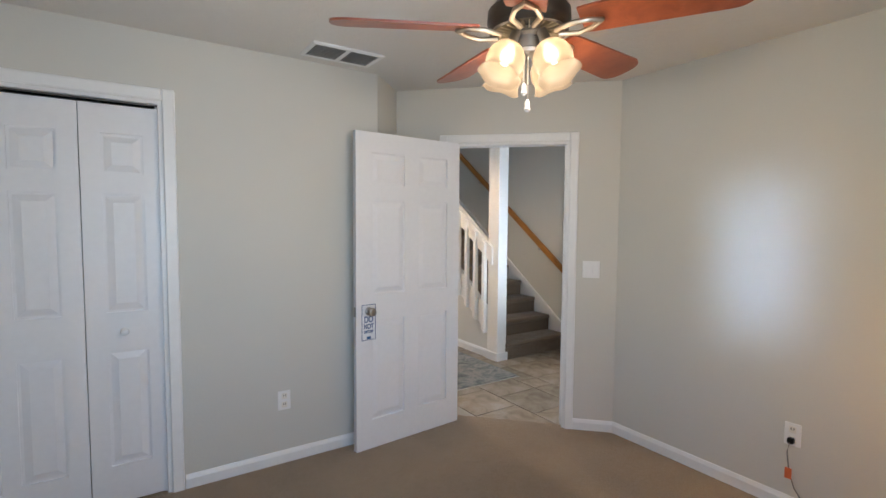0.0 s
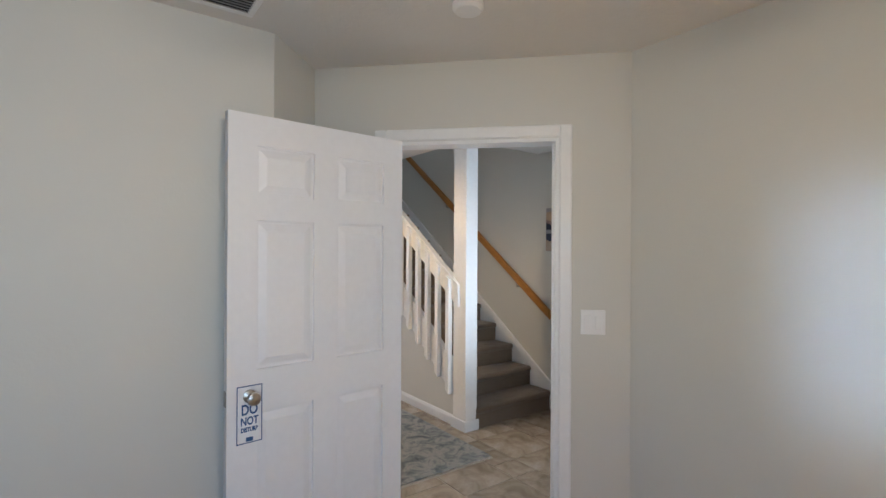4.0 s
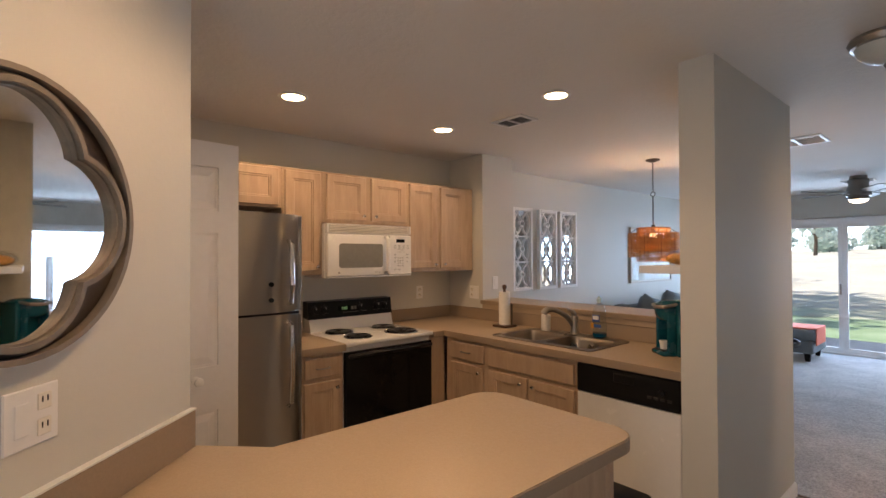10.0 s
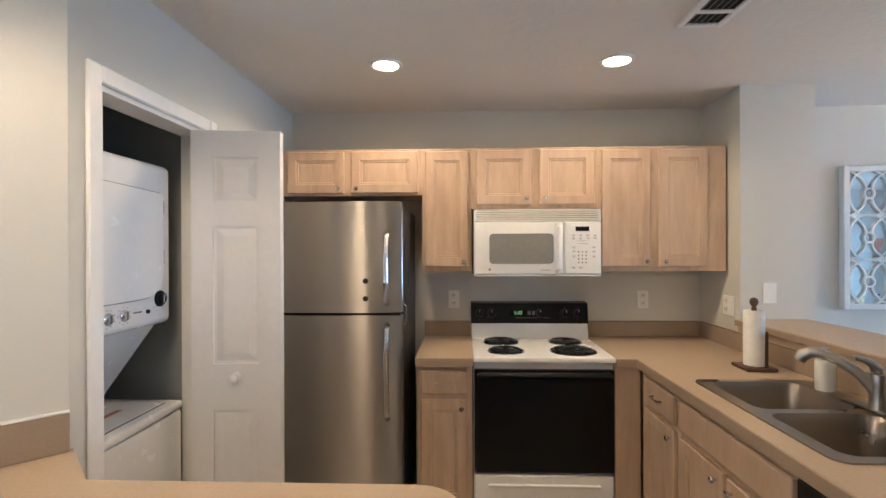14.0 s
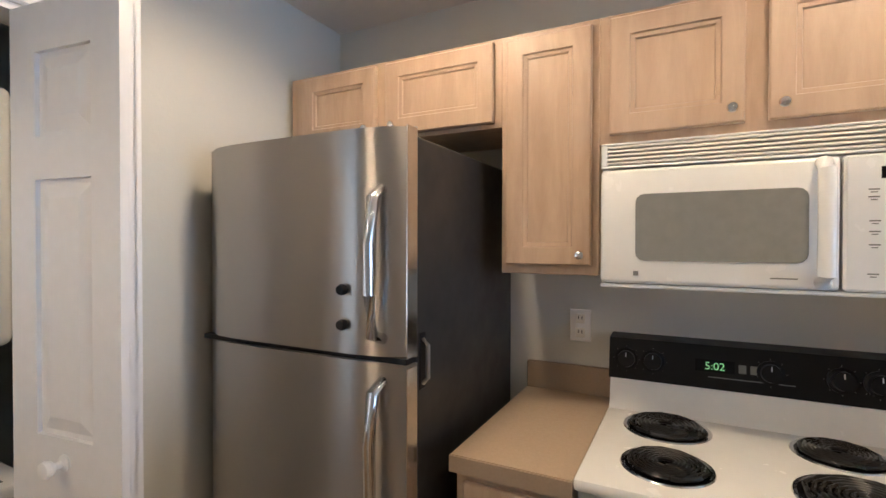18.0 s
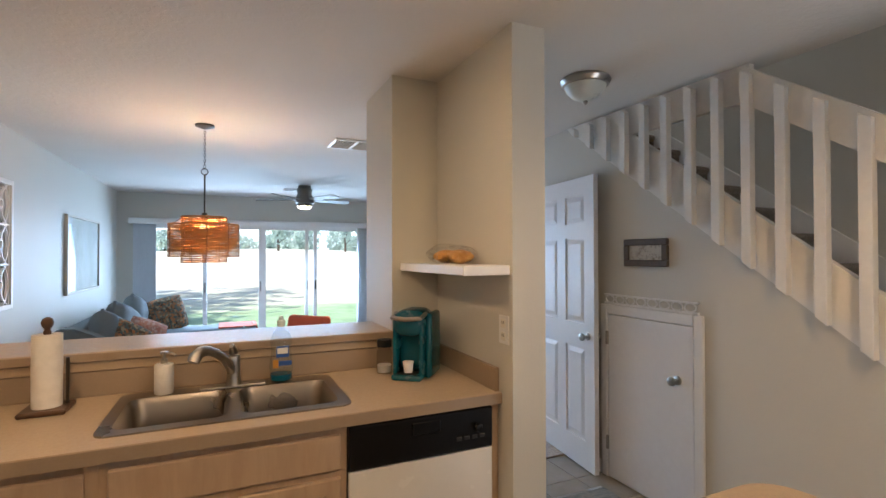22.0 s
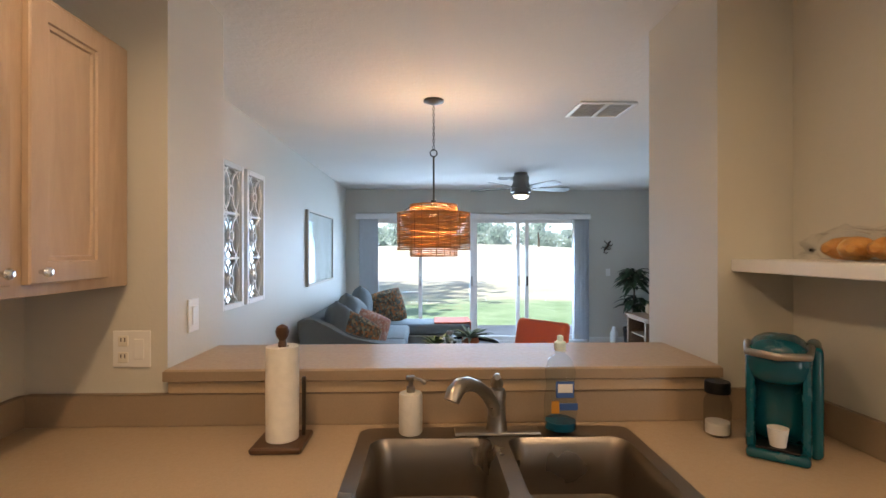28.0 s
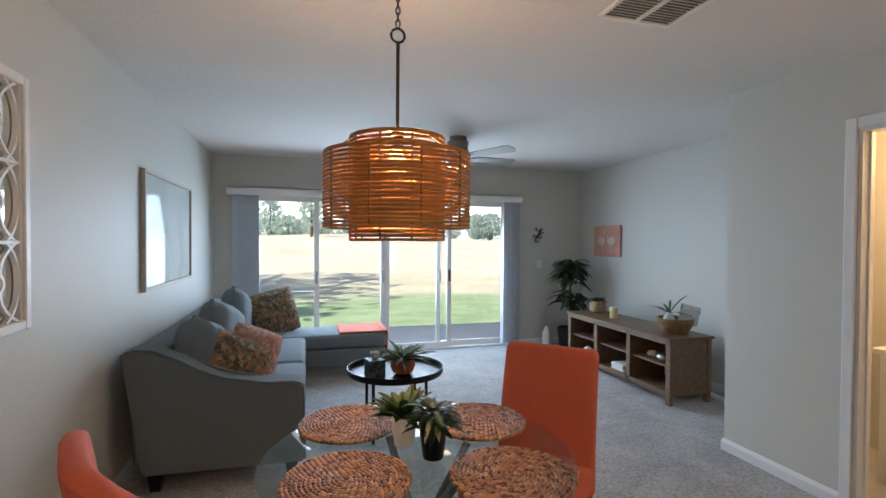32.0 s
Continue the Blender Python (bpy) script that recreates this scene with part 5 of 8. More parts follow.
part("window", slab([(-0.095 + sx_ * 0.19 - sx_ * 0.022 + 0.022 * math.cos(radians(a_)), 0.165 + sz_ * 0.068 + 0.022 * math.sin(radians(a_))) for sx_, sz_, q_ in ((1, 1, 0), (-1, 1, 90), (-1, -1, 180), (1, -1, 270)) for a_ in range(q_, q_ + 91, 30)], Matrix(((0, 1, 0, 0.1925), (1, 0, 0, 0), (0, 0, 1, 0), (0, 0, 0, 1))), 0.002), GREYWIN, mdoor, "grey screened window")
part("handle", tube([(0.195, 0.122, 0.03), (0.228, 0.122, 0.05), (0.232, 0.122, 0.17), (0.228, 0.122, 0.29), (0.195, 0.122, 0.31)], 0.018, 12), APPLIANCE, mdoor, "", True)
part("bottom_lip", one(0.150, -0.378, 0.0, 0.185, 0.378, 0.010, 0.003), APPLIANCE, mw)
pad = part("keypad", one(0.150, 0.160, 0.012, 0.190, 0.376, 0.325, 0.006), APPLIANCE, mw)
part("display", one(0.1905, 0.225, 0.268, 0.1918, 0.305, 0.295), BLACKGLASS, pad)
for r_ in range(4):
    for c_ in range(3):
        part("number_key", one(0.1902, 0.238 + c_ * 0.022, 0.078 + r_ * 0.021, 0.1909, 0.247 + c_ * 0.022, 0.086 + r_ * 0.021), GREYWIN, pad)
for z_, n_ in ((0.243, 4), (0.226, 4), (0.172, 1), (0.148, 1), (0.118, 1), (0.052, 2)):
    for c_ in range(n_):
        for y_ in ((0.203 + c_ * 0.042,) if n_ > 1 else (0.205, 0.322)):
            part("key_legend", one(0.1902, y_, z_, 0.1909, y_ + 0.020, z_ + 0.0032), GREYWIN, pad)
            part("key_legend", one(0.1902, y_ + 0.004, z_ - 0.006, 0.1909, y_ + 0.016, z_ - 0.0035), GREYWIN, pad)
for z_ in (0.209, 0.192):
    part("rule", one(0.1902, 0.235, z_, 0.1909, 0.300, z_ + 0.0022), GREYWIN, pad)
part("badge", one(0.1925, -0.29, 0.035, 0.1932, -0.277, 0.047), GREYWIN, mdoor)
part("name_bar", one(0.1925, 0.02, 0.036, 0.1932, 0.075, 0.039), GREYWIN, mdoor)
vent = part("vent_panel", boxes((0.150, -0.377, 0.330, 0.182, 0.377, 0.337), (0.150, -0.377, 0.394, 0.182, 0.377, 0.400), (0.150, -0.377, 0.337, 0.182, -0.360, 0.394), (0.150, 0.360, 0.337, 0.182, 0.377, 0.394), bevel=0.002), APPLIANCE, mw)
# grey sheet puts the shade into the gaps between the louvres
part("louvre_gap_shade", one(0.150, -0.360, 0.337, 0.160, 0.360, 0.394), GREYWIN, mw)
for k in range(5):
    part("louvre", one(0.164, -0.3605, 0.3405 + k * 0.0112, 0.181, 0.3605, 0.3475 + k * 0.0112, 0.001), BISQUE, vent)

# dishwasher
dw = thing("dishwasher", "white dishwasher with black control strip", "dishwasher", (1.778, FY, 0))
part("panel", one(-0.30, -0.022, 0.13, 0.30, 0.0, 0.70, 0.004), APPLIANCE, dw)
strip = part("control_strip", one(-0.30, -0.028, 0.705, 0.30, 0.0, 0.868, 0.006), BLACK, dw)
part("latch", one(-0.06, -0.036, 0.80, 0.06, -0.028, 0.85, 0.004), BLACK, strip)
for k in range(4):
    part("button", one(0.13 + k * 0.035, -0.032, 0.75, 0.155 + k * 0.035, -0.028, 0.765, 0.002), BLACKSIDE, strip)
knob(strip, (0.22, -0.028, 0.80), (0, -1, 0), SMALL_KNOB, BLACK, 1.2, "dial")
part("toe_kick", one(-0.30, 0.04, 0.0, 0.30, 0.06, 0.125), BLACK, dw)
part("body", one(-0.298, 0.0, 0.126, 0.298, 0.58, 0.868), BLACKSIDE, dw)

# island bar: counter on its base, joined to the angled wall
bar_pts = [(1.474, 4.282), (1.66, 4.47)]
for k in range(7):
    a = radians(180 - 15 * k)
    bar_pts.append((1.66 + 0.10 + 0.10 * math.cos(a), BAR_N - 0.10 + 0.10 * math.sin(a)))
for k in range(7):
    a = radians(90 - 15 * k)
    bar_pts.append((2.345 - 0.10 + 0.10 * math.cos(a), BAR_N - 0.10 + 0.10 * math.sin(a)))
bar_pts += [(2.345, 4.12), (2.00, 3.758)]
bar = thing("breakfast_bar", "beige laminate breakfast bar with rounded corners", "counter", (2.0, 4.8, 0))
part("worktop", rel(prism(bar_pts, 0.875, 0.92), bar), LAMINATE, bar)
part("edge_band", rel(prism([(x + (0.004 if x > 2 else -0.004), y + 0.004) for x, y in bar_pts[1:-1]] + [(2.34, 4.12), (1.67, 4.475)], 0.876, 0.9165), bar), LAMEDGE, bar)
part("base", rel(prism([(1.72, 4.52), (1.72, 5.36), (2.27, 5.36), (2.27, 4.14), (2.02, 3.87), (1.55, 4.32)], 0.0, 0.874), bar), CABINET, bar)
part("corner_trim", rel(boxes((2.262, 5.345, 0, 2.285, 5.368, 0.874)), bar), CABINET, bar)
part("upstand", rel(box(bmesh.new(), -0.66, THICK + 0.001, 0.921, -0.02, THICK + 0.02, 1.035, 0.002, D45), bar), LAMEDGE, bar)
part("upstand_cap", rel(box(bmesh.new(), -0.66, THICK + 0.001, 1.0355, -0.02, THICK + 0.022, 1.040, 0.0, D45), bar), WHITE, bar)
bin_ = thing("pedal_bin", "stainless pedal bin with black trim beside the bar", "waste bin", (2.16, 5.56, 0))
part("body", one(-0.10, -0.13, 0.03, 0.10, 0.13, 0.55, 0.03, seg=3), STEEL, bin_, "", True)
part("side_band", one(0.10, -0.09, 0.04, 0.118, 0.09, 0.54, 0.012), BLACK, bin_)
part("lid", one(-0.105, -0.135, 0.55, 0.105, 0.135, 0.60, 0.02, seg=2), BLACK, bin_, "", True)
part("foot", one(-0.10, -0.13, 0, 0.10, 0.13, 0.03, 0.01), BLACK, bin_)

# counter things
pt = thing("paper_towel_holder", "paper towel roll on a dark wooden holder", "paper towel", (0.47, 6.86, 0.92))
DARKWOOD = wood("dark_turned_wood", (0.045, 0.020, 0.010), (0.10, 0.048, 0.026), (2, 2, 2), 8, 0.35)
part("base", one(-0.072, -0.072, 0, 0.072, 0.072, 0.018, 0.005), DARKWOOD, pt)
part("roll", lathe([(0.019, 0.02), (0.046, 0.02), (0.047, 0.15), (0.046, 0.285), (0.019, 0.285), (0.0185, 0.022)], 28, caps=False), plain("paper", (0.80, 0.78, 0.74), 0.95, bumpy=0.3), pt, "", True)
part("peg", lathe([(0.012, 0.018), (0.012, 0.295), (0.009, 0.302), (0.017, 0.315), (0.020, 0.328), (0.016, 0.341), (0.006, 0.347), (0.002, 0.348)], 18), DARKWOOD, pt, "", True)
part("tension_arm", one(0.050, 0.020, 0.018, 0.060, 0.032, 0.19, 0.002), DARKMETAL, pt)
soap = thing("soap_dispenser", "white marble soap dispenser with a metal pump", "soap dispenser", (0.838, 6.925, 0.926))
part("bottle", lathe([(0.033, 0), (0.036, 0.005), (0.036, 0.115), (0.033, 0.122), (0.012, 0.124)], 24), mottled("marble", ((0.30, (0.64, 0.62, 0.59)), (0.42, (0.74, 0.72, 0.69))), 9, 0.3, 4), soap, "", True)
part("pump", lathe([(0.013, 0.124), (0.013, 0.14), (0.007, 0.142), (0.006, 0.16), (0.014, 0.161), (0.014, 0.172), (0.003, 0.174)], 16), NICKEL, soap, "", True)
part("nozzle", tube([(0, 0, 0.166), (0.03, -0.02, 0.166), (0.045, -0.03, 0.158)], 0.005, 8), NICKEL, soap, "", True)
dish = thing("dish_soap_bottle", "clear dish soap bottle with a little blue liquid", "bottle", (1.298, 6.925, 0.926))
part("bottle", lathe([(0.036, 0), (0.042, 0.008), (0.043, 0.07), (0.036, 0.12), (0.040, 0.16), (0.030, 0.19), (0.013, 0.205), (0.013, 0.215)], 22), glass("clear_plastic", (0.90, 0.94, 0.96), 0.1), dish, "", True)
part("liquid", lathe([(0.032, 0.004), (0.040, 0.01), (0.040, 0.030), (0.02, 0.031)], 22), plain("blue_liquid", (0.0, 0.09, 0.17), 0.15), dish, "", True)
part("label", one(-0.022, -0.0435, 0.100, 0.024, -0.038, 0.142, 0.001), plain("blue_label", (0.03, 0.10, 0.34), 0.4), dish)
part("label_bar", one(-0.018, -0.0445, 0.114, 0.020, -0.0436, 0.136), WHITE, dish)
part("label_patch", one(-0.034, -0.0435, 0.060, -0.014, -0.039, 0.092, 0.001), plain("orange_label", (0.55, 0.25, 0.04), 0.4), dish)
part("label_strip", one(-0.014, -0.0435, 0.068, 0.034, -0.039, 0.086, 0.001), bpy.data.materials["blue_label"], dish)
dish.scale = (1.16, 1.16, 1.16)
part("cap", lathe([(0.015, 0.213), (0.016, 0.235), (0.009, 0.24), (0.008, 0.252), (0.003, 0.254)], 16), plain("pale_cap", (0.62, 0.78, 0.80), 0.35), dish, "", True)
jar = thing("glass_jar", "small clear jar with a black lid", "jar", (1.776, 6.90, 0.92))
part("jar", lathe([(0.035, 0), (0.038, 0.006), (0.038, 0.10), (0.03, 0.12), (0.03, 0.128)], 20), glass("jar_glass", (0.85, 0.85, 0.85)), jar, "", True)
part("lid", lathe([(0.036, 0.128), (0.036, 0.158), (0.033, 0.162), (0.003, 0.163)], 20), BLACK, jar, "", True)
part("contents", lathe([(0.034, 0.006), (0.034, 0.04), (0.003, 0.045)], 18), WHITE, jar, "", True)
kc = thing("coffee_maker", "teal single-serve coffee maker", "coffee maker", (1.893, 6.80, 0.92), -38)
part("base", one(-0.072, -0.135, 0, 0.072, 0.12, 0.028, 0.012, seg=3), TEAL, kc, "", True)
part("tower", one(-0.073, -0.055, 0.02, 0.073, 0.13, 0.315, 0.05, seg=6), TEAL, kc, "", True)
for s_ in (-1, 1):
    part("cheek", one(min(s_ * 0.052, s_ * 0.074), -0.105, 0.015, max(s_ * 0.052, s_ * 0.074), 0.0, 0.30, 0.010, seg=2), TEAL, kc, "", True)
part("head", one(-0.076, -0.13, 0.195, 0.076, 0.10, 0.320, 0.055, seg=6), TEAL, kc, "", True)
part("handle", tube([(-0.072, -0.05, 0.300), (-0.068, -0.122, 0.286), (0.0, -0.142, 0.282), (0.068, -0.122, 0.286), (0.072, -0.05, 0.300)], 0.010, 10), NICKEL, kc, "", True)
part("water_tank", one(0.066, -0.060, 0.0, 0.100, 0.125, 0.302, 0.016, seg=4), plain("teal_tank", (0.0, 0.075, 0.10), 0.2), kc, "", True)
part("drip_tray", one(-0.05, -0.125, 0.028, 0.05, -0.056, 0.034, 0.002), BLACK, kc)
part("cup_pod", lathe([(0.019, 0.034), (0.025, 0.080), (0.026, 0.083), (0.003, 0.084)], 16, m=Matrix.Translation((0.0, -0.092, 0.0))), WHITE, kc, "small white pod cup", True)
sh = thing("wall_shelf", "white floating shelf in the kitchen corner", "shelf", (2.01, 6.66, 1.412))
part("board", one(-0.105, -0.36, 0, 0.109, 0.374, 0.04, 0.003), WHITE, sh)
bread = thing("bread_bag", "bagged rolls with a knotted clear bag", "bread", (2.02, 6.74, 1.452))
CRUST = mottled("bread_crust", ((0.3, (0.36, 0.15, 0.035)), (0.5, (0.55, 0.27, 0.075)), (0.7, (0.68, 0.44, 0.18))), 26, 0.5)
for x, y, z, turn in ((-0.01, -0.20, 0.034, 20), (0.02, -0.135, 0.035, -12), (-0.015, -0.07, 0.034, 14), (0.015, -0.005, 0.035, -18)):
    bm = bmesh.new()
    pts = [(0.062 * math.sin(q * 0.30), -0.022 * (q / 4) ** 2, 0) for q in range(-4, 5)]
    tube(pts, 0.034, 12, bm, taper=[0.30, 0.58, 0.82, 0.96, 1.05, 0.96, 0.82, 0.58, 0.30])
    for v in bm.verts:
        v.co.z *= 0.92 + 0.16 * math.sin(v.co.x * 170)
    bmesh.ops.transform(bm, matrix=pose(x, y, z, 0, 0, turn), verts=bm.verts)
    part("roll", bm, CRUST, bread, "", True)
bm = bmesh.new()
for k in range(14):
    a = k * 0.45
    leaf_blade(bm, (0, 0.09, 0.03), (math.cos(a) * 0.4, 1.0, math.sin(a) * 0.5 + 0.1), 0.07, 0.04, 0.1, 3)
film = glass("bag_film", (0.97, 0.97, 0.97), 0.16, 0.3)
part("bag_end", bm, film, bread)
bm = bmesh.new()
bmesh.ops.create_icosphere(bm, subdivisions=4, radius=1.0, matrix=Matrix.Translation((0.0, -0.095, 0.044)) @ Matrix.Diagonal((0.092, 0.185, 0.043, 1)))
for v in bm.verts:
    v.co += v.normal * (0.018 * noise.noise(v.co * 30) + 0.008 * noise.noise(v.co * 75))
bag_ = part("bag", bm, film, bread, "crinkled clear plastic bag", True)
bag_.visible_shadow = False


def plate(parent_name, at, rz, kind, label, w=0.075, h=0.118, side=1):
    root = thing(parent_name, label, "wall plate", at, rz)
    part("plate", one(-w / 2, -0.006, -h / 2, w / 2, 0, h / 2, 0.0025), WHITE, root)
    slots = [(-0.0, kind)] if w < 0.1 else [(-0.025 * side, "switch"), (0.025 * side, kind)]
    for x, k in slots:
        if k == "outlet":
            for z in (0.026, -0.026):
                f = part("receptacle", one(x - 0.016, -0.009, z - 0.017, x + 0.016, -0.006, z + 0.017, 0.002), BISQUE, root)
                for dx in (-0.006, 0.006):
                    part("slot", one(x + dx - 0.0015, -0.0096, z - 0.002, x + dx + 0.0015, -0.009, z + 0.010), BLACK, f)
        elif k == "switch":
            part("rocker", one(x - 0.016, -0.010, -0.033, x + 0.016, -0.006, 0.033, 0.002), WHITE, root)
    return root


plate("outlet", (W, 5.385, 1.165), 90, "outlet", "white double outlet on the kitchen wall")
plate("outlet", (W, 6.65, 1.165), 90, "outlet", "white double outlet on the kitchen wall")
plate("outlet", (-0.06, 7.034, 1.165), 0, "outlet", "white switch and outlet plate beside the ledge", 0.12, side=-1)
plate("light_switch", (0.05, 7.198, 1.25), 90, "switch", "white rocker switch on the opening's side")
plate("outlet", (2.119, 6.345, 1.185), 270, "outlet", "white outlet plate on the pier", 0.075)
m45 = D45 @ Vector((-0.128, THICK, 1.19))
plate("outlet", tuple(m45), 135, "outlet", "white switch and outlet plate under the mirror", 0.12)


# ---- laundry alcove ----
lc = thing("stacked_washer_dryer", "white stacked washer and dryer in the laundry alcove", "laundry centre", (1.085, 3.9, 0))
SEAM = plain("appliance_seam", (0.16, 0.16, 0.16), 0.6)
part("washer", one(-0.345, -0.27, 0.02, 0.345, 0.275, 0.795, 0.015, seg=2), APPLIANCE, lc, "", True)
lid = part("washer_top", one(-0.345, -0.27, 0.797, 0.345, 0.282, 0.835, 0.014, seg=3), APPLIANCE, lc, "", True)
part("lid_seam", one(-0.285, -0.05, 0.8352, 0.285, 0.235, 0.8362), SEAM, lid)
part("lid_panel", one(-0.28, -0.045, 0.8362, 0.28, 0.23, 0.8420, 0.004), APPLIANCE, lid)
part("care_label", one(-0.17, 0.10, 0.8421, 0.13, 0.125, 0.8427), plain("rust_label", (0.42, 0.12, 0.07), 0.6), lid)
part("neck", slab([(-0.27, 0.835), (-0.07, 0.835), (0.19, 1.19), (-0.27, 1.19)], Matrix.Translation((0.35, 0, 0)) @ pose(0, 0, 0, 0, 0, 90), 0.64), APPLIANCE, lc)
dry = part("dryer", one(-0.312, -0.27, 1.19, 0.352, 0.25, 1.875, 0.03, seg=3), APPLIANCE, lc, "", True)


def door_outline(g):
    return [(-0.232 - g, 1.40), (-0.232 - g, 1.735), (-0.222 - g, 1.748 + g), (0.30 + g, 1.765 + g), (0.30 + g, 1.312 - g), (-0.08, 1.312 - g), (-0.15 - g, 1.318 - g), (-0.205 - g, 1.345 - g)]


part("door_seam", slab(door_outline(0.005), Matrix.Translation((0, 0.25, 0)), 0.002), SEAM, dry)
part("dryer_door", slab(door_outline(0.0), Matrix.Translation((0, 0.25, 0)), 0.014), APPLIANCE, dry)
for z in (1.45, 1.66):
    part("hinge", one(-0.243, 0.252, z, -0.234, 0.262, z + 0.06, 0.002), NICKEL, dry)
DIAL = ((0.030, 0), (0.030, 0.006), (0.021, 0.010), (0.019, 0.017), (0.005, 0.018))
for x, z, k in ((-0.224, 1.302, 1.15), (-0.01, 1.258, 0.8), (0.075, 1.256, 0.8)):
    knob(dry, (x, 0.25, z), (0, 1, 0), DIAL, CHROME if k < 1 else BLACK, k, "dial")
    part("pointer", one(x - 0.003, 0.25 + 0.0175 * k, z - 0.016, x + 0.003, 0.25 + 0.0195 * k, z + 0.016), WHITE if k > 1 else SEAM, dry)
    for a in range(0, 360, 40):
        part("tick_mark", one(x + 0.042 * k * math.cos(radians(a)) - 0.004, 0.25, z + 0.042 * k * math.sin(radians(a)) - 0.001, x + 0.042 * k * math.cos(radians(a)) + 0.004, 0.2512, z + 0.042 * k * math.sin(radians(a)) + 0.001), SEAM, dry)
part("start_button", lathe([(0.009, 0), (0.008, 0.008), (0.002, 0.009)], 14, m=Matrix.Translation((-0.145, 0.25, 1.257)) @ pose(0, 0, 0, -90)), BLACK, dry, "", True)
part("print_bar", one(-0.11, 0.25, 1.258, -0.06, 0.2512, 1.264), SEAM, dry)
# folded bifold door at the alcove
bif = thing("bifold_door", "white folding closet door half open at the laundry alcove", "bifold door", (0.795, 4.266, 0.012), 95.6)
BIROWS = [(0.20, 0.80), (1.0, 1.60), (1.70, 1.90)]
for k in (0, 1):
    lf = part("leaf", panelled(0.378, 2.015, 0.03, 1, BIROWS, 0.092), DOORWHITE, bif)
    lf.data.transform(Matrix.Translation((0, -0.034 * k + (0.004 if k == 0 else 0), 0)) @ pose(0, 0, 0, 0, 0, -2 + 3 * k))
    if k:
        knob(lf, (0.19, -0.03, 0.945), (0, -1, 0), ROUND_KNOB, WHITE, 0.75)
# closed bifold doors of the bedroom closet
cbi = thing("closet_doors", "pair of white bifold closet doors, closed", "closet door", (-0.36, BED_N + 0.03, 0.012))
for k in (0, 1):
    lf = part("leaf", panelled(0.348, 2.042, 0.03, 1, BIROWS, 0.085), DOORWHITE, cbi)
    lf.data.transform(Matrix.Translation((0.003 + k * 0.352, 0, 0)))
    if k:
        knob(lf, (0.003 + 0.352 + 0.16, 0.0, 0.90), (0, -1, 0), ROUND_KNOB, WHITE, 0.7)
part("head_track", one(0, 0.0, 2.057, 0.70, 0.03, 2.077), DARKMETAL, cbi)


# ---- bedroom ----
def swept_blade(r0, r1, w0, w1, t=0.008):
    """A fan blade outline along x, lying flat."""
    c, h = 0.062, w1 / 2
    tip = [(r1 - c + c * math.cos(radians(a)), h - c + c * math.sin(radians(a))) for a in range(0, 91, 15)]
    pts = [(r0, -w0 / 2), (r0 + 0.03, -w0 / 2 - 0.004)] + [(x, -y) for x, y in tip[::-1]] + tip + [(r0 + 0.03, w0 / 2 + 0.004), (r0, w0 / 2)]
    return prism(pts, -t / 2, t / 2)


FAN = (1.345, 1.78)
fan = thing("ceiling_fan", "ceiling fan with cherry wood blades and four frosted tulip lights", "ceiling fan", (*FAN, C + 0.018))
part("canopy", lathe([(0.075, 0), (0.075, -0.03), (0.03, -0.06), (0.014, -0.065)], 28), NICKEL, fan, "", True)
part("down_rod", lathe([(0.013, -0.05), (0.013, -0.24)], 14), NICKEL, fan, "", True)
part("motor", lathe([(0.03, -0.203), (0.11, -0.220), (0.140, -0.253), (0.142, -0.290), (0.128, -0.312), (0.06, -0.318)], 36), DARKMETAL, fan, "", True)
GILT = metal("gilt_fin", (0.44, 0.36, 0.24), 0.35)
for k in range(30):
    part("fin", one(0.064, -0.0022, -0.330, 0.124, 0.0022, -0.314, 0.001, pose(0, 0, 0, 0, 0, 12 * k)), GILT, fan)
part("fin_ring", lathe([(0.122, -0.314), (0.122, -0.326), (0.134, -0.324), (0.136, -0.308)], 36, caps=False), DARKMETAL, fan, "", True)
part("switch_housing", lathe([(0.060, -0.318), (0.062, -0.334), (0.044, -0.340), (0.043, -0.378), (0.050, -0.384), (0.048, -0.396), (0.02, -0.402)], 32), NICKEL, fan, "", True)
for k in range(5):
    m = pose(0, 0, -0.326, 0, 0, 8 + 72 * k)
    arm = tube([(0.10, -0.02, -0.012), (0.16, -0.045, -0.010), (0.21, -0.032, -0.004), (0.245, 0, 0), (0.21, 0.032, -0.004), (0.16, 0.045, -0.010), (0.10, 0.02, -0.012)], 0.009, 8)
    bmesh.ops.transform(arm, matrix=m, verts=arm.verts)
    part("blade_iron", arm, BRASS, fan, "", True)
    bl = swept_blade(0.18, 0.67, 0.125, 0.165)
    bmesh.ops.transform(bl, matrix=m @ pose(0, 0, 0.012, -14, 0, 0), verts=bl.verts)
    part("blade", bl, BLADE, fan)
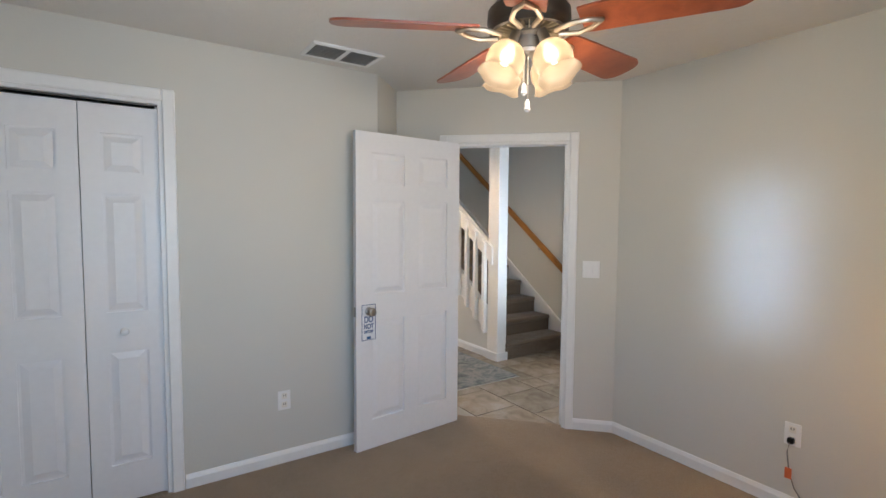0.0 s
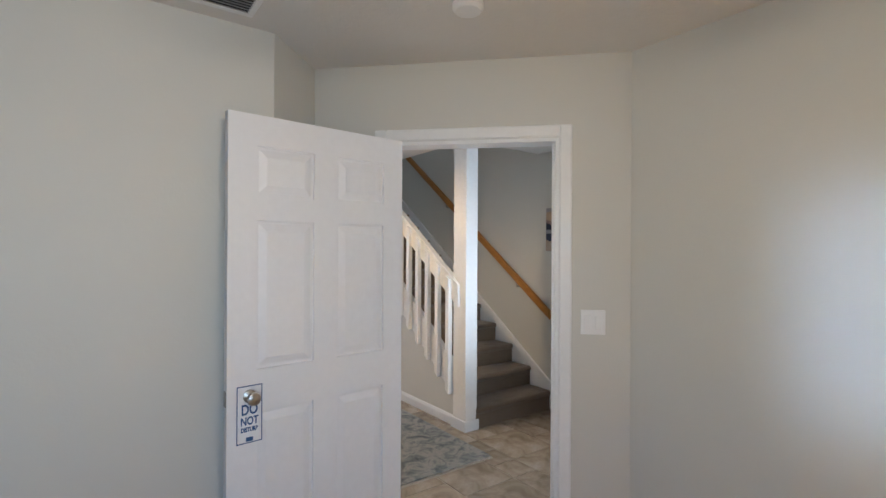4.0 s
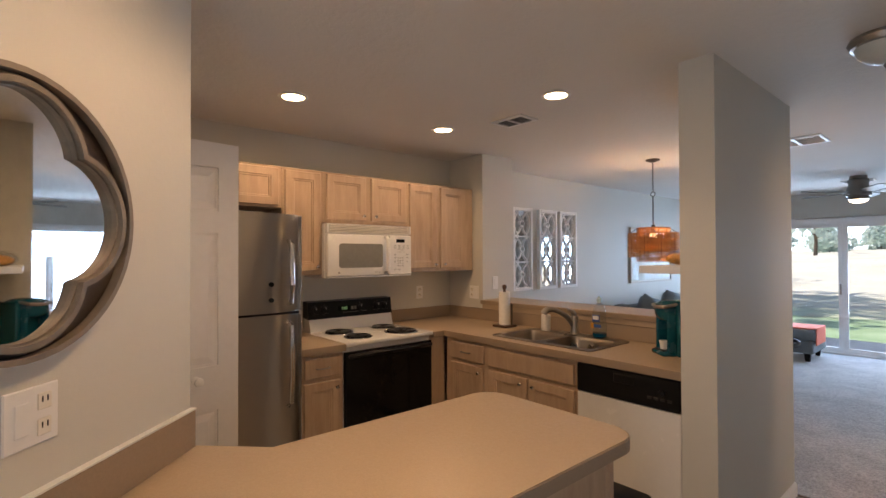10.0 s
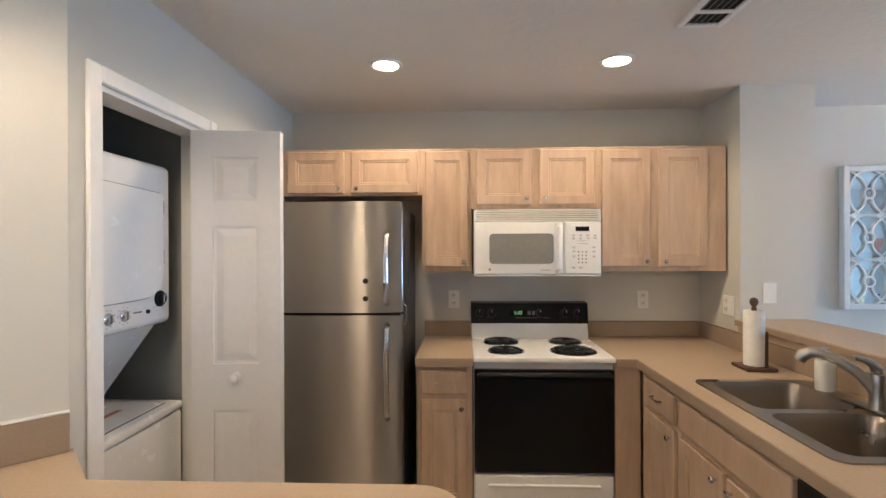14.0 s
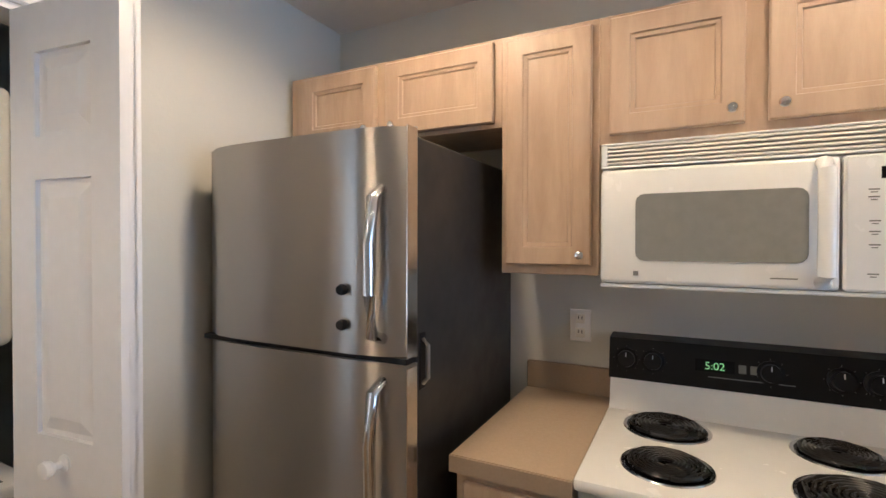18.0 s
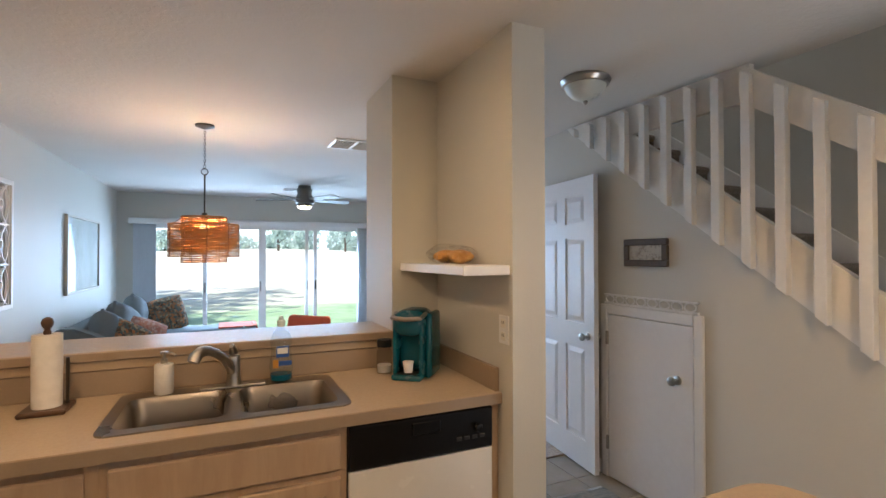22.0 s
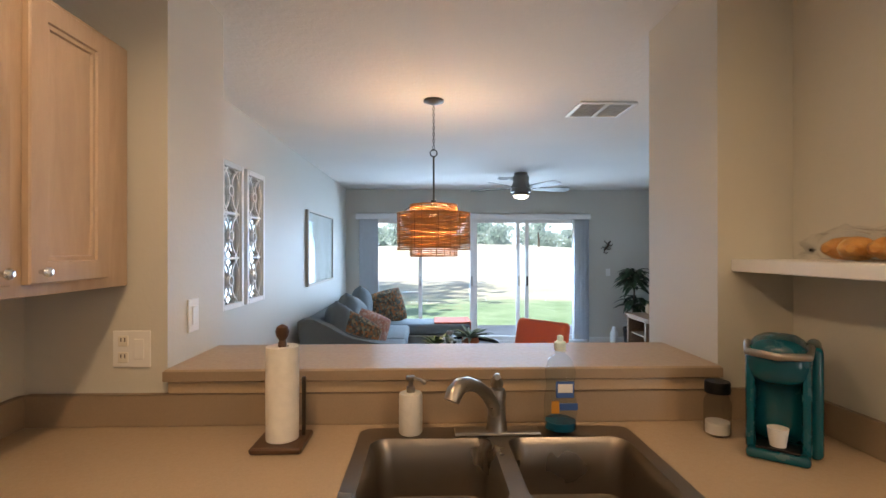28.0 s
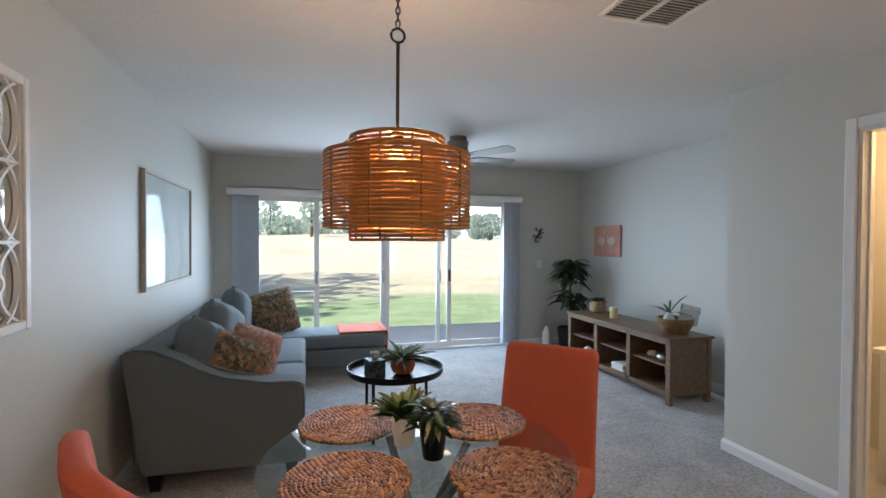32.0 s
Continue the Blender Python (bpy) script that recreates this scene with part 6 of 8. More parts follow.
for k in range(4):
    m = pose(0, 0, -0.344, 0, 0, 4 + 90 * k) @ pose(0.064, 0, 0, 0, 154, 0) @ Matrix.Scale(1.02, 4)
    part("lamp_arm", lathe([(0.016, -0.02), (0.018, 0.03), (0.026, 0.035), (0.026, 0.045)], 14, m=m), NICKEL, fan, "", True)
    prof = [(0.024, 0.04), (0.043, 0.052), (0.060, 0.078), (0.064, 0.11), (0.058, 0.132), (0.063, 0.15), (0.071, 0.162)]
    bm = bmesh.new()
    seg = 30
    rings = []
    for r, z in prof:
        wave = max(0, (z - 0.12) / 0.052)
        rings.append([bm.verts.new(m @ Vector(((r + 0.002 * wave * math.cos(5 * t)) * math.cos(t), (r + 0.002 * wave * math.cos(5 * t)) * math.sin(t), z + 0.004 * wave * math.cos(5 * t)))) for t in [2 * math.pi * q / seg for q in range(seg)]])
    for p, q in zip(rings, rings[1:]):
        for i in range(seg):
            bm.faces.new((p[i], p[(i + 1) % seg], q[(i + 1) % seg], q[i]))
    shade = part("shade", bm, FROST, fan, "glowing frosted tulip shade", True)
    shade.visible_shadow = False
    b_ = lathe([(0.012, 0.045), (0.022, 0.07), (0.024, 0.09), (0.012, 0.112), (0.003, 0.115)], 14, m=m)
    bulb_ = part("bulb", b_, BULB, shade, "", True)
    bulb_.visible_shadow = False
for x, y, n in ((0.0, 0.0, 17), (-0.014, 0.004, 12)):
    part("pull_chain", tube([(x, y, -0.36), (x, y, -0.36 - 0.011 * n)], 0.0022, 6), NICKEL, fan)
    part("pull_bob", lathe([(0.004, 0), (0.009, -0.012), (0.007, -0.024), (0.011, -0.034), (0.004, -0.042)], 12, m=Matrix.Translation((x, y, -0.36 - 0.011 * n))), CREAM, fan, "", True)


def ceiling_vent(at, w, d, label, split=True, rz=0, backing=None, slat=None):
    root = thing("ceiling_vent", label, "vent", (at[0], at[1], C), rz)
    # dark sheet behind the slats stands for the shade in the duct
    part("backing", one(-w / 2 + 0.02, -d / 2 + 0.02, -0.004, w / 2 - 0.02, d / 2 - 0.02, -0.001), backing or BLACK, root)
    for q in ((-w / 2, -d / 2, -0.014, w / 2, -d / 2 + 0.025, -0.0), (-w / 2, d / 2 - 0.025, -0.014, w / 2, d / 2, -0.0), (-w / 2, -d / 2 + 0.025, -0.014, -w / 2 + 0.025, d / 2 - 0.025, -0.0), (w / 2 - 0.025, -d / 2 + 0.025, -0.014, w / 2, d / 2 - 0.025, -0.0)):
        part("frame", one(*q, 0.004), WHITE, root)
    n = max(5, int((d - 0.05) / 0.02))
    for k in range(n):
        y = -d / 2 + 0.03 + (d - 0.06) * k / (n - 1)
        part("slat", one(-w / 2 + 0.025, -0.005, -0.001, w / 2 - 0.025, 0.005, 0.001, 0, Matrix.Translation((0, y, -0.009)) @ pose(0, 0, 0, 40)), slat or WHITE, root)
    if split:
        part("divider", one(-0.012, -d / 2 + 0.025, -0.0145, 0.012, d / 2 - 0.025, -0.010), WHITE, root)
    return root


ceiling_vent((1.24, 3.20), 0.42, 0.24, "white louvred return vent in the bedroom ceiling", slat=SLAT)
ceiling_vent((0.955, 6.43), 0.27, 0.185, "white louvred vent in the kitchen ceiling", slat=SLAT)
ceiling_vent((2.06, 8.68), 0.38, 0.34, "white louvred supply vent in the dining ceiling", backing=GREYWIN)
ceiling_vent((1.98, 11.85), 0.32, 0.20, "small louvred vent in the living room ceiling")
det = thing("smoke_detector", "round white smoke detector on the ceiling", "smoke detector", (2.09, 2.73, C))
part("body", lathe([(0.06, 0), (0.06, -0.02), (0.05, -0.032), (0.02, -0.036)], 28), WHITE, det, "", True)
det2 = thing("smoke_detector", "round white smoke detector on the hall ceiling", "smoke detector", (2.806, 7.86, C))
part("body", lathe([(0.065, 0), (0.065, -0.022), (0.052, -0.036), (0.02, -0.04)], 28), WHITE, det2, "", True)

plate("light_switch", (*u45(DOOR_B + 0.16), 1.155), -45, "switch", "white double rocker switch beside the door", 0.115)
plate("outlet", (0.946, BED_N, 0.395), 0, "outlet", "white double outlet low on the closet wall")
o_ = plate("outlet", (BED_E, 1.531, 0.41), 270, "outlet", "white outlet with a black plug in it")
part("plug", one(-0.014, -0.038, -0.042, 0.014, -0.009, -0.012, 0.005), BLACK, o_)
cord = solo("lamp_cord", tube([(BED_E - 0.035, 1.531, 0.375), (BED_E - 0.05, 1.535, 0.33), (BED_E - 0.03, 1.53, 0.22), (BED_E - 0.04, 1.50, 0.15), (BED_E - 0.05, 1.42, 0.05), (BED_E - 0.07, 1.30, 0.008), (BED_E - 0.06, 1.05, 0.006), (BED_E - 0.10, 0.8, 0.006), (BED_E - 0.12, 0.62, 0.006)], 0.0035, 6), plain("grey_cord", (0.20, 0.19, 0.18), 0.5), "grey lamp cord trailing down to the carpet", "cord", smooth=True)
part("cord_tag", one(BED_E - 0.042, 1.515, 0.19, BED_E - 0.038, 1.545, 0.245), plain("orange_tag", (0.62, 0.14, 0.05), 0.6), cord)

def rounded_slab(hx, hy, r, z0, z1):
    """A level board with rounded corners."""
    pts = []
    for cx, cy, a0 in ((hx - r, hy - r, 0), (r - hx, hy - r, 90), (r - hx, r - hy, 180), (hx - r, r - hy, 270)):
        pts += [(cx + r * math.cos(radians(a0 + q * 18)), cy + r * math.sin(radians(a0 + q * 18))) for q in range(6)]
    return prism(pts, z0, z1)


ns = thing("nightstand", "small rustic wooden nightstand with an open shelf", "nightstand", (2.575, 0.54, 0.009))
part("tabletop", rounded_slab(0.175, 0.185, 0.03, 0.53, 0.55), wood("nightstand_oak", (0.028, 0.018, 0.010), (0.06, 0.038, 0.021), (0.5, 3, 3), 8, 0.4), ns)
for x in (-0.145, 0.145):
    part("side_panel", one(x - 0.012, -0.155, 0.02, x + 0.012, 0.155, 0.53, 0.003), WALNUT, ns)
part("back_panel", one(-0.133, 0.14, 0.10, 0.133, 0.153, 0.53), WALNUT, ns)
for z in (0.10, 0.33):
    part("shelf", one(-0.133, -0.155, z, 0.133, 0.14, z + 0.018), WALNUT, ns)
bl = thing("bedside_lamp", "black metal bedside lamp with a bare glowing filament bulb", "table lamp", (2.60, 0.545, 0.559))
part("base", lathe([(0.072, 0), (0.082, 0.008), (0.082, 0.026), (0.07, 0.034), (0.01, 0.036)], 12), BLACK, bl, "", True)
part("stem", tube([(0.02, 0, 0.03), (0.02, 0, 0.40), (0.016, 0, 0.44), (0, 0, 0.46), (-0.02, 0, 0.45), (-0.026, 0, 0.42), (-0.026, 0, 0.40)], 0.0065, 10), BLACK, bl, "", True)
part("cap", lathe([(0.008, 0.41), (0.022, 0.405), (0.026, 0.36), (0.036, 0.352), (0.036, 0.344), (0.01, 0.343)], 20, m=Matrix.Translation((-0.026, 0, 0))), BLACK, bl, "", True)
gb = part("glass_shade", lathe([(0.020, 0.345), (0.042, 0.325), (0.055, 0.285), (0.048, 0.235), (0.030, 0.210)], 24, m=Matrix.Translation((-0.026, 0, 0)), caps=False), GLASS, bl, "", True)
gb.visible_shadow = False
bb = part("bulb", lathe([(0.008, 0.344), (0.009, 0.325), (0.017, 0.300), (0.022, 0.283), (0.016, 0.264), (0.003, 0.258)], 18, m=Matrix.Translation((-0.026, 0, 0))), glow("filament_bulb", (1.0, 0.50, 0.10), 0.6), bl, "", True)
bb.visible_shadow = False
part("socket_switch", tube([(-0.026, 0, 0.375), (-0.06, 0.0, 0.375)], 0.005, 8), BLACK, bl)

GREYWOOD = plain("grey_painted_wood", (0.11, 0.13, 0.135), 0.6, var=0.15, scale=20)
for cx, lab in ((1.90, "arched grey window-pane mirror frame on the wall"), (2.275, "arched grey window-pane mirror frame beside its twin")):
    am = thing("arched_mirror", lab, "mirror", (cx, BED_S + 0.002, 0.895), 180)
    w_, h_ = 0.148, 0.682
    arc = [(w_ * math.cos(a), h_ + w_ * math.sin(a)) for a in [math.pi * k / 14 for k in range(15)]]
    part("frame", tube([(w_ * 0.97, -0.02, 0.02)] + [(x * 0.97, -0.02, z) for x, z in arc] + [(-w_ * 0.97, -0.02, 0.02)], 0.016, 8, closed=True), GREYWOOD, am, "", True)
    for z in (0.23, 0.455, 0.682):
        part("glazing_bar", one(-w_, -0.028, z - 0.008, w_, -0.012, z + 0.008, 0.003), GREYWOOD, am)
    for x in (-0.052, 0.052):
        part("glazing_bar", one(x - 0.008, -0.028, 0.02, x + 0.008, -0.012, 0.682, 0.003), GREYWOOD, am)
    part("roundel", tube([(0.05 * math.cos(a), -0.02, 0.755 + 0.05 * math.sin(a)) for a in [math.pi * k / 8 for k in range(16)]], 0.009, 8, closed=True), GREYWOOD, am, "", True)
    part("mirror_glass", slab([(w_ * 0.95, 0.02)] + [(x * 0.95, z) for x, z in arc] + [(-w_ * 0.95, 0.02)], Matrix.Translation((0, -0.010, 0)), 0.006), MIRROR, am)

hang = thing("door_hanger", "white and blue door hanger sign on the bedroom door knob", "sign", tuple(door.matrix_basis @ Vector((0.742, 0.0355, 0.0))), 4.6)
# the hanger lies against the room side of the open door
INK = plain("navy_ink", (0.02, 0.08, 0.22), 0.6)
part("card", boxes((-0.050, -0.003, 0.715, 0.050, -0.0015, 0.87), (-0.050, -0.003, 0.87, -0.02, -0.0015, 0.930), (0.02, -0.003, 0.87, 0.050, -0.0015, 0.930), (-0.050, -0.003, 0.930, 0.050, -0.0015, 0.943)), plain("sign_card", (0.78, 0.79, 0.81), 0.6), hang)
for q in ((-0.050, 0.715, 0.050, 0.7185), (-0.050, 0.9395, 0.050, 0.943), (-0.050, 0.7185, -0.0465, 0.9395), (0.0465, 0.7185, 0.050, 0.9395)):
    part("border", one(q[0], -0.0045, q[1], q[2], -0.003, q[3]), INK, hang)
up_ = Matrix(((1, 0, 0, 0), (0, 0, -1, -0.0032), (0, 1, 0, 0), (0, 0, 0, 1)))
for txt, z, sz in (("DO", 0.846, 0.058), ("NOT", 0.801, 0.044), ("DISTURB", 0.768, 0.0235)):
    lettering(txt, sz, Matrix.Translation((0, 0, z)) @ up_ @ Matrix.Diagonal((0.72, 1, 1, 1)), INK, hang, thick=0.0012)
part("emblem", one(-0.014, -0.0045, 0.722, 0.014, -0.003, 0.738), INK, hang)


# ---- hall and fixtures ----
dome = thing("flush_ceiling_light", "flush ceiling light with a nickel ring and alabaster glass bowl", "ceiling light", (2.828, 6.665, C))
part("ring", lathe([(0.125, 0), (0.133, -0.016), (0.122, -0.038), (0.108, -0.042)], 36), NICKEL, dome, "", True)
part("bowl", lathe([(0.111, -0.037), (0.101, -0.068), (0.073, -0.098), (0.036, -0.116), (0.007, -0.12)], 36), DOMEGLASS, dome, "", True)
part("finial", lathe([(0.011, -0.118), (0.013, -0.127), (0.006, -0.138), (0.002, -0.141)], 14), NICKEL, dome, "", True)
# the last fitting, at (2.30, 4.60), is unseen and added for its lamp
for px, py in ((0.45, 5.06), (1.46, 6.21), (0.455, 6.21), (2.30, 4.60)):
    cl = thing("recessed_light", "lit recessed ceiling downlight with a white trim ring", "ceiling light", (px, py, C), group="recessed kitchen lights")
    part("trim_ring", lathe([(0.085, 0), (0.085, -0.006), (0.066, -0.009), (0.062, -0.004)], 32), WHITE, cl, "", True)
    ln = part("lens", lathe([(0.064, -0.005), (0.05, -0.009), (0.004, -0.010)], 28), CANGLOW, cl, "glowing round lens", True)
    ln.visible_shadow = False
rug1 = solo("runner_rug", one(2.46, 3.90, 0.0, 3.27, 7.02, 0.012, 0.004), RUG, "faded blue-grey patterned runner rug on the hall tiles", "rug")
for y, s_ in ((7.02, 1), (3.90, -1)):
    bm = bmesh.new()
    for k in range(60):
        x = 2.465 + k * 0.0135
        tube([(x, y, 0.006), (x + 0.003, y + s_ * 0.03, 0.003)], 0.0022, 4, bm)
    tagged(part("fringe", bm, plain("fringe_cotton", (0.58, 0.58, 0.56), 0.95), rug1), kind="stuff")
quat = thing("round_mirror", "round wooden mirror with an inset quatrefoil", "mirror", tuple(D45 @ Vector((-0.085, THICK + 0.002, 1.588))), 135)
R = 0.284
part("mirror_glass", lathe([(R - 0.01, 0.0), (R - 0.01, 0.006)], 48, m=pose(0, 0, 0, 90)), MIRROR, quat)


def flat_ring(r0, r1, y0, y1, a0=0.0, a1=360.0, c=(0, 0), n=48):
    bm = bmesh.new()
    full = a1 - a0 >= 359.9
    loops = []
    for k in range(n + (0 if full else 1)):
        a = radians(a0 + (a1 - a0) * k / n)
        ca, sa = math.cos(a), math.sin(a)
        loops.append([bm.verts.new((c[0] + r * ca, y, c[1] + r * sa)) for r, y in ((r0, y0), (r1, y0), (r1, y1), (r0, y1))])
    pairs = list(zip(loops, loops[1:])) + ([(loops[-1], loops[0])] if full else [])
    for p, q in pairs:
        for i in range(4):
            bm.faces.new((p[i], p[(i + 1) % 4], q[(i + 1) % 4], q[i]))
    if not full:
        bm.faces.new(loops[0]), bm.faces.new(loops[-1][::-1])
    return bm


part("rim", flat_ring(R - 0.012, R, -0.032, 0), TAUPE, quat, "", True)


def foil_radius(a, c, r):
    """How far the quatrefoil of four circles (centres at c, radius r) reaches along the angle a."""
    b = (a + math.pi / 4) % (math.pi / 2) - math.pi / 4
    return c * math.cos(b) + math.sqrt(max(0.0, r * r - (c * math.sin(b)) ** 2))


def foil_band(c, r0, r1, y0, y1, n=120):
    """A band that follows the quatrefoil, from its inner to its outer edge."""
    bm = bmesh.new()
    loops = []
    for k in range(n):
        a = 2 * math.pi * k / n
        f0, f1 = foil_radius(a, c, r0), foil_radius(a, c, r1)
        loops.append([bm.verts.new((f * math.cos(a), y, f * math.sin(a))) for f, y in ((f0, y0), (f1, y0), (f1, y1), (f0, y1))])
    for p, q in zip(loops, loops[1:] + loops[:1]):
        for i in range(4):
            bm.faces.new((p[i], p[(i + 1) % 4], q[(i + 1) % 4], q[i]))
    return bm


FOIL = 0.113
part("quatrefoil", foil_band(FOIL, 0.137, 0.149, -0.030, -0.006), TAUPE, quat)
part("inner_step", foil_band(FOIL, 0.132, 0.137, -0.018, -0.006), TAUPE, quat)
# dark board stands for the shade in the open spandrels between foil and rim
back_ = bmesh.new()
ring_ = [[back_.verts.new((f * math.cos(a), -0.010, f * math.sin(a))) for f in (foil_radius(a, FOIL, 0.142), R - 0.010)] for a in [2 * math.pi * k / 96 for k in range(96)]]
for p, q in zip(ring_, ring_[1:] + ring_[:1]):
    back_.faces.new((p[0], p[1], q[1], q[0]))
bmesh.ops.solidify(back_, geom=list(back_.faces), thickness=0.004)
part("spandrel_shade", back_, UMBER, quat)
plant = thing("potted_plant", "long-leaved green plant standing at the foot of the stairs", "plant", (4.22, 3.78, 0))
part("pot", lathe([(0.10, 0), (0.13, 0.02), (0.15, 0.24), (0.14, 0.25), (0.12, 0.22)], 24), TERRACOTTA, plant, "", True)
part("soil", lathe([(0.125, 0.21), (0.02, 0.225)], 20), SOIL, plant)
bm = bmesh.new()
rng = random.Random(8)
for k in range(22):
    a = rng.uniform(0, 6.28)
    leaf_blade(bm, (0.03 * math.cos(a), 0.03 * math.sin(a), 0.22), (math.cos(a) * 0.6, math.sin(a) * 0.6, rng.uniform(0.7, 1.4)), rng.uniform(0.35, 0.55), 0.035, 0.45, 7)
part("leaves", bm, LEAF, plant)
sensor = thing("door_chime", "white plastic chime box high on the wall", "chime", tuple(D45 @ Vector((0.02, THICK + 0.001, 2.18))), 135)
part("box", one(-0.09, -0.045, -0.05, 0.09, 0, 0.05, 0.008), BISQUE, sensor)
# bathroom glimpsed through its door
vanity = thing("vanity_cabinet", "white bathroom vanity with a pale top", "vanity", (4.18, 8.55, 0))
part("body", one(-0.25, -0.45, 0, 0.25, 0.45, 0.78), WHITE, vanity)
part("top", one(-0.28, -0.48, 0.78, 0.25, 0.48, 0.82, 0.008), CREAM, vanity)
setting("floor_bathroom", one(STAIR_X, 8.04, 0.0, E, 9.53, 0.012), WHITETILE)

# stone tiles of the hall, laid in mixed sizes, and the pale row before the carpet
tile_mesh = {}


def tile(x, y, w, d, material, parent, key):
    k = (round(w, 3), round(d, 3), key)
    if k not in tile_mesh:
        bm = one(-w / 2 + 0.003, -d / 2 + 0.003, -0.005, w / 2 - 0.003, d / 2 - 0.003, 0.0, 0.0015)
        tile_mesh[k] = finish(bm, "tile", material, False)
    ob = new("tile", tile_mesh[k])
    ob.parent = parent
    ob.location = (x, y, 0.0)


def laid(x0, x1, y0, y1):
    u = 0.205
    ny, nx = int((y1 - y0) / u), int((x1 - x0) / u)
    used = set()
    r = random.Random(3)
    for j in range(ny):
        for i in range(nx):
            if (i, j) in used:
                continue
            for w, d in r.sample([(2, 2), (2, 1), (1, 2), (1, 1), (2, 2)], 5) + [(1, 1)]:
                cells = [(i + a, j + b) for a in range(w) for b in range(d)]
                if i + w <= nx and j + d <= ny and not used & set(cells):
                    used.update(cells)
                    cx, cy = x0 + (i + w / 2) * u, y0 + (j + d / 2) * u
                    if cx + cy > 5.45 and not (cx < 1.7 and cy < 4.3) and cx - cy < 0.5:
                        tile(cx, cy, w * u, d * u, TILE, hall_floor, "stone")
                    break


laid(2.36, 4.42, 2.75, 6.90)
laid(1.60, 2.36, 3.57, 4.30)
for row in (7.0375, 7.3725):
    for k in range(4):
        tile(2.30 + 0.14 + k * 0.305, row, 0.305, 0.335, PALETILE, hall_floor, "pale")
setting("threshold_strip", one(2.283, 7.530, 0.0, 3.428, 7.545, 0.009, 0.002), plain("brown_strip", (0.10, 0.065, 0.04), 0.6))
setting("floor_kitchen", one(W, LAUNDRY, -0.006, 2.30, 7.03, 0.0), mottled("kitchen_vinyl", ((0.3, (0.36, 0.31, 0.25)), (0.7, (0.48, 0.43, 0.36))), 5, 0.45))


# ---- dining ----
pend = thing("pendant_lamp", "rattan drum pendant lamp hanging on a chain", "pendant lamp", (0.927, 8.52, C))
part("canopy", lathe([(0.065, 0), (0.065, -0.012), (0.02, -0.028), (0.006, -0.03)], 28), DARKMETAL, pend, "", True)
for k in range(14):
    z = -0.035 - k * 0.0205
    pts = []
    for q in range(12):
        a = 2 * math.pi * q / 12
        h, v = 0.007 * math.cos(a), 0.014 * math.sin(a)
        pts.append((h, 0, z + v) if k % 2 else (0, h, z + v))
    part("chain_link", tube(pts, 0.0022, 5, closed=True), DARKMETAL, pend)
part("ring", tube([(0.022 * math.cos(a), 0, -0.34 + 0.022 * math.sin(a)) for a in [math.pi * k / 10 for k in range(20)]], 0.0042, 8, closed=True), DARKMETAL, pend, "", True)
part("rod", tube([(0, 0, -0.362), (0, 0, -0.70)], 0.006, 10), DARKMETAL, pend, "", True)
part("socket", lathe([(0.018, -0.64), (0.020, -0.66), (0.020, -0.70), (0.012, -0.705)], 16), DARKMETAL, pend, "", True)
pb = part("bulb", lathe([(0.012, -0.70), (0.030, -0.74), (0.032, -0.765), (0.018, -0.79), (0.003, -0.795)], 18), glow("amber_bulb", (1.0, 0.60, 0.26), 3.5), pend, "", True)
pb.visible_shadow = False
rr = random.Random(5)
RIBCANE = wood("dark_cane", (0.16, 0.060, 0.018), (0.28, 0.115, 0.036), (1, 1, 1), 12, 0.55)
for r, z0, z1, n, nm in ((0.150, -0.995, -0.676, 26, "inner_drum"), (0.232, -0.955, -0.730, 20, "outer_drum")):
    dr = part(nm, tube([(r * math.cos(a), r * math.sin(a), z1 + 0.004) for a in [2 * math.pi * q / 40 for q in range(40)]], 0.005, 6, closed=True), RATTAN, pend, "woven rattan drum", True)
    for k in range(n):
        z = z0 + (z1 - z0) * k / (n - 1)
        ph = rr.uniform(0, 6)
        drum = bmesh.new()
        tube([((r + 0.0012 * math.sin(3 * a + ph)) * math.cos(a), (r + 0.0012 * math.sin(3 * a + ph)) * math.sin(a), z + 0.0011 * math.sin(2 * a + ph)) for a in [2 * math.pi * q / 40 for q in range(40)]], 0.0047, 6, drum, closed=True)
        part("cane", drum, RATTAN, dr, "", True)
    for q in range(10):
        a = 2 * math.pi * q / 10 + 0.42
        part("rib", tube([(r * math.cos(a), r * math.sin(a), z0 - 0.004), (r * math.cos(a), r * math.sin(a), z1 + 0.004)], 0.0038, 6), RIBCANE, dr)
for q in range(4):
    a = math.pi / 2 * q + 0.5
    part("spoke", tube([(0, 0, -0.679), (0.15 * math.cos(a), 0.15 * math.sin(a), -0.679), (0.232 * math.cos(a), 0.232 * math.sin(a), -0.732)], 0.003, 6), DARKMETAL, pend)

TX, TY, TZ = 1.0, 8.50, 0.75
table = thing("dining_table", "round glass dining table on crossed metal legs", "table", (TX, TY, 0))
tt = part("tabletop", lathe([(0.494, TZ - 0.012), (0.5, TZ - 0.009), (0.5, TZ - 0.003), (0.494, TZ)], 72), TABLEGLASS, table, "clear glass round top", True)
tt.visible_shadow = False
LEGGREY = metal("grey_legs", (0.22, 0.22, 0.23), 0.4)
for k in range(4):
    a = radians(20 + 90 * k)
    part("leg", tube([(0.33 * math.cos(a), 0.33 * math.sin(a), 0.0), (0.04 * math.cos(a), 0.04 * math.sin(a), 0.42), (-0.20 * math.cos(a), -0.20 * math.sin(a), TZ - 0.014)], 0.014, 10), LEGGREY, table, "", True)
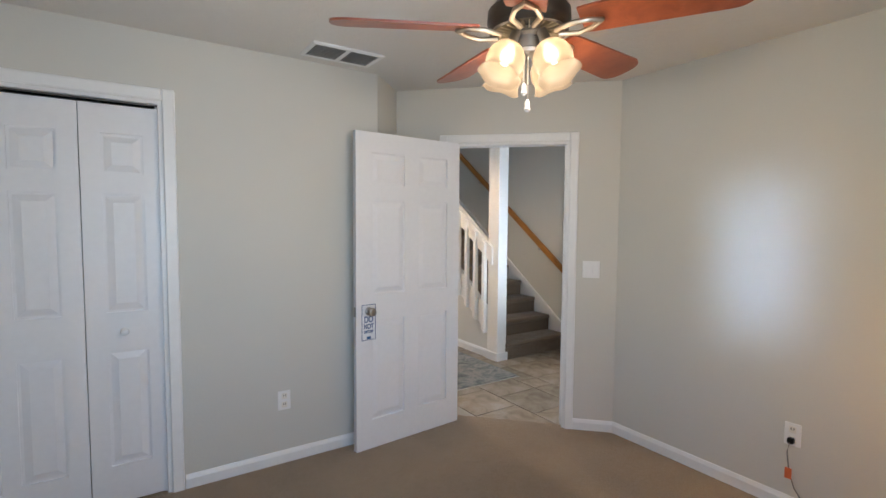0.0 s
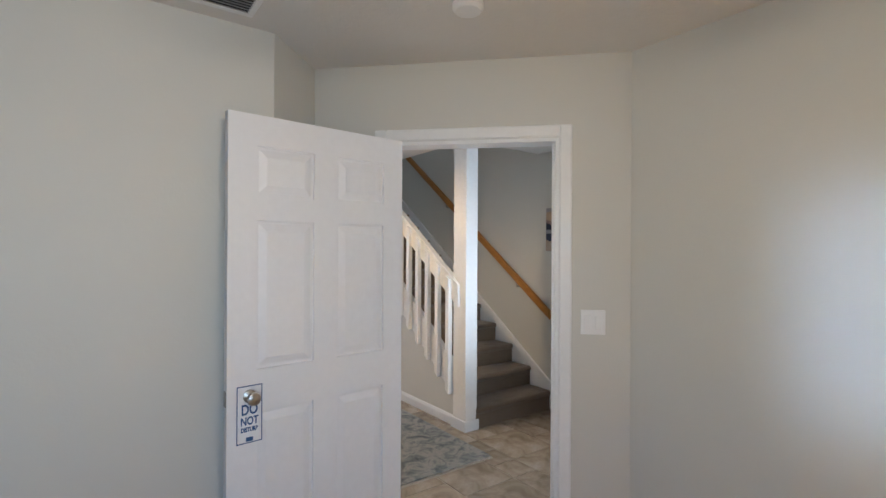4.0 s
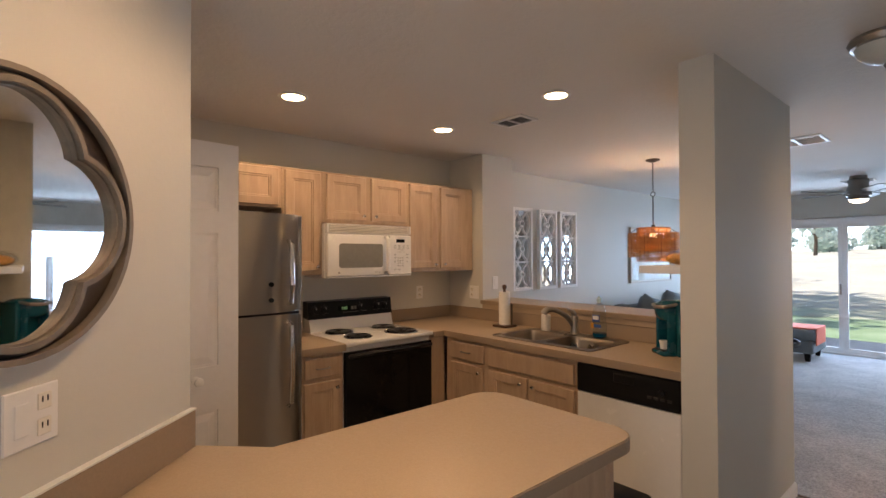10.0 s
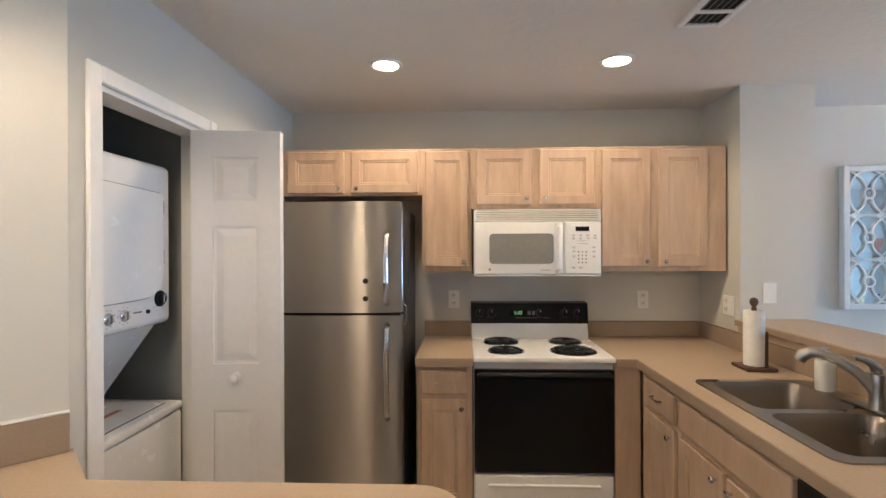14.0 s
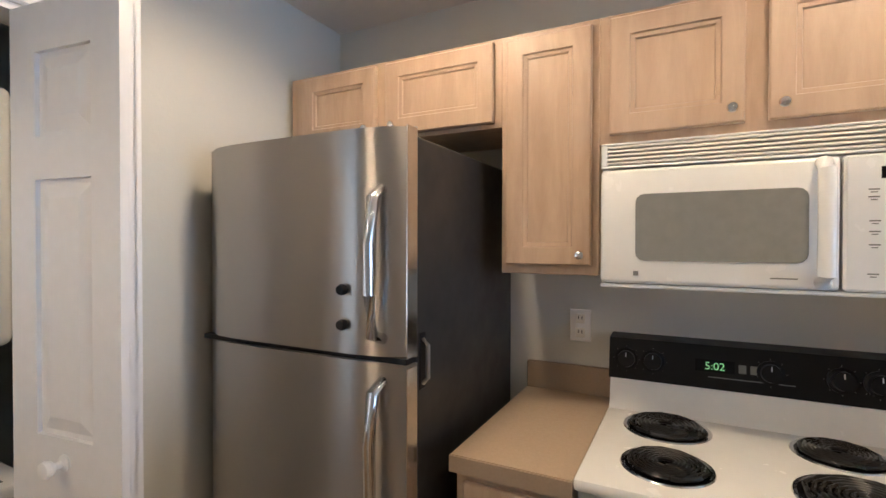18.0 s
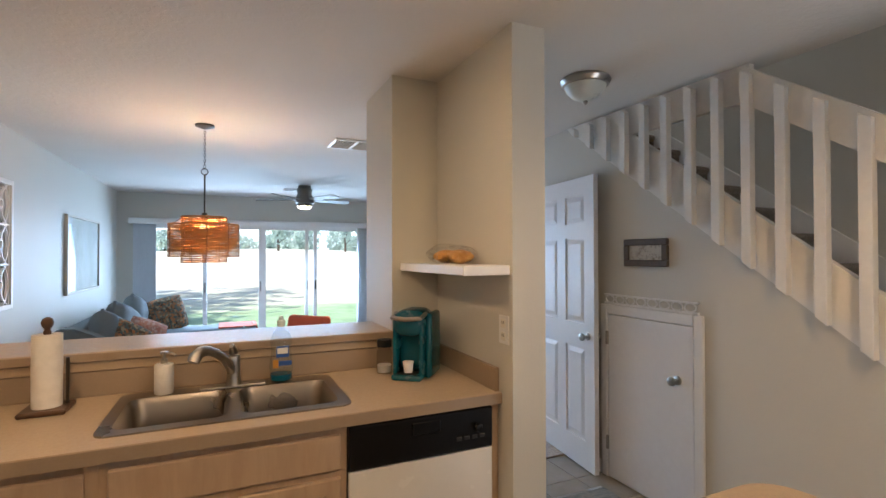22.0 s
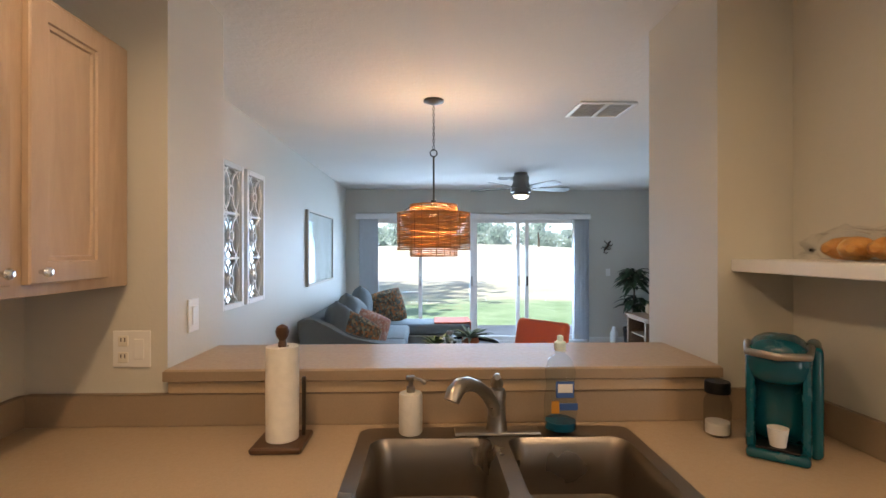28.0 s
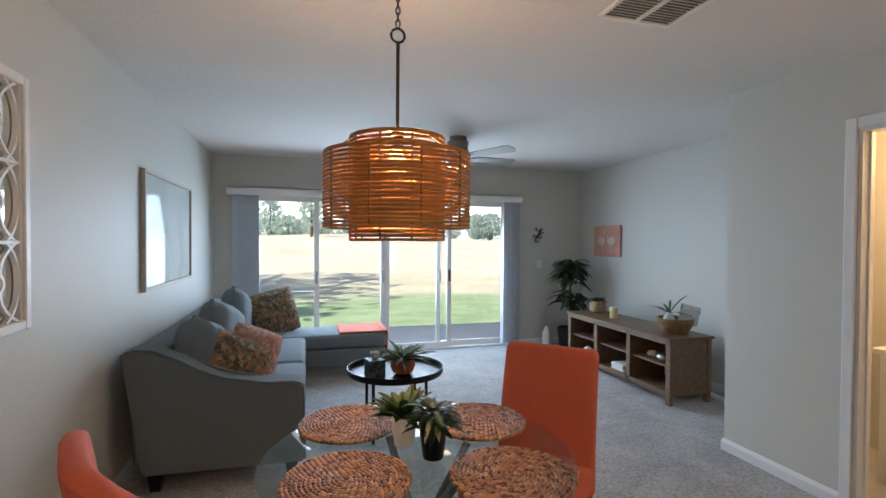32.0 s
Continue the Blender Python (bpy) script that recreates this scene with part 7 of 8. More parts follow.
part("hub", lathe([(0.05, 0.40), (0.05, 0.44)], 18), LEGGREY, table, "", True)
STRAW = islands("water_hyacinth", ((0.07, 0.026, 0.009), (0.17, 0.070, 0.023), (0.34, 0.155, 0.055), (0.26, 0.11, 0.036), (0.46, 0.25, 0.11)), 0.32, 70)
for k, (mx, my) in enumerate(((0.755, 8.365), (1.225, 8.27), (0.80, 8.80), (1.27, 8.70))):
    pm = thing("placemat", "round woven water-hyacinth placemat on the glass table", "placemat", (mx, my, TZ), group="placemats on the table")
    bm = bmesh.new()
    for ring in range(14):
        r = 0.013 + ring * 0.0128
        nn = max(6, int(2 * math.pi * r / 0.0165))
        for q in range(nn):
            a = 2 * math.pi * (q + 0.5 * (ring % 2)) / nn
            mm = Matrix.Translation((r * math.cos(a), r * math.sin(a), 0.0085)) @ pose(0, 0, 0, 0, 18 * math.sin(q * 3.1 + ring), math.degrees(a) + 90 + 22) @ Matrix.Diagonal((0.0115, 0.0064, 0.0078, 1))
            bmesh.ops.create_icosphere(bm, subdivisions=2, radius=1.0, matrix=mm)
    part("weave", bm, STRAW, pm, "", True)
    part("under", lathe([(0.176, 0.0005), (0.176, 0.004)], 36), WALNUT, pm)


def agave(root, z, n, length, width, material, seed, spread=1.0):
    r = random.Random(seed)
    bm = bmesh.new()
    for k in range(n):
        a = k * 2.399 + r.uniform(-0.2, 0.2)
        e = 0.25 + 1.5 * (k / n)
        leaf_blade(bm, (0.01 * math.cos(a), 0.01 * math.sin(a), z), (math.cos(a) * spread, math.sin(a) * spread, e), length * r.uniform(0.8, 1.1), width, 0.25, 6, 0.5)
    part("leaves", bm, material, root)


p1 = thing("table_plant", "spiky succulent in a white pot on the table", "plant", (0.965, 8.58, TZ))
part("pot", lathe([(0.030, 0), (0.034, 0.004), (0.043, 0.095), (0.045, 0.10), (0.039, 0.10), (0.036, 0.08)], 26), WHITE, p1, "", True)
part("soil", lathe([(0.038, 0.082), (0.004, 0.09)], 18), SOIL, p1)
agave(p1, 0.085, 30, 0.15, 0.034, LEAF, 3)
p2 = thing("table_plant", "bushy dark green plant in a black pot on the table", "plant", (1.035, 8.46, TZ))
part("pot", lathe([(0.032, 0), (0.034, 0.004), (0.044, 0.09), (0.048, 0.095), (0.048, 0.105), (0.041, 0.105), (0.037, 0.085)], 26), BLACK, p2, "", True)
part("soil", lathe([(0.04, 0.085), (0.004, 0.09)], 18), SOIL, p2)
bm = bmesh.new()
r_ = random.Random(12)
for k in range(110):
    a, h = r_.uniform(0, 6.28), r_.random()
    leaf_blade(bm, (0.02 * math.cos(a), 0.02 * math.sin(a), 0.09 + 0.07 * h), (math.cos(a), math.sin(a), r_.uniform(0.1, 1.3)), r_.uniform(0.06, 0.105), 0.022, 0.5, 4)
part("leaves", bm, DARKLEAF, p2)


def dining_chair(at, rz, label, sides=False):
    """Upholstered chair; it faces +y of its own axes."""
    root = thing("dining_chair", label, "chair", (*at, 0), rz, "coral chairs round the table")
    front, top_ = (0.16, 0.44) if sides else (0.24, 0.48)
    part("seat", one(-0.225, -0.20, top_ - 0.11, 0.225, front, top_, 0.03, seg=3), CORAL, root, "", True)
    if sides:
        bk = bmesh.new()
        rows = []
        for x, y, top, lean, half, ang in ((-0.215, -0.165, 0.78, 1.0, 0.018, 0), (-0.20, -0.165, 0.825, 1.0, 0.036, 0), (-0.10, -0.17, 0.84, 1.0, 0.038, 0), (0.0, -0.17, 0.84, 1.0, 0.038, 0), (0.10, -0.168, 0.838, 1.0, 0.040, 6), (0.155, -0.158, 0.825, 0.95, 0.043, 22), (0.19, -0.13, 0.785, 0.8, 0.045, 45), (0.208, -0.09, 0.742, 0.6, 0.045, 66), (0.216, -0.05, 0.712, 0.45, 0.044, 80), (0.219, -0.01, 0.685, 0.35, 0.042, 88), (0.220, 0.02, 0.665, 0.3, 0.036, 90), (0.220, 0.036, 0.64, 0.3, 0.016, 90)):
            ox, oy = math.sin(radians(ang)), -math.cos(radians(ang))
            ring = []
            for side, zf in ((1, 0.0), (1, 0.5), (1, 0.8), (1, 0.92), (0.92, 0.965), (0.62, 0.99), (0, 1.0), (-0.62, 0.99), (-0.92, 0.965), (-1, 0.92), (-1, 0.8), (-1, 0.5), (-1, 0.0)):
                off = side * half + 0.085 * lean * (zf * (top - 0.36) / 0.6) ** 1.6
                ring.append(bk.verts.new((x + ox * off, y + oy * off, 0.36 + (top - 0.36) * zf)))
            rows.append(ring)
        for p, q in zip(rows, rows[1:]):
            for k in range(len(p)):
                bk.faces.new((p[k], p[(k + 1) % len(p)], q[(k + 1) % len(p)], q[k]))
        bk.faces.new(rows[0][::-1]), bk.faces.new(rows[-1])
        bmesh.ops.recalc_face_normals(bk, faces=bk.faces)
        part("backrest", bk, CORAL, root, "padded back curving forward into a low side", True)
    else:
        bk = bmesh.new()
        rows = []
        zs = [0.0, 0.03, 0.15, 0.3, 0.45, 0.6, 0.72, 0.82, 0.9, 0.935, 0.955, 0.972, 0.985, 0.994, 1.0]
        for t in zs:
            z = 0.36 + 0.60 * t
            k = max(0.0, (t - 0.935) / 0.065)
            cut = 0.035 * (1 - math.sqrt(max(0.0, 1 - k * k)))
            w, th = 0.225 * (1 - 0.03 * t) - cut, (0.036 - 0.008 * t) - cut * 0.55
            y = -0.165 - 0.09 * t ** 1.6
            ring = []
            for q in range(20):
                a = 2 * math.pi * q / 20
                ca, sa = math.cos(a), math.sin(a)
                ring.append(bk.verts.new((w * math.copysign(abs(ca) ** 0.22, ca), y + th * math.copysign(abs(sa) ** 0.45, sa) + 0.018 * (1 - ca * ca) - 0.018, z)))
            rows.append(ring)
        for p, q in zip(rows, rows[1:]):
            for k in range(20):
                bk.faces.new((p[k], p[(k + 1) % 20], q[(k + 1) % 20], q[k]))
        bk.faces.new(rows[0]), bk.faces.new(rows[-1][::-1])
        part("backrest", bk, CORAL, root, "", True)
    for x, y in ((-0.19, -0.17), (0.19, -0.17), (-0.19, front - 0.04), (0.19, front - 0.04)):
        part("leg", lathe([(0.016, 0), (0.022, 0.36)], 10, m=Matrix.Translation((x, y, 0)) @ pose(0, 0, 0, 6 if y < 0 else 0)), WALNUT, root)
    return root


dining_chair((1.55, 8.81), 133, "coral upholstered dining chair with a high straight back")
dining_chair((0.205, 8.69), -68, "coral upholstered dining chair with short sloping sides beside the wall", True)

# three fretwork mirrors
def strip(line, width, y0, y1):
    """A flat bar cut out of a board, along a line in the x-z plane."""
    bm = bmesh.new()
    loops = []
    for k, (x, z) in enumerate(line):
        (xa, za), (xb, zb) = line[max(k - 1, 0)], line[min(k + 1, len(line) - 1)]
        d = math.hypot(xb - xa, zb - za)
        nx, nz = -(zb - za) / d * width / 2, (xb - xa) / d * width / 2
        loops.append([bm.verts.new(c) for c in ((x - nx, y0, z - nz), (x + nx, y0, z + nz), (x + nx, y1, z + nz), (x - nx, y1, z - nz))])
    for p, q in zip(loops, loops[1:]):
        for i in range(4):
            bm.faces.new((p[i], p[(i + 1) % 4], q[(i + 1) % 4], q[i]))
    bm.faces.new(loops[0][::-1]), bm.faces.new(loops[-1])
    bmesh.ops.recalc_face_normals(bm, faces=bm.faces)
    return bm


for y0, y1 in ((7.925, 8.27), (8.39, 8.735), (8.795, 9.15)):
    fm = thing("fretwork_mirror", "tall narrow mirror behind white interlaced fretwork", "mirror", (W + 0.001, (y0 + y1) / 2, 1.105), 90, "three fretwork mirrors")
    hw_, H_ = (y1 - y0) / 2, 0.935
    part("mirror_glass", one(-hw_ + 0.03, -0.014, 0.03, hw_ - 0.03, -0.008, H_ - 0.03), MIRROR, fm)
    for q in ((-hw_, -0.048, 0, -hw_ + 0.036, 0, H_), (hw_ - 0.036, -0.048, 0, hw_, 0, H_), (-hw_ + 0.036, -0.048, 0, hw_ - 0.036, 0, 0.036), (-hw_ + 0.036, -0.048, H_ - 0.036, hw_ - 0.036, 0, H_)):
        part("frame", one(*q, 0.004), CREAM, fm)
    cell, ws = (H_ - 0.072) / 3, hw_ - 0.036
    for s in (-1, 1):
        part("inner_stile", one(min(s * ws, s * (ws - 0.010)), -0.036, 0.036, max(s * ws, s * (ws - 0.010)), -0.014, H_ - 0.036, 0.002), CREAM, fm)
    for k in range(3):
        zc = 0.036 + cell * (k + 0.5)
        if k:
            part("crossbar", one(-ws + 0.010, -0.035, zc - cell / 2 - 0.007, ws - 0.010, -0.015, zc - cell / 2 + 0.007, 0.002), CREAM, fm)
        for s in (-1, 1):
            part("curve", strip([(s * ws * 0.93 * math.cos(a), zc + cell * 0.54 * math.sin(a)) for a in [math.radians(-68 + 136 * q / 24) for q in range(25)]], 0.011, -0.033, -0.017), CREAM, fm)
            for v in (-1, 1):
                part("brace", strip([(s * (0.020 + (ws * 0.84 - 0.020) * (q / 12) ** 1.9), zc + v * (0.030 + (cell * 0.5 - 0.030) * (q / 12) ** 0.85)) for q in range(13)], 0.011, -0.0315, -0.0185), CREAM, fm)
        part("ring", flat_ring(0.027, 0.038, -0.0345, -0.016, c=(0, zc), n=32), CREAM, fm)

pic = thing("framed_picture", "large landscape print in a thin white frame, paled for the reflection in its glass", "picture", (W + 0.001, 11.21, 1.09), 90)
# print colours are paled and greened for the patio doors' reflection
part("print", one(-0.64, -0.014, 0.025, 0.64, -0.008, 0.795), mottled("print_with_reflection", ((0.3, (0.34, 0.38, 0.32)), (0.5, (0.56, 0.57, 0.52)), (0.7, (0.48, 0.55, 0.58))), 1.5, 0.6), pic)
for q in ((-0.665, -0.032, 0, -0.64, 0, 0.82), (0.64, -0.032, 0, 0.665, 0, 0.82), (-0.64, -0.032, 0, 0.64, 0, 0.025), (-0.64, -0.032, 0.795, 0.64, 0, 0.82)):
    part("frame", one(*q, 0.003), plain("whitewashed_frame", (0.56, 0.50, 0.42), 0.5, var=0.1), pic)
g_ = part("glass", one(-0.64, -0.020, 0.025, 0.64, -0.018, 0.795), glass("picture_glass", (0.97, 0.98, 0.98), 0.04, 0.45), pic)
g_.visible_shadow = False

# ---- living room ----
sofa = thing("sectional_sofa", "slate grey sectional sofa with a chaise against the wall", "sofa", (0.12, 11.3, 0))
SY0, SY1 = 9.98 - 11.3, 12.80 - 11.3
part("base", boxes((-0.44, SY0 + 0.14, 0.12, 0.50, SY1 - 0.0, 0.30), (0.50, 12.06 - 11.3, 0.12, 1.34, SY1, 0.30), bevel=0.012), SOFA, sofa)
arm = [(-0.36, 0.115), (-0.46, 0.80), (-0.42, 0.83), (-0.30, 0.82), (-0.16, 0.755), (0.0, 0.655), (0.12, 0.615), (0.28, 0.60), (0.47, 0.595), (0.51, 0.57), (0.52, 0.10)]
bm = slab(arm, Matrix.Translation((0, SY0, 0)), 0.17)
bmesh.ops.bevel(bm, geom=list(bm.edges), offset=0.016, segments=2, affect="EDGES", clamp_overlap=True)
part("arm", bm, SOFA, sofa, "", True)
part("back", one(-0.46, SY0 + 0.17, 0.12, -0.27, SY1, 0.80, 0.03, seg=3), SOFA, sofa, "", True)
part("far_arm", one(-0.27, SY1 - 0.14, 0.12, 0.22, SY1, 0.60, 0.03, seg=3), SOFA, sofa, "", True)
part("piping", tube([(-0.455, SY0 - 0.001, 0.80), (-0.30, SY0 - 0.001, 0.822), (-0.16, SY0 - 0.001, 0.757), (0.0, SY0 - 0.001, 0.657), (0.28, SY0 - 0.001, 0.602), (0.51, SY0 - 0.001, 0.575), (0.52, SY0 - 0.001, 0.12)], 0.005, 6), SOFA, sofa, "", True)
for y0, y1, x1 in ((SY0 + 0.175, -0.26, 0.52), (-0.255, 0.755, 0.52), (0.765, SY1 - 0.145, 1.36)):
    part("seat_cushion", one(-0.26, y0, 0.30, x1, y1, 0.455, 0.045, seg=4), SOFA, sofa, "", True)
for k, (y0, y1) in enumerate(((SY0 + 0.19, -0.42), (-0.41, 0.47), (0.48, SY1 - 0.15))):
    m = Matrix.Translation((-0.15, (y0 + y1) / 2, 0.665)) @ pose(0, 0, 0, 0, 14, 90 + (2, -3, 2)[k])
    part("back_cushion", plump(y1 - y0, 0.50, 0.27, m, k), SOFA, sofa, "", True)
for x, y in ((-0.30, SY0 + 0.07), (0.44, SY0 + 0.07), (-0.38, SY1 - 0.08), (1.26, SY1 - 0.08), (1.26, 0.84), (0.46, 0.70)):
    part("foot", lathe([(0.036, 0.006), (0.056, 0.125)], 4, m=Matrix.Translation((x, y, 0)) @ pose(0, 0, 0, 0, 0, 45)), BLACK, sofa)
FLORAL = spotted("floral_fabric", ((0.10, 0.062, 0.035), (0.30, 0.15, 0.07), (0.16, 0.14, 0.10), (0.42, 0.16, 0.06), (0.09, 0.12, 0.11), (0.34, 0.27, 0.17)), 44)
for nm, lab, at, tilt_, w_, mat__ in (
        ("throw_pillow", "floral brown and orange throw pillow leaning on the sofa arm", (0.14, 10.30, 0.60), (-24, 30, 8), 0.48, FLORAL),
        ("throw_pillow", "floral brown and orange throw pillow at the chaise end", (0.30, 12.46, 0.65), (-16, -14, 10), 0.50, FLORAL),
        ("throw_pillow", "blush pink throw pillow behind the floral one", (0.27, 10.74, 0.60), (-14, 24, 24), 0.40, spotted("blush_print", ((0.52, 0.27, 0.21), (0.46, 0.19, 0.14), (0.58, 0.42, 0.36), (0.42, 0.24, 0.20)), 40))):
    th = thing(nm, lab, "pillow", at, 0)
    th.matrix_basis = pose(*at, *tilt_)
    part("cover", pillow(w_, w_, 0.15, 12, 12), mat__, th, "", True)
throw = solo("throw_blanket", one(0.98, 12.10, 0.456, 1.44, 12.62, 0.475, 0.006), CORAL, "folded coral throw blanket on the chaise end", "blanket")
part("hanging_end", boxes((1.478, 12.10, 0.24, 1.492, 12.62, 0.47), (1.43, 12.10, 0.464, 1.492, 12.62, 0.480), bevel=0.005), CORAL, throw)

ct = thing("coffee_table", "black round metal tray coffee table", "coffee table", (1.29, 10.53, 0))
part("tray", lathe([(0.02, 0.462), (0.345, 0.465), (0.352, 0.50), (0.358, 0.502), (0.358, 0.468), (0.35, 0.455), (0.02, 0.452)], 56), BLACK, ct, "", True)
for k in range(4):
    a = radians(45 + 90 * k)
    part("leg", tube([(0.27 * math.cos(a), 0.27 * math.sin(a), 0.008), (0.27 * math.cos(a), 0.27 * math.sin(a), 0.456)], 0.012, 8), BLACK, ct, "", True)
part("lower_ring", tube([(0.27 * math.cos(a), 0.27 * math.sin(a), 0.12) for a in [2 * math.pi * k / 32 for k in range(32)]], 0.008, 8, closed=True), BLACK, ct, "", True)
cp_ = thing("table_plant", "airy succulent in a terracotta bowl on the coffee table", "plant", (1.33, 10.45, 0.464))
part("bowl", lathe([(0.05, 0), (0.075, 0.015), (0.092, 0.06), (0.085, 0.105), (0.078, 0.108), (0.075, 0.09)], 28), TERRACOTTA, cp_, "", True)
part("soil", lathe([(0.078, 0.09), (0.004, 0.096)], 18), SOIL, cp_)
agave(cp_, 0.10, 30, 0.27, 0.036, PALELEAF, 9, 1.9)
tb = thing("tissue_box", "patterned tissue box with a tissue pulled up", "tissue box", (1.12, 10.42, 0.464), 12)
part("box", one(-0.06, -0.06, 0, 0.06, 0.06, 0.125, 0.003), spotted("tissue_print", ((0.02, 0.05, 0.06), (0.03, 0.10, 0.11), (0.10, 0.16, 0.16)), 40, 0.5), tb)
bm = bmesh.new()
for k in range(6):
    a = k * 1.05
    leaf_blade(bm, (0, 0, 0.12), (math.cos(a) * 0.5, math.sin(a) * 0.5, 1), 0.085, 0.06, 0.2, 4)
part("tissue", bm, WHITE, tb)

FANMETAL = metal("fan_nickel", (0.20, 0.185, 0.165), 0.36)
lf_ = thing("ceiling_fan", "brushed nickel flush-mount ceiling fan with grey blades and a light", "ceiling fan", (2.05, 11.4, C))
part("housing", lathe([(0.085, 0), (0.085, -0.03), (0.105, -0.05), (0.095, -0.11), (0.12, -0.17), (0.125, -0.24), (0.10, -0.25)], 36), FANMETAL, lf_, "", True)
part("light_ring", lathe([(0.10, -0.25), (0.105, -0.275), (0.095, -0.285)], 32), FANMETAL, lf_, "", True)
ll = part("lens", lathe([(0.095, -0.282), (0.08, -0.305), (0.05, -0.318), (0.004, -0.322)], 32), FANGLOW, lf_, "glowing white glass lens", True)
ll.visible_shadow = False
FANB = plain("grey_blade", (0.23, 0.23, 0.21), 0.45)
for k in range(5):
    bm = swept_blade(0.15, 0.66, 0.09, 0.14)
    m = pose(0, 0, -0.19, 0, 0, 12 + 72 * k)
    bmesh.ops.transform(bm, matrix=m @ pose(0, 0, 0, -14), verts=bm.verts)
    part("blade", bm, FANB, lf_)
    part("blade_iron", one(0.10, -0.02, -0.008, 0.20, 0.02, -0.002, 0.002, m), FANMETAL, lf_)

tv = thing("media_console", "rustic walnut media console with six open bays", "tv stand", (3.92, 11.275, 0))
part("top", one(-0.25, -0.855, 0.575, 0.24, 0.855, 0.60, 0.004), WALNUTTOP, tv)
for y in (-0.815, -0.275, 0.275, 0.815):
    part("front_post", one(-0.23, y - 0.027, 0.0 if abs(y) > 0.5 else 0.08, -0.19, y + 0.027, 0.575, 0.003), WALNUT, tv)
    part("divider", one(-0.19, y - 0.012, 0.08, 0.20, y + 0.012, 0.575), WALNUT, tv)
for y in (-0.815, 0.815):
    part("back_leg", one(0.18, y - 0.027, 0, 0.22, y + 0.027, 0.575, 0.003), WALNUT, tv)
    part("end_panel", one(-0.19, y - 0.016, 0.08, 0.18, y + 0.016, 0.575), WALNUT, tv)
for q in ((-0.23, -0.79, 0.535, -0.19, 0.79, 0.575), (-0.23, -0.79, 0.075, -0.19, 0.79, 0.12)):
    part("rail", one(*q, 0.003), WALNUT, tv)
part("bottom", one(-0.19, -0.80, 0.085, 0.19, 0.80, 0.105), WALNUT, tv)
part("back_panel", one(0.19, -0.80, 0.085, 0.20, 0.80, 0.575), WALNUT, tv)
for y in (-0.545, 0.0, 0.545):
    part("shelf", one(-0.19, y - 0.26, 0.325, 0.19, y + 0.26, 0.342), WALNUT, tv)


def stone(name, lab, at, sx, sy, sz, mat__):
    bm = bmesh.new()
    bmesh.ops.create_icosphere(bm, subdivisions=3, radius=1, matrix=Matrix.Diagonal((sx, sy, sz, 1)))
    for v in bm.verts:
        v.co *= 1 + 0.06 * noise.noise(v.co * 14)
    ob = thing(name, lab, "ornament", at)
    part("body", bm, mat__, ob, "", True)


stone("ornament", "round pale stone ornament on the console shelf", (3.82, 10.80, 0.377), 0.05, 0.06, 0.035, plain("pale_stone", (0.42, 0.34, 0.25), 0.6, var=0.2))
stone("ornament", "round silver stone ornament on the console shelf", (3.80, 10.64, 0.382), 0.055, 0.065, 0.04, metal("silver_stone", (0.45, 0.46, 0.47), 0.35))
stone("ornament", "white egg ornament in the console bay", (3.80, 11.86, 0.165), 0.05, 0.055, 0.06, WHITE)
bk = thing("book_stack", "stack of white papers and books in the console", "books", (3.86, 11.22, 0.105))
for k in range(4):
    part("book", one(-0.13, -0.10, 0.02 * k, 0.10, 0.10, 0.02 * k + 0.017, 0.002, pose(0, 0, 0, 0, 0, 4 * math.sin(k * 2))), WHITE if k % 2 else BISQUE, bk)
cd = thing("candle", "cream pillar candle on the console", "candle", (3.90, 11.52, 0.60))
part("wax", lathe([(0.042, 0), (0.043, 0.005), (0.043, 0.115), (0.036, 0.12), (0.03, 0.108), (0.004, 0.106)], 26), plain("wax", (0.78, 0.66, 0.36), 0.5), cd, "", True)
part("wick", tube([(0, 0, 0.105), (0.003, 0, 0.122)], 0.0015, 5), BLACK, cd)
WICKER = wood("wicker", (0.17, 0.085, 0.03), (0.34, 0.19, 0.085), (1, 1, 1), 30, 0.6, 0.4)
bs = thing("basket", "round woven basket holding a card and air plant", "basket", (3.94, 10.66, 0.60))
bm = bmesh.new()
for k in range(11):
    r = 0.10 + 0.055 * math.sin(min(1.0, k / 9) * 1.45)
    tube([((r + 0.003 * math.cos(12 * a + math.pi * k)) * math.cos(a), (r + 0.003 * math.cos(12 * a + math.pi * k)) * math.sin(a), 0.008 + k * 0.0125) for a in [2 * math.pi * q / 48 for q in range(48)]], 0.0075, 5, bm, closed=True)
part("weave", bm, WICKER, bs, "", True)
part("bottom", lathe([(0.10, 0.002), (0.10, 0.01)], 24), WICKER, bs)
part("card", one(-0.085, -0.003, 0.06, 0.085, 0.003, 0.24, 0.001, pose(0.04, -0.085, 0.03, -14, 0, -32) @ pose(0, 0, 0, 0, 14, 0)), spotted("greeting_card", ((0.62, 0.64, 0.66), (0.70, 0.70, 0.70), (0.30, 0.38, 0.50), (0.66, 0.66, 0.66)), 16, 0.5), bs)
part("vase", lathe([(0.055, 0.05), (0.06, 0.09), (0.045, 0.14), (0.022, 0.165), (0.022, 0.18), (0.004, 0.18)], 22, m=Matrix.Translation((-0.02, 0.055, 0))), WHITE, bs, "small white ceramic vase", True)
bm = bmesh.new()
for k in range(9):
    a = k * 0.75 + 0.3
    leaf_blade(bm, (-0.02, 0.05, 0.17), (math.cos(a) * 0.5, math.sin(a) * 1.7, 0.6), 0.34 + 0.06 * math.sin(k), 0.022, 0.35, 7)
part("air_plant", bm, LEAF, bs)
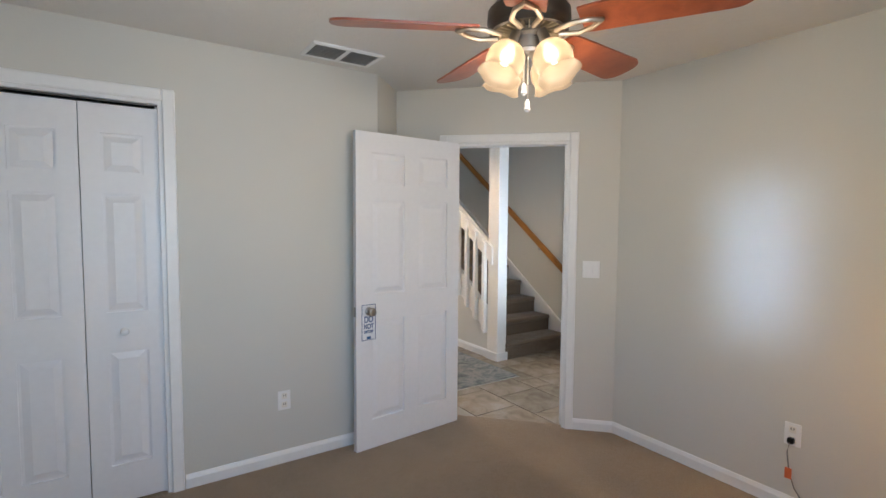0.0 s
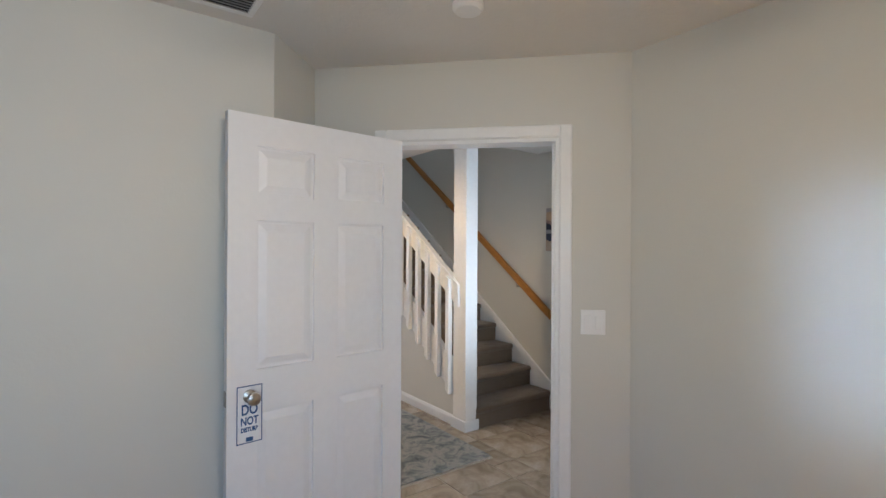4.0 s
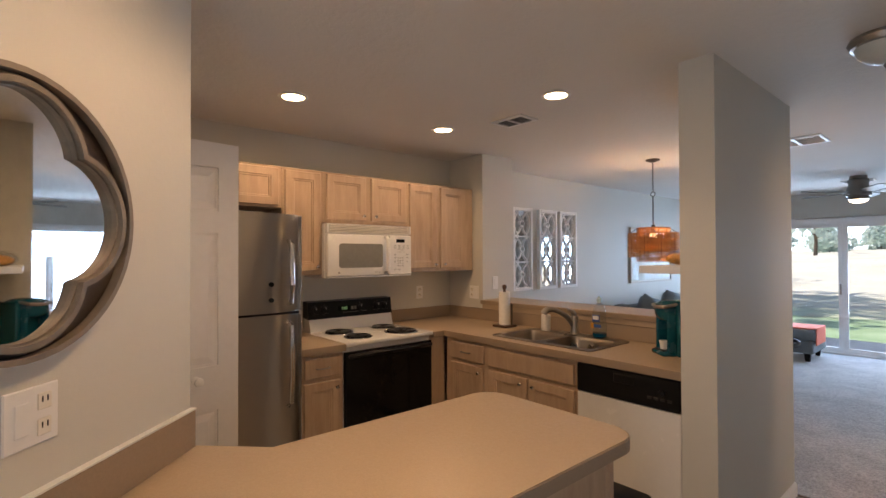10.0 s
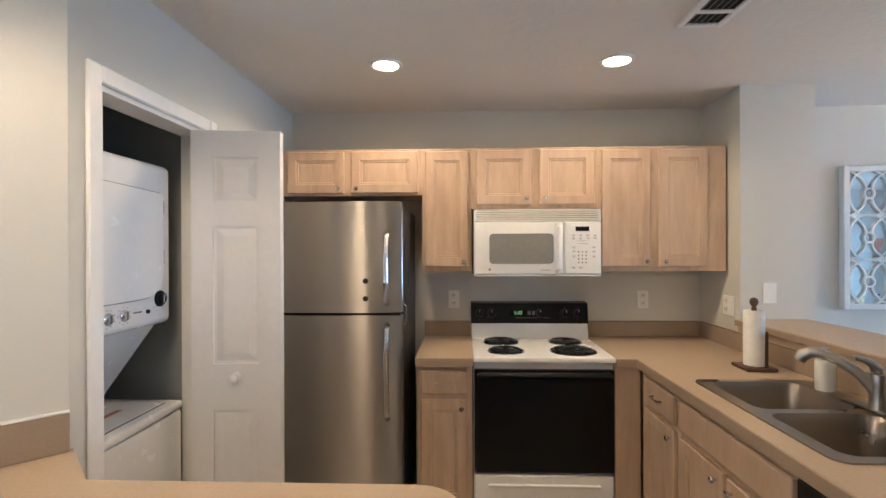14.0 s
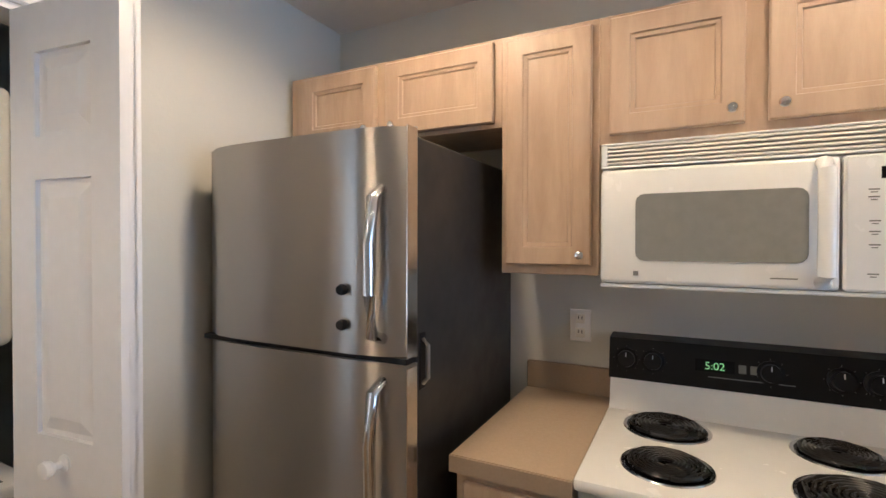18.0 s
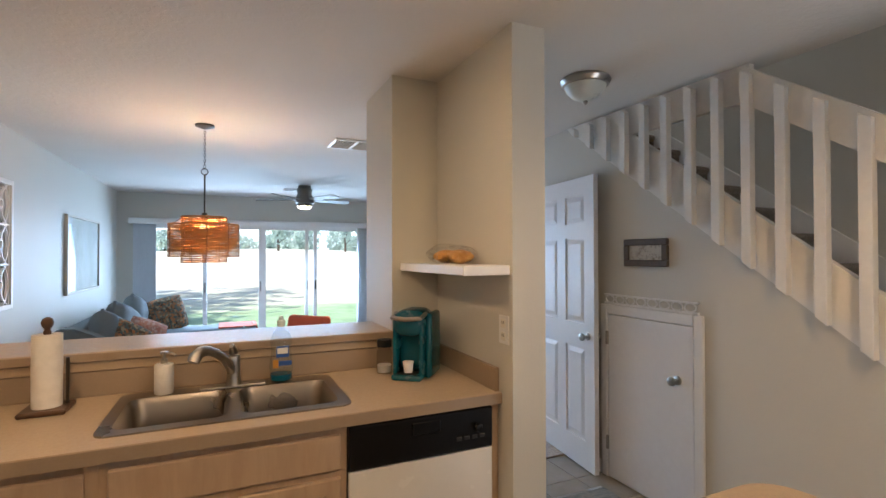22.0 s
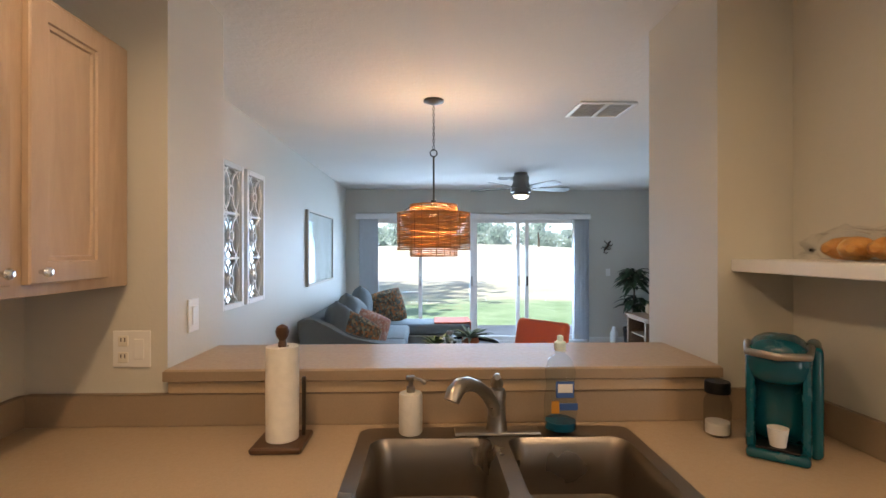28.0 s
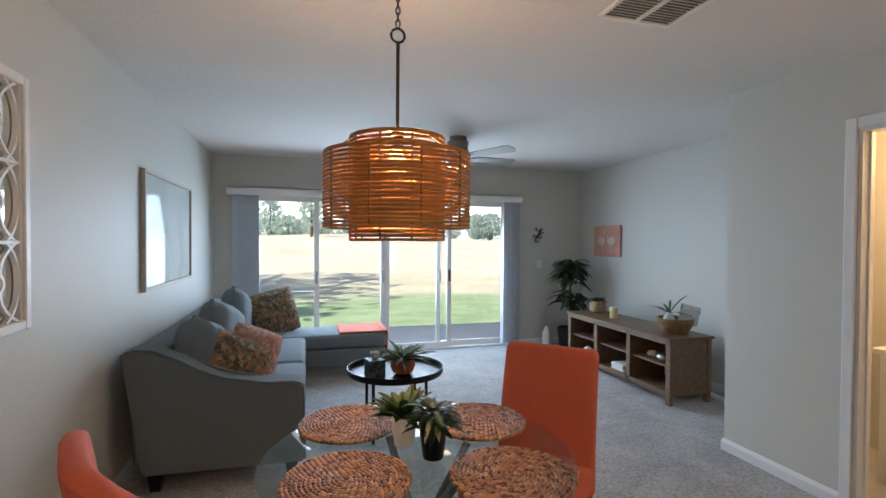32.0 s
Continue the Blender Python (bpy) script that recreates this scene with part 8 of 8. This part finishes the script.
sp = thing("table_plant", "small plant in a round woven pot on the console", "plant", (3.97, 11.93, 0.60))
part("pot", lathe([(0.06, 0), (0.085, 0.02), (0.095, 0.07), (0.08, 0.12), (0.085, 0.14), (0.07, 0.135)], 26), plain("tan_pot", (0.42, 0.27, 0.15), 0.7, var=0.15), sp, "", True)
part("soil", lathe([(0.072, 0.12), (0.004, 0.125)], 18), SOIL, sp)
agave(sp, 0.12, 34, 0.12, 0.03, LEAF, 21, 1.4)
tp = thing("potted_plant", "tall dark leafy houseplant in the corner", "plant", (4.02, 12.62, 0))
part("pot", lathe([(0.11, 0), (0.14, 0.02), (0.17, 0.28), (0.165, 0.30), (0.14, 0.27)], 26), BLACK, tp, "", True)
part("soil", lathe([(0.15, 0.26), (0.01, 0.27)], 18), SOIL, tp)
part("stem", tube([(0, 0, 0.25), (-0.03, -0.02, 0.6), (0.0, 0, 0.9), (0.01, -0.02, 1.05)], 0.014, 8), BARK, tp, "", True)
bm = bmesh.new()
r_ = random.Random(31)
for k in range(120):
    a, h = r_.uniform(0, 6.28), r_.choice((0.62, 0.70, 0.95, 1.05, 1.12)) + r_.uniform(-0.06, 0.06)
    leaf_blade(bm, (0.02 * math.cos(a), 0.02 * math.sin(a), h), (math.cos(a), math.sin(a), r_.uniform(-0.1, 0.7)), r_.uniform(0.20, 0.34), 0.075, 0.55, 6, 0.3)
part("leaves", bm, DARKLEAF, tp)
fl = thing("canvas_picture", "square coral canvas of two white flamingos", "picture", (E - 0.002, 12.42, 1.25), 270)
part("canvas", one(-0.278, -0.03, 0, 0.278, 0, 0.40, 0.003), mottled("coral_paint", ((0.3, (0.52, 0.21, 0.14)), (0.7, (0.68, 0.36, 0.26))), 6, 0.7), fl)
PINKW = plain("bird_paint", (0.66, 0.50, 0.44), 0.7, var=0.1)
for s in (-1, 1):
    bird = [(s * 0.05 + 0.10 * math.cos(a) * 0.8 + s * 0.05, 0.20 + 0.055 * math.sin(a)) for a in [2 * math.pi * k / 16 for k in range(16)]]
    part("bird_body", slab(bird, Matrix.Translation((0, -0.0315, 0)), 0.001), PINKW, fl)
    part("bird_neck", tube([(s * 0.05, -0.031, 0.22), (s * 0.03, -0.031, 0.27), (s * 0.055, -0.031, 0.31), (s * 0.04, -0.031, 0.345), (s * 0.015, -0.031, 0.33)], 0.009, 6), PINKW, fl)
    part("bird_leg", one(s * 0.09 - 0.004, -0.032, 0.03, s * 0.09 + 0.004, -0.0305, 0.16), PINKW, fl)
lz = thing("wall_ornament", "dark metal gecko ornament on the wall", "wall decor", (3.77, NORTH - 0.012, 1.50))
part("body", tube([(0.05, 0, 0.12), (0.02, 0, 0.09), (0.01, 0, 0.05), (-0.02, 0, 0.01), (-0.05, 0, -0.02), (-0.06, 0, -0.06), (-0.02, 0, -0.075), (0.01, 0, -0.055)], 0.014, 8, taper=[0.8, 1.1, 1.3, 1.3, 1.0, 0.7, 0.5, 0.2]), DARKMETAL, lz, "", True)
for p in (((0.01, 0, 0.06), (0.06, 0, 0.05), (0.08, 0, 0.075)), ((0.01, 0, 0.07), (-0.04, 0, 0.10), (-0.05, 0, 0.13)), ((-0.03, 0, 0.0), (0.02, 0, -0.02), (0.05, 0, 0.0)), ((-0.03, 0, 0.0), (-0.08, 0, 0.03), (-0.10, 0, 0.0))):
    part("leg", tube(p, 0.007, 6), DARKMETAL, lz, "", True)
ff = thing("air_freshener", "white bottle-shaped humidifier on the carpet", "humidifier", (3.80, 12.86, 0.006))
part("body", lathe([(0.05, 0), (0.058, 0.01), (0.058, 0.18), (0.04, 0.22), (0.03, 0.24), (0.028, 0.27), (0.004, 0.275)], 24), WHITE, ff, "", True)
ps = thing("power_strip", "white power strip with a cable behind the console", "power strip", (4.25, 10.48, 0.006), 80)
part("body", one(-0.12, -0.025, 0, 0.12, 0.025, 0.035, 0.004), WHITE, ps)
part("cable", tube([(0.12, 0, 0.015), (0.22, 0.03, 0.005), (0.34, 0.0, 0.005)], 0.004, 6), WHITE, ps)
plate("light_switch", (3.78, NORTH, 1.12), 0, "switch", "white switch plate beside the patio doors")
